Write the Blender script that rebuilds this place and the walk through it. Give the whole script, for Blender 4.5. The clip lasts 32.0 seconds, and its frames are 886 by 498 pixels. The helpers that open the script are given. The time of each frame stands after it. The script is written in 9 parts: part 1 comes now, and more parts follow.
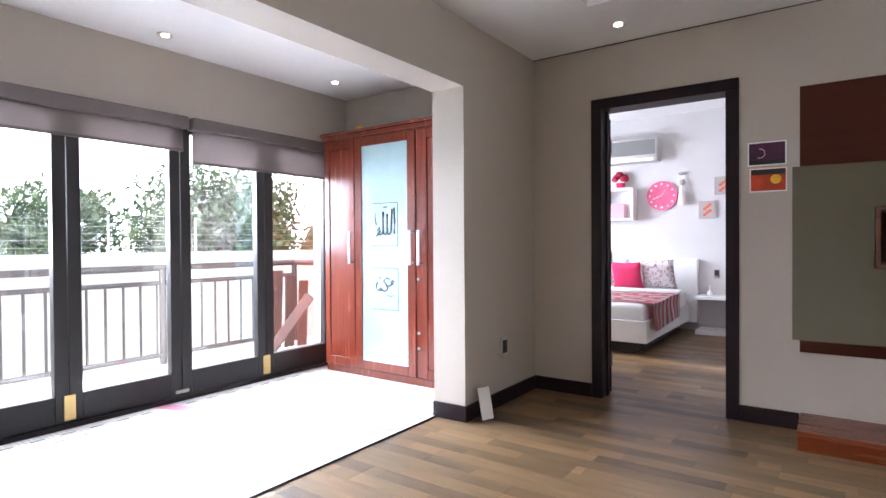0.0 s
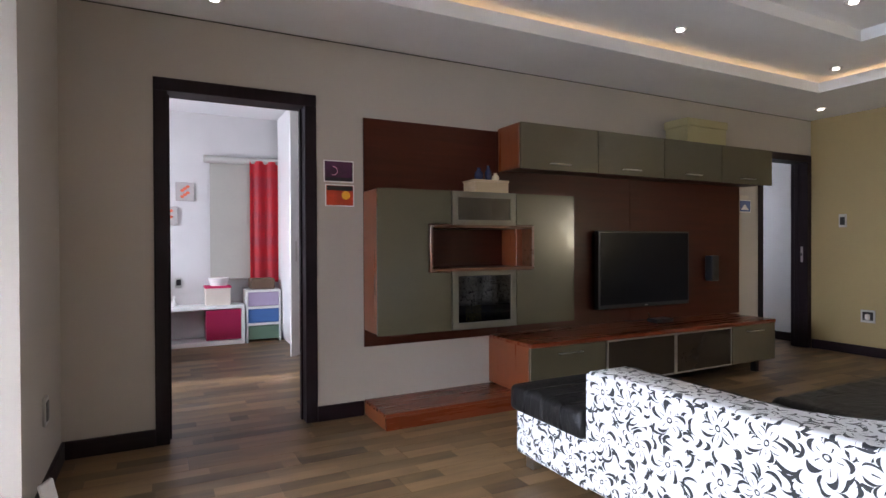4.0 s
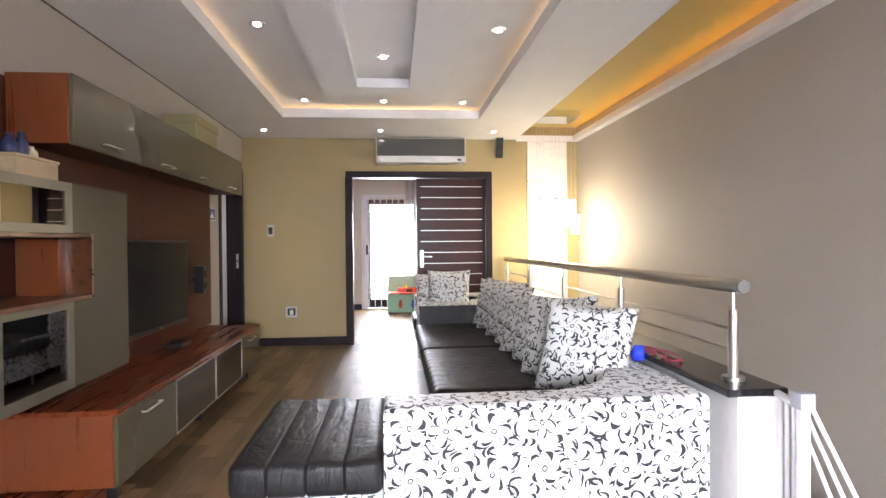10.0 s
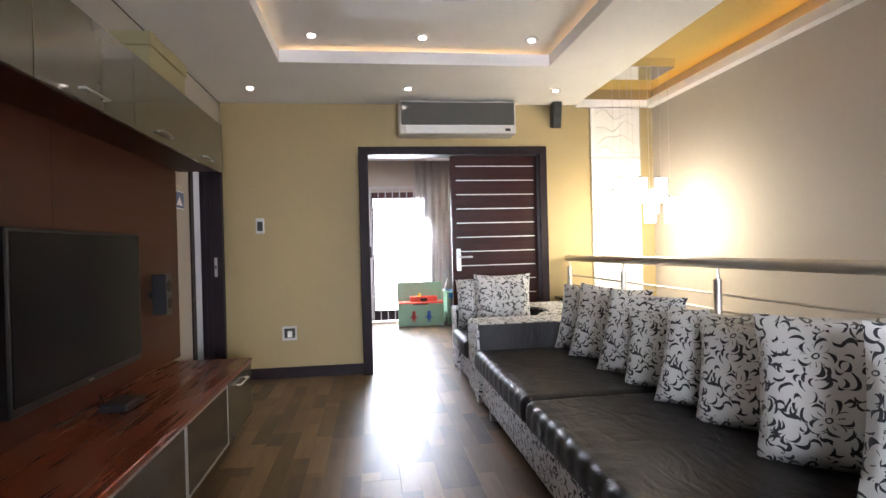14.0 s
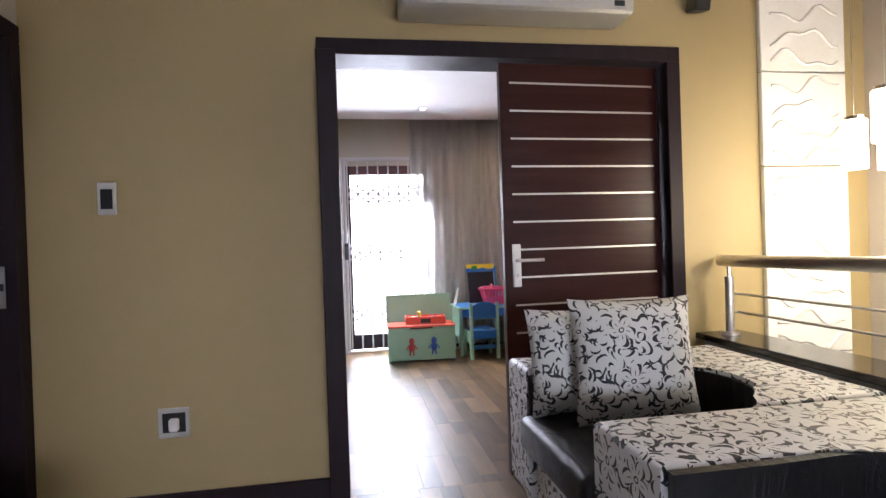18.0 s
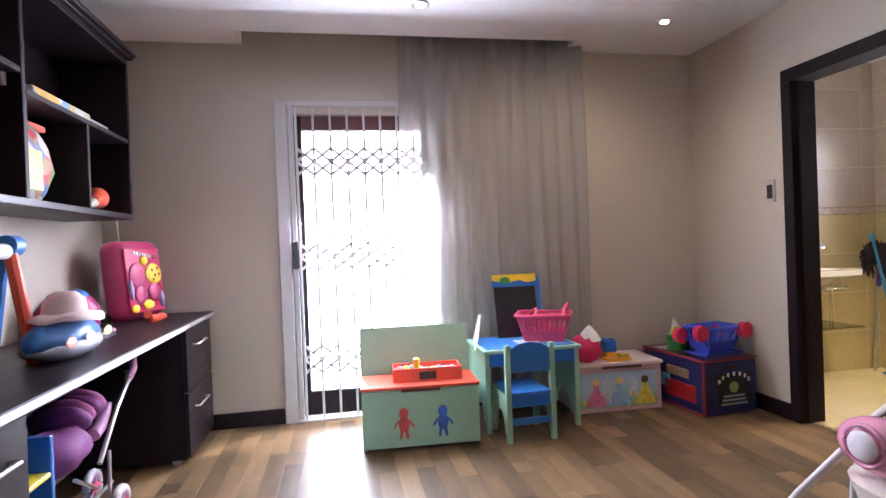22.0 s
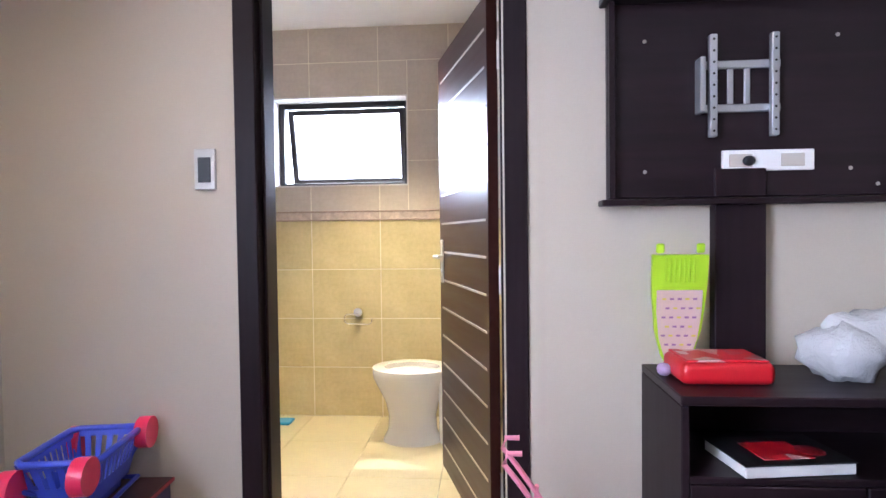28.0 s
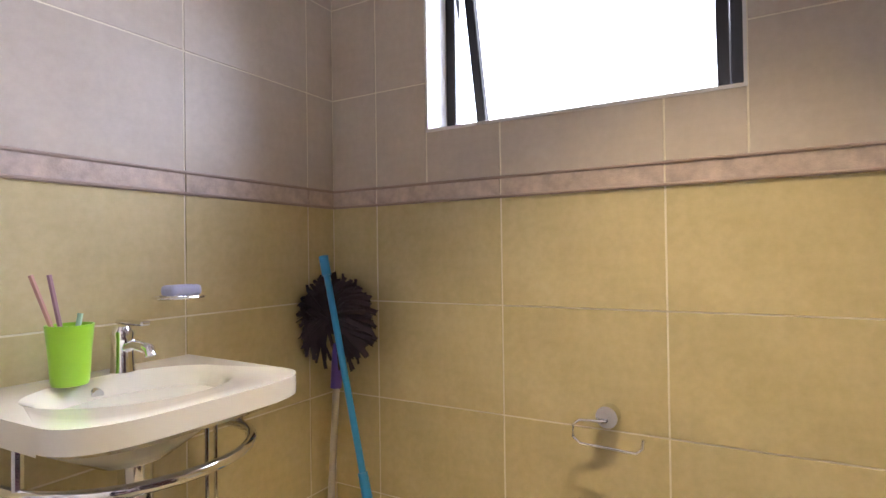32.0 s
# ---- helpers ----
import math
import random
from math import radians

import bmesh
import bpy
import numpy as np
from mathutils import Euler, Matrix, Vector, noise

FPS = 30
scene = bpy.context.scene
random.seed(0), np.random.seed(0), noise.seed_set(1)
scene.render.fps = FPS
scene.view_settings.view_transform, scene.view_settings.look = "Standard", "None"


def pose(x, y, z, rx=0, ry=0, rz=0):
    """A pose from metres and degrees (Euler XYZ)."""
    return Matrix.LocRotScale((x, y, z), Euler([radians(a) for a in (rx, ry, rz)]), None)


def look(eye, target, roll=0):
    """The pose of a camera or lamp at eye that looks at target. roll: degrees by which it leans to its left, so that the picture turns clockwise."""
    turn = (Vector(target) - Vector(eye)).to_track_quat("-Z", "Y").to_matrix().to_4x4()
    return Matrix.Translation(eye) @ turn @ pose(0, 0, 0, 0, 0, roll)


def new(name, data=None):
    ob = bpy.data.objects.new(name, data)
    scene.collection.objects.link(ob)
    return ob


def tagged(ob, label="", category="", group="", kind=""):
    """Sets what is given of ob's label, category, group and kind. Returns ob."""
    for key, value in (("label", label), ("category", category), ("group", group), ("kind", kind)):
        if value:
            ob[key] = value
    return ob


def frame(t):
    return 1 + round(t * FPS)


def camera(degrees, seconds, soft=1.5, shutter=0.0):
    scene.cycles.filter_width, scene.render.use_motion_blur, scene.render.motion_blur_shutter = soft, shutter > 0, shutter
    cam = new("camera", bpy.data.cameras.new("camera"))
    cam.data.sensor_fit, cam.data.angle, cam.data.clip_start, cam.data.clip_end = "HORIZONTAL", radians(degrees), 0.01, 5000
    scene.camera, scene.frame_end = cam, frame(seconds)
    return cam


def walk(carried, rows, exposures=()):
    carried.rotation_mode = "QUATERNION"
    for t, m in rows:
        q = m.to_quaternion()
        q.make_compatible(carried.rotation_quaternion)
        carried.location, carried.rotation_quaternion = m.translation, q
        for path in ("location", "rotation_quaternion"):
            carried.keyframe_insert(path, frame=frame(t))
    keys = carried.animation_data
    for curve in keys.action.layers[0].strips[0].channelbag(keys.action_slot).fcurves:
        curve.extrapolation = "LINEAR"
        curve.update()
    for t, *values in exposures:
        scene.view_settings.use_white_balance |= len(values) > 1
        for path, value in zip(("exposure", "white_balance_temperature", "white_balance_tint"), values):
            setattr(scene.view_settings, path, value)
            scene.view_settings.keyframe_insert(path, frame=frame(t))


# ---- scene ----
cam = camera(77.1, 32.0)
PATH = [
    (0, (0.307, 0.038, 1.127), (-0.848, 1.671, 1.103), -0.4),
    (0.5, (0.228, 0.041, 1.172), (-0.716, 1.803, 1.145), -0.3),
    (1, (0.083, 0.041, 1.157), (-0.634, 1.908, 1.142), -0.1),
    (1.5, (-0.11, 0.008, 1.143), (-0.58, 1.952, 1.137), -0.1),
    (2, (-0.288, -0.003, 1.132), (-0.417, 1.993, 1.135), -0.1),
    (2.5, (-0.514, 0.073, 1.13), (-0.356, 2.066, 1.129), -0.1),
    (4.5, (-1.266, 0.452, 1.17), (-0.175, 2.128, 1.151), -0.3),
    (5, (-1.374, 0.639, 1.168), (-0.139, 2.212, 1.149), -0.3),
    (5.5, (-1.435, 0.812, 1.175), (-0.015, 2.22, 1.154), -0.2),
    (6, (-1.447, 1.033, 1.174), (0.119, 2.277, 1.146), -0.3),
    (6.5, (-1.449, 1.252, 1.183), (0.259, 2.293, 1.159), -0.3),
    (7, (-1.488, 1.471, 1.183), (0.344, 2.272, 1.152), -0.2),
    (7.5, (-1.509, 1.658, 1.183), (0.413, 2.211, 1.152), -0.1),
    (8, (-1.478, 1.844, 1.172), (0.492, 2.189, 1.144), -0.1),
    (8.5, (-1.486, 1.953, 1.196), (0.506, 2.132, 1.167), -0.2),
    (9, (-1.519, 2.039, 1.23), (0.48, 2.103, 1.202), -0.2),
    (9.5, (-1.541, 2.108, 1.24), (0.458, 2.057, 1.213), -0.3),
    (10, (-1.541, 2.134, 1.237), (0.451, 1.957, 1.213), -0.5),
    (10.5, (-1.527, 2.144, 1.241), (0.461, 1.929, 1.217), -0.6),
    (11, (-1.456, 2.276, 1.183), (0.525, 2.001, 1.172), -1.2),
    (11.5, (-1.274, 2.332, 1.188), (0.707, 2.061, 1.175), -1.3),
    (12, (-1.071, 2.379, 1.203), (0.912, 2.117, 1.19), -1.3),
    (12.5, (-0.799, 2.451, 1.193), (1.184, 2.189, 1.183), -1.3),
    (13, (-0.505, 2.524, 1.168), (1.476, 2.253, 1.158), -1.3),
    (13.5, (-0.2, 2.556, 1.166), (1.783, 2.294, 1.158), -1.4),
    (14, (0.104, 2.62, 1.161), (2.088, 2.362, 1.154), -1.5),
    (14.5, (0.402, 2.666, 1.163), (2.384, 2.403, 1.155), -1.5),
    (14.7, (0.498, 2.752, 1.166), (2.48, 2.478, 1.158), -1.5),
    (15, (0.69, 2.86, 1.17), (2.67, 2.57, 1.163), -1.6),
    (15.5, (1.04, 2.88, 1.172), (3.02, 2.565, 1.162), -1.7),
    (16, (1.377, 2.83, 1.172), (3.355, 2.515, 1.159), -1.8),
    (16.5, (1.715, 2.725, 1.172), (3.69, 2.413, 1.155), -1.9),
    (17, (2.061, 2.708, 1.159), (4.035, 2.392, 1.14), -1.8),
    (17.5, (2.39, 2.671, 1.151), (4.363, 2.343, 1.132), -1.8),
    (18, (2.736, 2.59, 1.149), (4.708, 2.26, 1.134), -1.9),
    (18.5, (3.074, 2.544, 1.137), (5.046, 2.213, 1.125), -2.1),
    (19, (3.38, 2.518, 1.137), (5.351, 2.176, 1.124), -2.1),
    (19.5, (3.723, 2.47, 1.132), (5.692, 2.12, 1.122), -2.3),
    (20, (4.061, 2.46, 1.13), (6.03, 2.109, 1.121), -2.3),
    (20.5, (4.338, 2.46, 1.136), (6.305, 2.095, 1.13), -2.1),
    (21, (4.66, 2.43, 1.134), (6.623, 2.052, 1.129), -2.1),
    (21.5, (4.881, 2.375, 1.118), (6.847, 2.008, 1.118), -2.2),
    (22, (5.086, 2.325, 1.146), (7.054, 1.967, 1.129), -2.2),
    (22.5, (5.275, 2.258, 1.142), (7.24, 1.883, 1.121), -2.2),
    (23, (5.496, 2.182, 1.155), (7.436, 1.696, 1.129), -2.1),
    (23.5, (5.709, 2.188, 1.124), (7.568, 1.45, 1.107), -1.9),
    (24, (5.97, 2.268, 1.125), (7.668, 1.212, 1.104), -1.4),
    (24.5, (6.207, 2.281, 1.117), (7.767, 1.03, 1.094), -1.2),
    (25, (6.426, 2.292, 1.123), (7.82, 0.858, 1.098), -1.2),
    (25.5, (6.57, 2.339, 1.14), (7.706, 0.693, 1.111), -0.9),
    (26, (6.7, 2.344, 1.147), (7.527, 0.523, 1.112), -0.9),
    (26.5, (6.872, 2.235, 1.141), (7.439, 0.317, 1.107), -0.8),
    (28.5, (7.201, 1.212, 1.169), (7.311, -0.784, 1.117), -0.7),
    (29, (7.206, 0.865, 1.155), (7.303, -1.131, 1.104), -0.7),
    (29.5, (7.18, 0.514, 1.155), (7.293, -1.481, 1.092), -0.9),
    (30, (7.242, 0.235, 1.146), (7.38, -1.76, 1.101), -0.9),
    (30.5, (7.348, -0.03, 1.127), (7.589, -2.015, 1.095), -0.9),
    (31, (7.477, -0.255, 1.114), (7.878, -2.215, 1.104), -0.9),
    (31.5, (7.584, -0.424, 1.093), (8.267, -2.303, 1.111), -0.9),
    (32, (7.626, -0.511, 1.098), (8.635, -2.237, 1.12), -0.8),
]
EXPOSURES = [(0, 1.2, 6200, 17), (1.0, 0.3, 6100, 17), (2.0, -0.3, 6000, 18), (2.5, -0.2, 6000, 18), (4.5, 1.05, 6250, 17), (6.0, 1.0, 6250, 17), (7.5, 0.32, 6350, 16), (9.0, -0.08, 6250, 17), (9.5, 0.9, 6350, 17), (10.0, 1.49, 6650, 19), (10.5, 1.05, 6400, 19), (11.0, 0.5, 6150, 19), (12.0, 0.0, 6150, 18), (13.0, 0.8, 6250, 19), (14.5, 1.4, 6400, 18), (17.0, 1.3, 6350, 20), (18.0, 0.87, 6300, 22), (19.0, 0.48, 6200, 26), (20.0, 0.11, 6050, 28), (21.0, 0.55, 6000, 25), (22.0, 1.2, 6150, 25), (23.0, 1.72, 6300, 22), (24.0, 1.9, 6200, 21), (25.0, 1.55, 6150, 21), (26.0, 1.07, 6150, 22), (28.5, 1.75, 5500, 21), (30.0, 1.77, 5250, 20), (31.0, 1.84, 4950, 19), (32.0, 0.85, 5950, 25)]
walk(cam, [(t, look(eye, target, roll)) for t, eye, target, roll in PATH], EXPOSURES)

# ---- light and sky ----
world = bpy.data.worlds.new("sky")
scene.world = world
world.use_nodes = True
wn = world.node_tree.nodes
sky = wn.new("ShaderNodeTexSky")
sky.sky_type, sky.sun_disc = "NISHITA", False
sky.sun_elevation, sky.sun_rotation = radians(60), radians(195)
sky.air_density, sky.dust_density = 1.2, 3.0
wn["Background"].inputs["Strength"].default_value = 0.15
world.node_tree.links.new(sky.outputs["Color"], wn["Background"].inputs["Color"])


def lamp(kind, name, m, power, colour=(1, 1, 1), **values):
    data = bpy.data.lights.new(name, kind)
    data.energy, data.color = power, colour
    if "size" in values:
        data.shape, data.size, data.size_y = "RECTANGLE", values["size"], values["size_y"]
    if "radius" in values:
        data.shadow_soft_size = values["radius"]
    if "spread" in values:
        data.spread = radians(values["spread"])
    if "cone" in values:
        data.spot_size, data.spot_blend = radians(values["cone"]), 0.7
    ob = new(name, data)
    ob.matrix_world = m
    return ob


sun = lamp("SUN", "sun", look((0, 0, 10), (-2.6, 3.8, 2)), 4.5, (1.0, 0.96, 0.9))
sun.data.angle = radians(4)
DAY = (0.82, 0.91, 1.0)
lamp("AREA", "bifold_daylight", look((-4.35, 1.75, 1.7), (-2.35, 1.75, 0.3)), 370, DAY, size=3.5, size_y=1.6, spread=148)
lamp("AREA", "garden_door_daylight", look((8.99, 2.165, 1.1), (7.0, 2.165, 0.25)), 90, DAY, size=0.85, size_y=1.8)
lamp("AREA", "bath_window_daylight", look((8.13, -2.17, 1.78), (8.13, 0, 1.1)), 10.5, DAY, size=0.78, size_y=0.5, spread=105)
lamp("AREA", "passage_window_daylight", look((4.12, 4.7, 1.5), (6.4, 4.7, 1.2)), 16, DAY, size=0.68, size_y=1.1)
lamp("AREA", "bedroom_window_daylight", look((-3.5, 5.9, 1.55), (0, 6.0, 1.0)), 60, DAY, size=1.7, size_y=1.2)

# ---- materials ----


def material(name):
    m = bpy.data.materials.new(name)
    m.use_nodes = True
    nt = m.node_tree
    return m, nt, nt.nodes["Principled BSDF"]


def node(nt, kind, **values):
    n = nt.nodes.new(kind)
    for k, v in values.items():
        if k in n.inputs:
            n.inputs[k].default_value = v
    return n


def maths(nt, op, a, b=None, clamp=False):
    n = nt.nodes.new("ShaderNodeMath")
    n.operation, n.use_clamp = op, clamp
    for i, v in enumerate((a, b)):
        if v is None:
            continue
        if isinstance(v, (int, float)):
            n.inputs[i].default_value = v
        else:
            nt.links.new(v, n.inputs[i])
    return n.outputs[0]


def ramp(nt, fac, stops):
    n = nt.nodes.new("ShaderNodeValToRGB")
    els = n.color_ramp.elements
    while len(els) < len(stops):
        els.new(0.5)
    for e, (p, c) in zip(els, stops):
        e.position, e.color = p, (*c, 1)
    nt.links.new(fac, n.inputs[0])
    return n.outputs[0]


def coords(nt, which="Object", scale=(1, 1, 1)):
    tc = nt.nodes.new("ShaderNodeTexCoord")
    mp = nt.nodes.new("ShaderNodeMapping")
    mp.inputs["Scale"].default_value = scale
    nt.links.new(tc.outputs[which], mp.inputs[0])
    return mp.outputs[0]


def noise_out(nt, vec, scale, detail=4.0, rough=0.55):
    n = node(nt, "ShaderNodeTexNoise", Scale=scale, Detail=detail, Roughness=rough)
    nt.links.new(vec, n.inputs["Vector"])
    return n.outputs["Fac"]


def bump(nt, bsdf, height, strength=0.2, distance=0.002):
    b = node(nt, "ShaderNodeBump", Strength=strength, Distance=distance)
    nt.links.new(height, b.inputs["Height"])
    nt.links.new(b.outputs[0], bsdf.inputs["Normal"])


def plain(name, colour, rough=0.5, metal=0.0, vary=0.06, grain=60.0, relief=0.05, coat=0.0, blotch=3.0):
    """A painted, plastic or metal surface with a little large and small variation."""
    m, nt, b = material(name)
    v = coords(nt)
    mix = maths(nt, "ADD", maths(nt, "MULTIPLY", noise_out(nt, v, blotch), 0.7), maths(nt, "MULTIPLY", noise_out(nt, v, grain), 0.3))
    lo, hi = [max(0, c * (1 - vary)) for c in colour], [min(1, c * (1 + vary)) for c in colour]
    nt.links.new(ramp(nt, mix, [(0.3, lo), (0.7, hi)]), b.inputs["Base Color"])
    nt.links.new(maths(nt, "ADD", maths(nt, "MULTIPLY", mix, 0.16), max(0.02, rough - 0.08)), b.inputs["Roughness"])
    b.inputs["Metallic"].default_value = metal
    b.inputs["Coat Weight"].default_value = coat
    if relief:
        bump(nt, b, noise_out(nt, v, grain * 3), relief, 0.001)
    return m


def wood(name, dark, light, axis=0, rough=0.35, scale=1.0, coat=0.0, random_shade=0.0, streak=14.0, sheen=0.5):
    """Timber or laminate with grain running along an axis."""
    m, nt, b = material(name)
    s = [streak * scale] * 3
    s[axis] = 0.9 * scale
    tc = nt.nodes.new("ShaderNodeTexCoord")
    info = nt.nodes.new("ShaderNodeObjectInfo")
    shift = nt.nodes.new("ShaderNodeVectorMath")
    shift.operation = "ADD"
    comb = nt.nodes.new("ShaderNodeCombineXYZ")
    jump = maths(nt, "MULTIPLY", info.outputs["Random"], 37.0)
    for i in range(3):
        nt.links.new(jump, comb.inputs[i])
    nt.links.new(tc.outputs["Object"], shift.inputs[0])
    nt.links.new(comb.outputs[0], shift.inputs[1])
    mp = nt.nodes.new("ShaderNodeMapping")
    mp.inputs["Scale"].default_value = s
    nt.links.new(shift.outputs[0], mp.inputs[0])
    g = noise_out(nt, mp.outputs[0], 1.6, 8.0, 0.62)
    big = noise_out(nt, shift.outputs[0], 2.2, 3.0)
    f = maths(nt, "ADD", maths(nt, "MULTIPLY", g, 0.75), maths(nt, "MULTIPLY", big, 0.25))
    if random_shade:
        f = maths(nt, "ADD", f, maths(nt, "MULTIPLY", maths(nt, "SUBTRACT", info.outputs["Random"], 0.5), random_shade))
    mid = [(a + c) / 2 * 0.95 for a, c in zip(dark, light)]
    nt.links.new(ramp(nt, f, [(0.28, dark), (0.5, mid), (0.74, light)]), b.inputs["Base Color"])
    nt.links.new(maths(nt, "ADD", maths(nt, "MULTIPLY", g, 0.2), rough - 0.1), b.inputs["Roughness"])
    b.inputs["Specular IOR Level"].default_value = sheen
    b.inputs["Coat Weight"].default_value = coat
    b.inputs["Coat Roughness"].default_value = 0.12
    bump(nt, b, g, 0.12, 0.001)
    return m


def laminate(name, dark, light):
    """Two-strip oak laminate: each board is printed with two rows of shorter staves of uneven shade."""
    m, nt, b = material(name)
    tc = nt.nodes.new("ShaderNodeTexCoord")
    info = nt.nodes.new("ShaderNodeObjectInfo")
    comb = nt.nodes.new("ShaderNodeCombineXYZ")
    nt.links.new(maths(nt, "MULTIPLY", info.outputs["Random"], 37.0), comb.inputs[0])
    shift = nt.nodes.new("ShaderNodeVectorMath")
    shift.operation = "ADD"
    nt.links.new(tc.outputs["Object"], shift.inputs[0])
    nt.links.new(comb.outputs[0], shift.inputs[1])
    stave = node(nt, "ShaderNodeTexBrick", Scale=1.0, **{"Brick Width": 0.61, "Row Height": 0.0965, "Mortar Size": 0.0007, "Color1": (0, 0, 0, 1), "Color2": (1, 1, 1, 1), "Mortar": (0.3, 0.3, 0.3, 1)})
    stave.offset, stave.offset_frequency = 0.43, 2
    nt.links.new(shift.outputs[0], stave.inputs["Vector"])
    tone = nt.nodes.new("ShaderNodeSeparateColor")
    nt.links.new(stave.outputs["Color"], tone.inputs[0])
    jump = nt.nodes.new("ShaderNodeCombineXYZ")
    nt.links.new(maths(nt, "MULTIPLY", tone.outputs[0], 19.0), jump.inputs[1])
    own = nt.nodes.new("ShaderNodeVectorMath")
    own.operation = "ADD"
    nt.links.new(shift.outputs[0], own.inputs[0])
    nt.links.new(jump.outputs[0], own.inputs[1])
    mp = nt.nodes.new("ShaderNodeMapping")
    mp.inputs["Scale"].default_value = (1.2, 14.0, 14.0)
    nt.links.new(own.outputs[0], mp.inputs[0])
    g = noise_out(nt, mp.outputs[0], 1.5, 8.0, 0.65)
    mp2 = nt.nodes.new("ShaderNodeMapping")
    mp2.inputs["Scale"].default_value = (2.2, 7.0, 7.0)
    nt.links.new(own.outputs[0], mp2.inputs[0])
    big = noise_out(nt, mp2.outputs[0], 1.2, 2.0)
    f = maths(nt, "ADD", maths(nt, "ADD", maths(nt, "MULTIPLY", g, 0.34), maths(nt, "MULTIPLY", big, 0.3)), maths(nt, "MULTIPLY", tone.outputs[0], 0.36))
    mid = [(a + c) / 2 * 0.9 for a, c in zip(dark, light)]
    nt.links.new(ramp(nt, f, [(0.26, dark), (0.54, mid), (0.82, light)]), b.inputs["Base Color"])
    nt.links.new(maths(nt, "ADD", maths(nt, "MULTIPLY", g, 0.14), 0.33), b.inputs["Roughness"])
    b.inputs["Specular IOR Level"].default_value = 0.36
    bump(nt, b, g, 0.06, 0.0006)
    return m


def glowing(name, colour, strength):
    m, nt, b = material(name)
    b.inputs["Base Color"].default_value = (*colour, 1)
    b.inputs["Emission Color"].default_value = (*colour, 1)
    b.inputs["Emission Strength"].default_value = strength
    return m


def glass(name, colour=(1, 1, 1), rough=0.0, alpha=0.12):
    """A thin pane: mostly clear, with the gloss of glass."""
    m, nt, b = material(name)
    out = nt.nodes["Material Output"]
    clear = node(nt, "ShaderNodeBsdfTransparent", Color=(*colour, 1))
    shine = node(nt, "ShaderNodeBsdfGlossy", Roughness=rough)
    fres = node(nt, "ShaderNodeFresnel", IOR=1.45)
    mix = nt.nodes.new("ShaderNodeMixShader")
    nt.links.new(maths(nt, "ADD", fres.outputs[0], alpha - 0.04, True), mix.inputs[0])
    nt.links.new(clear.outputs[0], mix.inputs[1])
    nt.links.new(shine.outputs[0], mix.inputs[2])
    nt.links.new(mix.outputs[0], out.inputs["Surface"])
    return m


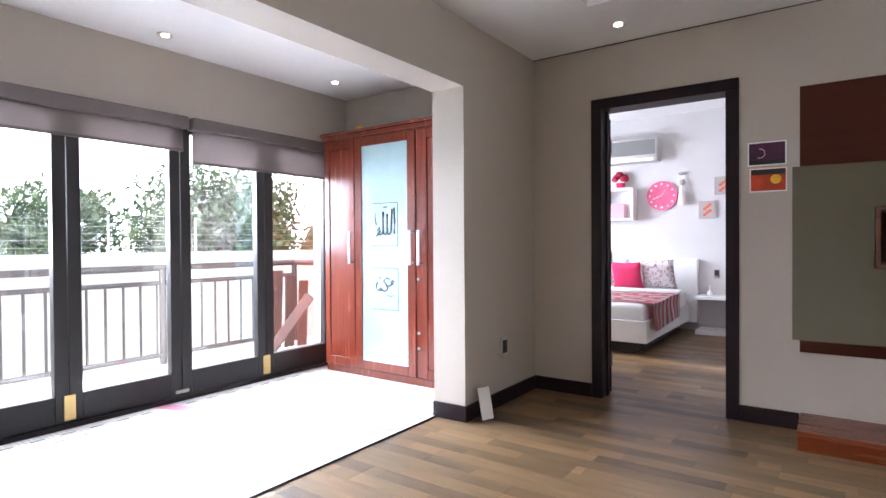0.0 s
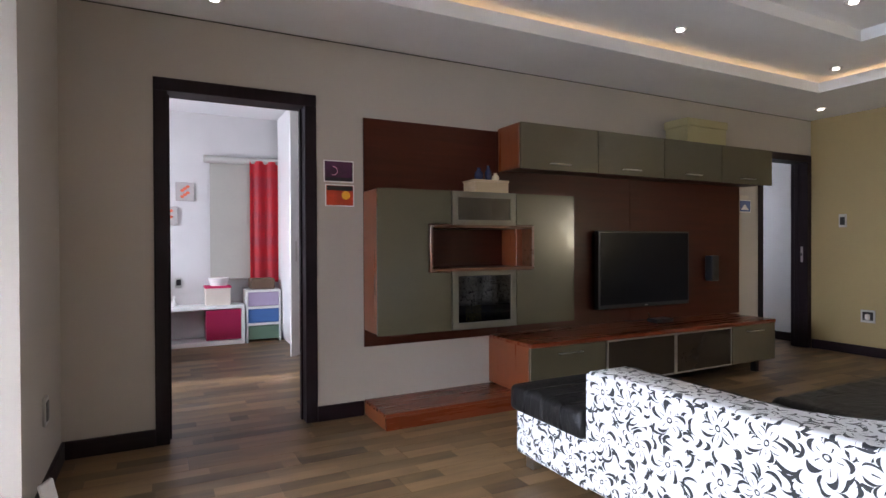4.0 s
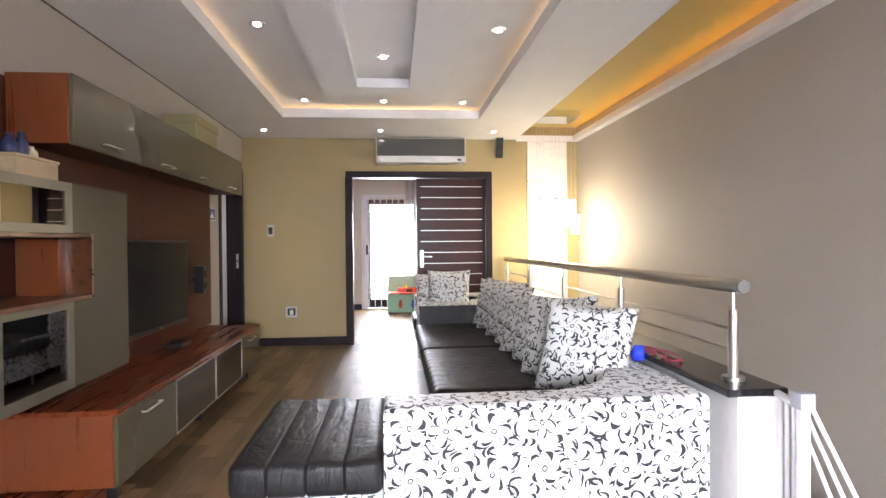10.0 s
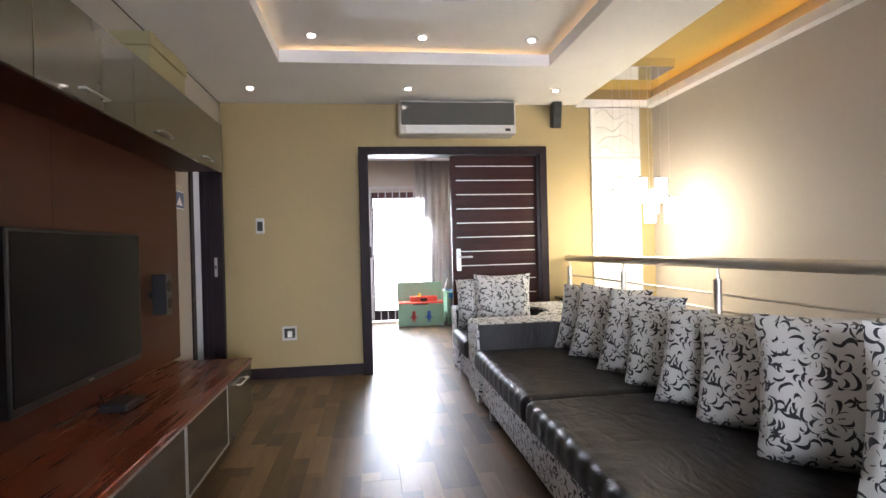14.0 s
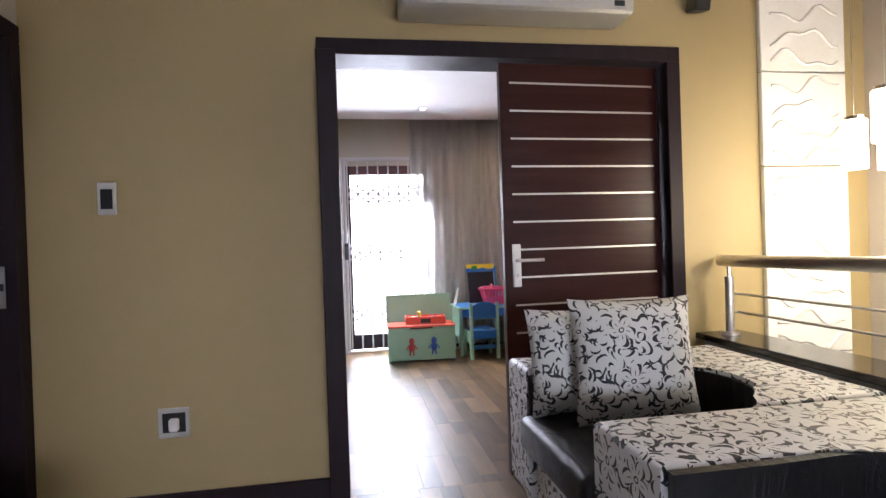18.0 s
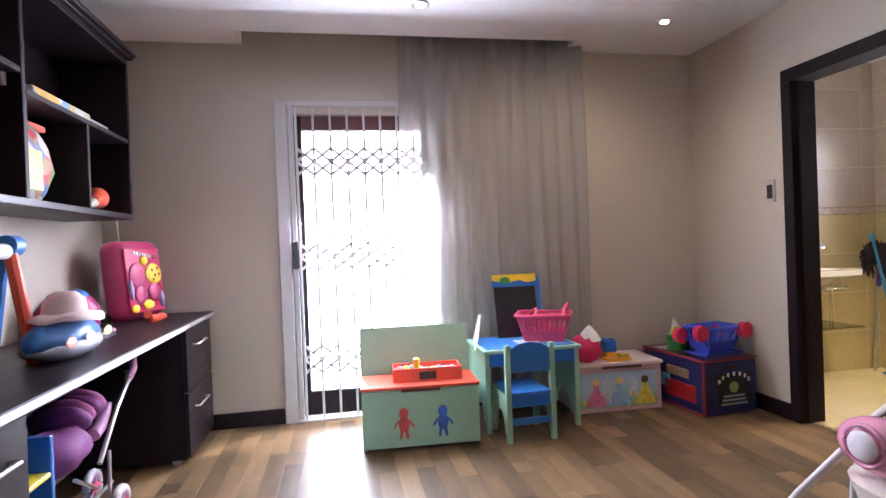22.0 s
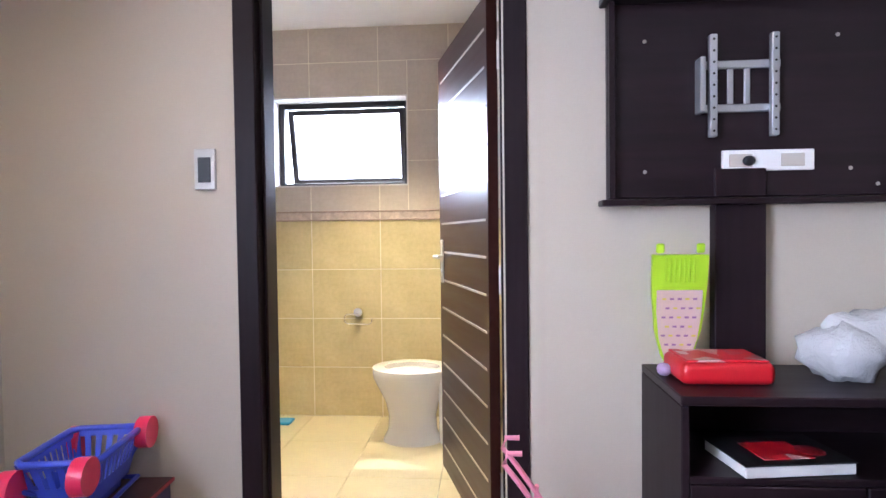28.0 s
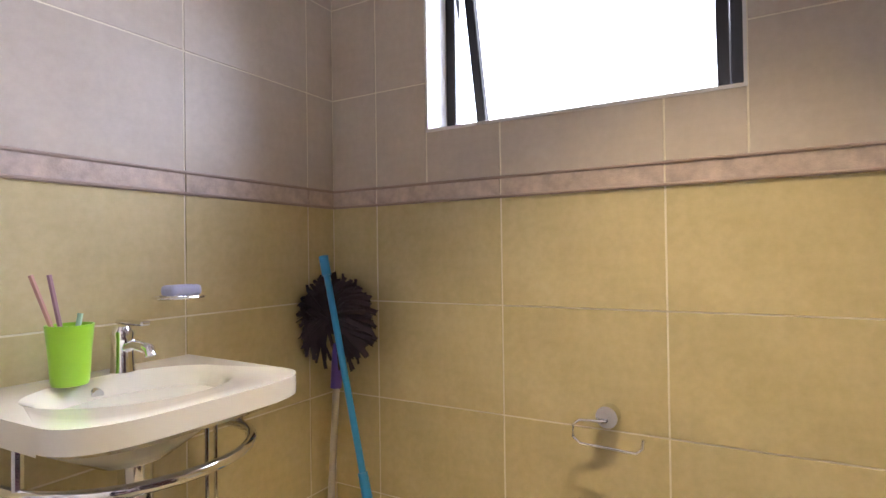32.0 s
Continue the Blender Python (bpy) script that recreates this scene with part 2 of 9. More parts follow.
def floral(name, ground, ink, scale=1.0, shift=0.0, bold=1.0, cell=0.17):
    """Printed upholstery: open five-petalled flowers and tapered commas of ink on a pale cloth."""
    m, nt, b = material(name)
    tc = nt.nodes.new("ShaderNodeTexCoord")
    mp = nt.nodes.new("ShaderNodeMapping")
    mp.inputs["Scale"].default_value = (scale, scale, scale)
    mp.inputs["Location"].default_value = (shift, shift * 0.7, 0)
    nt.links.new(tc.outputs["UV"], mp.inputs[0])
    wob = node(nt, "ShaderNodeTexNoise", Scale=9.0, Detail=1.0)
    nt.links.new(mp.outputs[0], wob.inputs["Vector"])
    sub = nt.nodes.new("ShaderNodeVectorMath")
    sub.operation = "MULTIPLY_ADD"
    sub.inputs[1].default_value = (0.05, 0.05, 0)
    nt.links.new(wob.outputs["Color"], sub.inputs[0])
    nt.links.new(mp.outputs[0], sub.inputs[2])
    warped = sub.outputs[0]

    def spots(cell, random, offset):
        """Scattered centres: angle and distance from the nearest one, and two random values of it."""
        v = nt.nodes.new("ShaderNodeVectorMath")
        v.operation = "ADD"
        v.inputs[1].default_value = (offset, offset * 1.7, 0)
        nt.links.new(warped, v.inputs[0])
        vo = node(nt, "ShaderNodeTexVoronoi", Scale=1.0 / cell, Randomness=random)
        vo.voronoi_dimensions = "2D"
        nt.links.new(v.outputs[0], vo.inputs["Vector"])
        away = nt.nodes.new("ShaderNodeVectorMath")
        away.operation = "SUBTRACT"
        nt.links.new(v.outputs[0], away.inputs[0])
        nt.links.new(vo.outputs["Position"], away.inputs[1])
        xyz = nt.nodes.new("ShaderNodeSeparateXYZ")
        nt.links.new(away.outputs[0], xyz.inputs[0])
        x, y = xyz.outputs[0], xyz.outputs[1]
        rad = maths(nt, "SQRT", maths(nt, "ADD", maths(nt, "MULTIPLY", x, x), maths(nt, "MULTIPLY", y, y)))
        hue = nt.nodes.new("ShaderNodeSeparateColor")
        nt.links.new(vo.outputs["Color"], hue.inputs[0])
        return maths(nt, "ARCTAN2", y, x), rad, hue.outputs[0], hue.outputs[1]

    # flowers: an uneven outline of five lobes, a fleck along each petal, a ring at the heart
    ang, rad, h0, h1 = spots(cell, 0.35, 0.0)
    size, width = min(cell * 0.37, 0.066), 0.0034 * bold
    spin = maths(nt, "ADD", maths(nt, "MULTIPLY", ang, 2.5), maths(nt, "MULTIPLY", h0, 6.0))
    wave = maths(nt, "ABSOLUTE", maths(nt, "SINE", spin))
    edge = maths(nt, "MULTIPLY", maths(nt, "ADD", maths(nt, "MULTIPLY", maths(nt, "POWER", wave, 0.55), 0.64), 0.36), size)
    swing = maths(nt, "SINE", maths(nt, "ADD", maths(nt, "MULTIPLY", ang, 5.0), maths(nt, "MULTIPLY", h1, 9.0)))
    thick = maths(nt, "MULTIPLY", maths(nt, "ADD", swing, 0.7), width)
    ring = maths(nt, "LESS_THAN", maths(nt, "ABSOLUTE", maths(nt, "SUBTRACT", rad, edge)), thick)
    band = maths(nt, "MULTIPLY", maths(nt, "GREATER_THAN", rad, size * 0.34), maths(nt, "LESS_THAN", rad, size * 0.62))
    fleck = maths(nt, "MULTIPLY", maths(nt, "GREATER_THAN", wave, 0.992), band)
    heart = maths(nt, "LESS_THAN", maths(nt, "ABSOLUTE", maths(nt, "SUBTRACT", rad, size * 0.14)), width * 0.45)
    flower = maths(nt, "MAXIMUM", ring, maths(nt, "MAXIMUM", fleck, heart))
    outside = maths(nt, "GREATER_THAN", rad, maths(nt, "ADD", edge, width * 2.4))

    # commas: parts of rings that taper to both ends
    def commas(step, reach, fat, offset):
        a, r, g0, g1 = spots(step, 0.8, offset)
        taper = maths(nt, "SUBTRACT", maths(nt, "COSINE", maths(nt, "SUBTRACT", a, maths(nt, "MULTIPLY", g0, math.tau))), 0.15)
        gap = maths(nt, "ABSOLUTE", maths(nt, "SUBTRACT", r, maths(nt, "MULTIPLY", maths(nt, "ADD", maths(nt, "MULTIPLY", g1, 0.5), 0.7), reach)))
        return maths(nt, "LESS_THAN", gap, maths(nt, "MULTIPLY", taper, fat * bold))

    marks = maths(nt, "MAXIMUM", commas(0.064, 0.027, 0.0044, 1.3), maths(nt, "MAXIMUM", commas(0.086, 0.037, 0.0046, 5.1), commas(0.058, 0.02, 0.0038, 8.7)))
    print_mask = maths(nt, "MAXIMUM", flower, maths(nt, "MULTIPLY", marks, outside), True)
    weave = noise_out(nt, tc.outputs["UV"], 900.0, 1.0)
    tone = nt.nodes.new("ShaderNodeMix")
    tone.data_type = "RGBA"
    nt.links.new(print_mask, tone.inputs["Factor"])
    nt.links.new(ramp(nt, noise_out(nt, tc.outputs["UV"], 5.0), [(0.3, [c * 0.92 for c in ground]), (0.7, ground)]), tone.inputs["A"])
    tone.inputs["B"].default_value = (*ink, 1)
    nt.links.new(tone.outputs["Result"], b.inputs["Base Color"])
    b.inputs["Roughness"].default_value = 0.55
    b.inputs["Sheen Weight"].default_value = 0.1
    bump(nt, b, weave, 0.25, 0.0008)
    return m


TAUPE = plain("taupe_wall_paint", (0.41, 0.365, 0.315), 0.6, vary=0.05, grain=180, relief=0.12, blotch=1.2)
KHAKI = plain("khaki_wall_paint", (0.36, 0.275, 0.128), 0.6, vary=0.06, grain=180, relief=0.12, blotch=1.0)
STONE = plain("stone_beige_wall_paint", (0.5, 0.445, 0.37), 0.6, vary=0.05, grain=180, relief=0.12, blotch=1.2)
PALE = plain("pale_grey_wall_paint", (0.62, 0.6, 0.6), 0.6, vary=0.04, grain=180, relief=0.1)
CEIL = plain("ceiling_white", (0.8, 0.79, 0.79), 0.7, vary=0.03, grain=150, relief=0.08)
WHITE = plain("white_lacquer", (0.8, 0.79, 0.78), 0.35, vary=0.03)
WENGE = wood("dark_stained_timber", (0.0075, 0.004, 0.006), (0.021, 0.0108, 0.015), 2, 0.5, sheen=0.2)
WENGE_H = wood("dark_stained_timber_level", (0.0075, 0.004, 0.006), (0.021, 0.0108, 0.015), 0, 0.4, sheen=0.26)
DOORWOOD = wood("dark_red_brown_door_veneer", (0.018, 0.0045, 0.004), (0.042, 0.0108, 0.009), 0, 0.33, sheen=0.2)
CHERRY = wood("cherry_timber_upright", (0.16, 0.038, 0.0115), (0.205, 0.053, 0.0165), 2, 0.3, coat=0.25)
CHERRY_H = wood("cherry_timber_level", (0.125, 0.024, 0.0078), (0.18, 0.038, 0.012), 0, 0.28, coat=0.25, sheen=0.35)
MAHOG = wood("deep_brown_veneer", (0.04, 0.0075, 0.0032), (0.075, 0.0145, 0.006), 0, 0.4, coat=0.02, sheen=0.25)
WARDROBE = wood("red_mahogany", (0.095, 0.015, 0.008), (0.2, 0.036, 0.017), 2, 0.25, coat=0.5)
OLIVE = plain("olive_grey_gloss_lacquer", (0.086, 0.075, 0.046), 0.22, vary=0.05, relief=0.0, coat=0.3)
PLANK = laminate("oak_laminate", (0.046, 0.027, 0.014), (0.31, 0.196, 0.096))
UNDER = plain("floor_underlay", (0.04, 0.03, 0.025), 0.8)
STEEL = plain("brushed_steel", (0.55, 0.53, 0.5), 0.32, 1.0, grain=200)
CHROME = plain("chrome", (0.8, 0.8, 0.82), 0.1, 1.0, relief=0)
ALU = plain("aluminium_trim", (0.5, 0.48, 0.46), 0.45, 1.0)
BLACK = plain("black_plastic", (0.012, 0.012, 0.014), 0.35)
SCREEN = plain("black_screen", (0.008, 0.008, 0.01), 0.2, relief=0)
SCREEN.node_tree.nodes["Principled BSDF"].inputs["Specular IOR Level"].default_value = 0.12
GRANITE = plain("black_granite", (0.012, 0.012, 0.014), 0.15, vary=0.6, grain=300, relief=0)
PANE = glass("clear_pane")
SMOKED = glass("smoked_pane", (0.35, 0.33, 0.3), 0.02, 0.2)
FABRIC = floral("floral_print_upholstery", (0.7, 0.7, 0.71), (0.006, 0.007, 0.012), 1.0, 0.0, 1.75, 0.175)


def leather(name, colour):
    m, nt, b = material(name)
    v = coords(nt)
    fold = node(nt, "ShaderNodeTexNoise", Scale=7.0, Detail=3.0, Distortion=1.6)
    nt.links.new(v, fold.inputs["Vector"])
    vo = node(nt, "ShaderNodeTexVoronoi", Scale=320.0)
    nt.links.new(v, vo.inputs["Vector"])
    crease = node(nt, "ShaderNodeTexNoise", Scale=3.2, Detail=4.0, Distortion=2.4)
    mp = nt.nodes.new("ShaderNodeMapping")
    mp.inputs["Scale"].default_value = (1.0, 3.0, 1.0)
    mp.inputs["Rotation"].default_value = (0, 0, 0.5)
    nt.links.new(v, mp.inputs[0])
    nt.links.new(mp.outputs[0], crease.inputs["Vector"])
    nt.links.new(ramp(nt, fold.outputs["Fac"], [(0.3, [c * 0.7 for c in colour]), (0.75, [c * 1.5 for c in colour])]), b.inputs["Base Color"])
    nt.links.new(maths(nt, "ADD", maths(nt, "MULTIPLY", fold.outputs["Fac"], 0.25), 0.33), b.inputs["Roughness"])
    h = maths(nt, "ADD", maths(nt, "ADD", maths(nt, "MULTIPLY", fold.outputs["Fac"], 2.5), maths(nt, "MULTIPLY", crease.outputs["Fac"], 4.5)), maths(nt, "MULTIPLY", vo.outputs["Distance"], 0.25))
    b.inputs["Specular IOR Level"].default_value = 0.3
    bump(nt, b, h, 0.5, 0.004)
    return m


LEATHER = leather("black_leather", (0.0095, 0.009, 0.0095))

# ---- mesh helpers ----


def box(bm, x0, y0, z0, x1, y1, z1, bevel=0.0, seg=1):
    made = bmesh.ops.create_cube(bm, size=1.0, matrix=Matrix.Translation(((x0 + x1) / 2, (y0 + y1) / 2, (z0 + z1) / 2)) @ Matrix.Diagonal((abs(x1 - x0), abs(y1 - y0), abs(z1 - z0), 1)))
    if bevel:
        edges = list({e for v in made["verts"] for e in v.link_edges})
        bmesh.ops.bevel(bm, geom=edges, offset=bevel, segments=seg, affect="EDGES", profile=0.5, clamp_overlap=True)
    return bm


def rod(bm, a, b, r, seg=12, r2=None):
    a, b = Vector(a), Vector(b)
    m = Matrix.Translation((a + b) / 2) @ (b - a).to_track_quat("Z", "Y").to_matrix().to_4x4()
    bmesh.ops.create_cone(bm, cap_ends=True, segments=seg, radius1=r, radius2=r if r2 is None else r2, depth=(b - a).length, matrix=m)
    return bm


def ball(bm, c, r, sx=1, sy=1, sz=1, seg=16):
    bmesh.ops.create_uvsphere(bm, u_segments=seg, v_segments=max(6, seg // 2), radius=r, matrix=Matrix.Translation(c) @ Matrix.Diagonal((sx, sy, sz, 1)))
    return bm


def tube(bm, points, r, seg=8, closed=False):
    """A pipe along a run of points."""
    pts = [Vector(p) for p in points]
    rings, n = [], len(pts)
    for i, p in enumerate(pts):
        a = pts[i - 1] if (i or closed) else p
        c = pts[(i + 1) % n] if (i < n - 1 or closed) else p
        q = (c - a).to_track_quat("Z", "Y").to_matrix()
        rings.append([bm.verts.new(p + q @ Vector((r * math.cos(k * math.tau / seg), r * math.sin(k * math.tau / seg), 0))) for k in range(seg)])
    for i in range(n if closed else n - 1):
        j = (i + 1) % n
        for k in range(seg):
            bm.faces.new((rings[i][k], rings[i][(k + 1) % seg], rings[j][(k + 1) % seg], rings[j][k]))
    if not closed:
        bm.faces.new(rings[0][::-1])
        bm.faces.new(rings[-1])
    return bm


def arc(c, r, a0, a1, n, u=(1, 0, 0), v=(0, 0, 1)):
    c, u, v = Vector(c), Vector(u), Vector(v)
    return [c + u * (r * math.cos(radians(a0 + (a1 - a0) * i / n))) + v * (r * math.sin(radians(a0 + (a1 - a0) * i / n))) for i in range(n + 1)]


def lathe(bm, c, profile, seg=24, sx=1.0, sy=1.0):
    """A turned shape about an upright axis: profile of (radius, height)."""
    c = Vector(c)
    rings = [[bm.verts.new(c + Vector((r * sx * math.cos(k * math.tau / seg), r * sy * math.sin(k * math.tau / seg), z))) for k in range(seg)] for r, z in profile]
    for a, b in zip(rings, rings[1:]):
        for k in range(seg):
            bm.faces.new((a[k], a[(k + 1) % seg], b[(k + 1) % seg], b[k]))
    bm.faces.new(rings[0][::-1])
    bm.faces.new(rings[-1])
    return bm


def prism(bm, outline, lift):
    """A slab from an outline of points in one plane, pushed along lift."""
    lift = Vector(lift)
    a = [bm.verts.new(p) for p in outline]
    b = [bm.verts.new(Vector(p) + lift) for p in outline]
    n = len(a)
    bm.faces.new(a[::-1])
    bm.faces.new(b)
    for k in range(n):
        bm.faces.new((a[k], a[(k + 1) % n], b[(k + 1) % n], b[k]))
    return bm


def metre_uv(me):
    """UVs in metres, by the way each face looks."""
    uv = me.uv_layers.new(name="UVMap")
    for f in me.polygons:
        n = f.normal
        ax = max(range(3), key=lambda i: abs(n[i]))
        u, v = ((1, 2), (0, 2), (0, 1))[ax]
        for li in f.loop_indices:
            co = me.vertices[me.loops[li].vertex_index].co
            uv.data[li].uv = (co[u] + ax * 0.37, co[v])


def part(name, bm, mat, parent=None, label="", smooth=0.0, uv=False, at=None):
    """One mesh object of its own, under a thing where one is given."""
    bmesh.ops.recalc_face_normals(bm, faces=bm.faces)
    me = bpy.data.meshes.new(name)
    bm.to_mesh(me)
    bm.free()
    if mat:
        me.materials.append(mat)
    if smooth:
        for p in me.polygons:
            p.use_smooth = True
        me.set_sharp_from_angle(angle=radians(smooth))
    if uv:
        metre_uv(me)
    ob = new(name, me)
    if at is not None:
        ob.matrix_basis = at
    if parent:
        ob.parent = parent
    if label:
        ob["label"] = label
    return ob


def thing(name, label, category, m=None, group="", kind=""):
    ob = new(name)
    ob.empty_display_size = 0.1
    if m is not None:
        ob.matrix_basis = m
    return tagged(ob, label, category, group, kind)


def B():
    return bmesh.new()


def block(name, dims, mat, parent=None, label="", bevel=0.003, seg=1, uv=False, at=None, smooth=0.0):
    return part(name, box(B(), *dims, bevel, seg), mat, parent, label, smooth, uv, at)


def solid(name, mat, dims, label, category="wall", **kw):
    """A piece of the setting made of one or several boxes."""
    bm = B()
    for d in dims:
        box(bm, *d)
    return tagged(part(name, bm, mat, **kw), label, category, kind="structure")


# ---- plan ----
CH = 2.515
WEST, EAST, NORTH, SOUTH = -1.59, 5.34, 3.94, -0.2
SUNW = -3.6
PLAY_W, PLAY_E, PLAY_N, PLAY_S = 5.54, 8.9, 3.8, -0.32
BATH_W, BATH_E, BATH_N, BATH_S, BATH_H = 6.95, 8.93, -0.47, -1.99, 2.49
BED_N, BED_W, BED_E = 7.6, -3.4, 2.2

# lounge and sunroom walls
solid("wall_north", TAUPE, [(WEST - 0.24, NORTH, 0, -1.07, NORTH + 0.16, CH), (-1.07, NORTH, 2.075, -0.253, NORTH + 0.16, CH), (-0.253, NORTH, 0, 4.475, NORTH + 0.16, CH),
      (4.475, NORTH, 2.06, 5.265, NORTH + 0.16, CH), (5.265, NORTH, 0, EAST, NORTH + 0.16, CH)], "smooth taupe painted plaster wall behind the media unit")
solid("wall_pier", TAUPE, [(WEST - 0.24, 2.95, 0, WEST, NORTH, CH), (WEST - 0.24, SOUTH, 2.1, WEST, 2.95, CH)], "taupe plaster pier and beam between lounge and sunroom")
solid("wall_east", KHAKI, [(EAST, 2.66, 0, 5.38, NORTH + 0.16, CH), (5.38, 2.77, 0, PLAY_W, NORTH + 0.16, CH), (EAST, 0.96, 2.065, PLAY_W, 2.66, CH), (5.38, 2.66, 2.065, PLAY_W, 2.77, CH), (EAST, SOUTH, -2.8, PLAY_W, 0.96, CH + 0.3), (EAST, 0.96, -2.8, PLAY_W, 2.63, -0.03)],
      "khaki painted plaster wall with the double doorway")
solid("wall_south", TAUPE, [(SUNW, SOUTH - 0.16, -2.8, PLAY_W, SOUTH, CH + 0.3)], "tan plaster wall beside the stairwell")
solid("wall_sunroom_north", TAUPE, [(SUNW - 0.2, NORTH, 0, WEST - 0.24, NORTH + 0.16, CH)], "taupe plaster wall behind the wardrobe")
solid("wall_sunroom_west", TAUPE, [(SUNW - 0.2, SOUTH - 0.16, 2.0, SUNW, NORTH, CH), (SUNW - 0.2, 3.69, 0, SUNW, NORTH, 2.0), (SUNW - 0.2, SOUTH - 0.16, 0, SUNW, 0.04, 2.0)], "plaster lintel over the folding doors")
# playroom, bathroom, bedroom and passage walls
solid("wall_play_east", STONE, [(PLAY_E, 2.625, 0, PLAY_E + 0.2, PLAY_N, CH + 0.2), (PLAY_E, 1.685, 2.05, PLAY_E + 0.2, 2.625, CH + 0.2), (PLAY_E, PLAY_S - 0.18, 0, PLAY_E + 0.2, 1.685, CH + 0.2)],
      "stone grey plaster wall around the garden door")
solid("wall_play_south", STONE, [(PLAY_W, BATH_N, 0, 7.115, PLAY_S, CH), (7.115, BATH_N, 2.045, 7.955, PLAY_S, CH), (7.955, BATH_N, 0, PLAY_E, PLAY_S, CH)], "stone grey plaster wall with the bathroom doorway")
solid("wall_play_north", STONE, [(PLAY_W, PLAY_N, 0, PLAY_E + 0.2, PLAY_N + 0.16, CH)], "stone grey plaster wall behind the desk")
solid("wall_play_west", STONE, [(PLAY_W, 2.77, 0, PLAY_W + 0.012, PLAY_N, CH), (PLAY_W, 0.96, 2.13, PLAY_W + 0.012, 2.77, CH), (PLAY_W, PLAY_S, 0, PLAY_W + 0.012, 0.96, CH)], "stone grey plaster face of the doorway wall")
GROUT = plain("tile_grout", (0.78, 0.72, 0.58), 0.8)
solid("wall_bath_south", GROUT, [(BATH_W - 0.16, BATH_S - 0.2, 0, 7.66, BATH_S, BATH_H), (8.545, BATH_S - 0.2, 0, BATH_E + 0.2, BATH_S, BATH_H), (7.66, BATH_S - 0.2, 0, 8.545, BATH_S, 1.485), (7.66, BATH_S - 0.2, 2.055, 8.545, BATH_S, BATH_H)], "grouted bathroom wall behind the tiles")
solid("wall_bath_east", GROUT, [(BATH_E, BATH_S, 0, BATH_E + 0.2, BATH_N, BATH_H)], "grouted bathroom wall beside the basin")
solid("wall_bath_west", GROUT, [(BATH_W - 0.16, BATH_S, 0, BATH_W, BATH_N, BATH_H)], "grouted bathroom wall behind the toilet")
solid("wall_bed_north", PALE, [(BED_W, BED_N, 0, 0.2, BED_N + 0.2, 2.75), (0.2, BED_N, 0, 1.7, BED_N + 0.2, 0.95), (0.2, BED_N, 2.0, 1.7, BED_N + 0.2, 2.75), (1.7, BED_N, 0, BED_E, BED_N + 0.2, 2.75)], "pale grey bedroom wall with a curtained window")
solid("wall_bed_west", PALE, [(BED_W - 0.16, NORTH + 0.16, 0, BED_W, 5.0, 2.75), (BED_W - 0.16, 6.8, 0, BED_W, BED_N + 0.2, 2.75), (BED_W - 0.16, 5.0, 0, BED_W, 6.8, 0.9), (BED_W - 0.16, 5.0, 2.2, BED_W, 6.8, 2.75)], "pale grey bedroom side wall")
solid("wall_bed_east", PALE, [(BED_E, NORTH + 0.16, 0, BED_E + 0.16, BED_N + 0.2, 2.75)], "pale grey bedroom side wall")
solid("wall_passage", PALE, [(4.2, 5.2, 0, 5.7, 5.36, CH), (5.555, NORTH + 0.16, 0, 5.7, 5.2, CH), (4.04, NORTH + 0.16, 0, 4.2, 4.35, CH), (4.04, 5.05, 0, 4.2, 5.36, CH), (4.04, 4.35, 0, 4.2, 5.05, 0.9), (4.04, 4.35, 2.1, 4.2, 5.05, CH)], "pale passage walls beyond the side door")
# slabs under the floors
solid("floor_slab", UNDER, [(SUNW - 0.2, SOUTH, -0.25, 0.62, BED_N + 0.2, -0.016), (0.62, 0.6, -0.25, EAST, BED_N + 0.2, -0.016), (EAST, BATH_N, -0.25, PLAY_E + 0.2, 5.36, -0.016), (BATH_W - 0.16, BATH_S - 0.2, -0.25, BATH_E + 0.2, BATH_N, -0.016)], "dark underlay beneath the floors", "floor")

# ceilings: the lounge's tray is a recess with a lit cove, and a dropped panel within it
TX0, TX1, TY0, TY1, TOP = -0.9, 4.2, 1.235, 3.235, 2.64
bm = B()
for d in [(WEST, TY1, CH, EAST, NORTH, CH + 0.06), (WEST, 0.62, CH, EAST, TY0, CH + 0.06), (WEST, TY0, CH, TX0, TY1, CH + 0.06), (TX1, TY0, CH, EAST, TY1, CH + 0.06), (WEST, SOUTH, CH, 0.6, 0.62, CH + 0.06),
          (TX0 - 0.2, TY0 - 0.2, TOP, TX1 + 0.2, TY1 + 0.2, TOP + 0.05),
          (TX0 - 0.25, TY0 - 0.25, CH + 0.03, TX0 - 0.2, TY1 + 0.25, TOP + 0.05), (TX1 + 0.2, TY0 - 0.25, CH + 0.03, TX1 + 0.25, TY1 + 0.25, TOP + 0.05),
          (TX0 - 0.2, TY0 - 0.25, CH + 0.03, TX1 + 0.2, TY0 - 0.2, TOP + 0.05), (TX0 - 0.2, TY1 + 0.2, CH + 0.03, TX1 + 0.2, TY1 + 0.25, TOP + 0.05)]:
    box(bm, *d)
# upstand of the cove's lip
for d in [(TX0 - 0.0, TY0 - 0.02, CH + 0.06, TX1, TY0, CH + 0.09), (TX0, TY1, CH + 0.06, TX1, TY1 + 0.02, CH + 0.09), (TX0 - 0.02, TY0, CH + 0.06, TX0, TY1, CH + 0.09), (TX1, TY0, CH + 0.06, TX1 + 0.02, TY1, CH + 0.09)]:
    box(bm, *d)
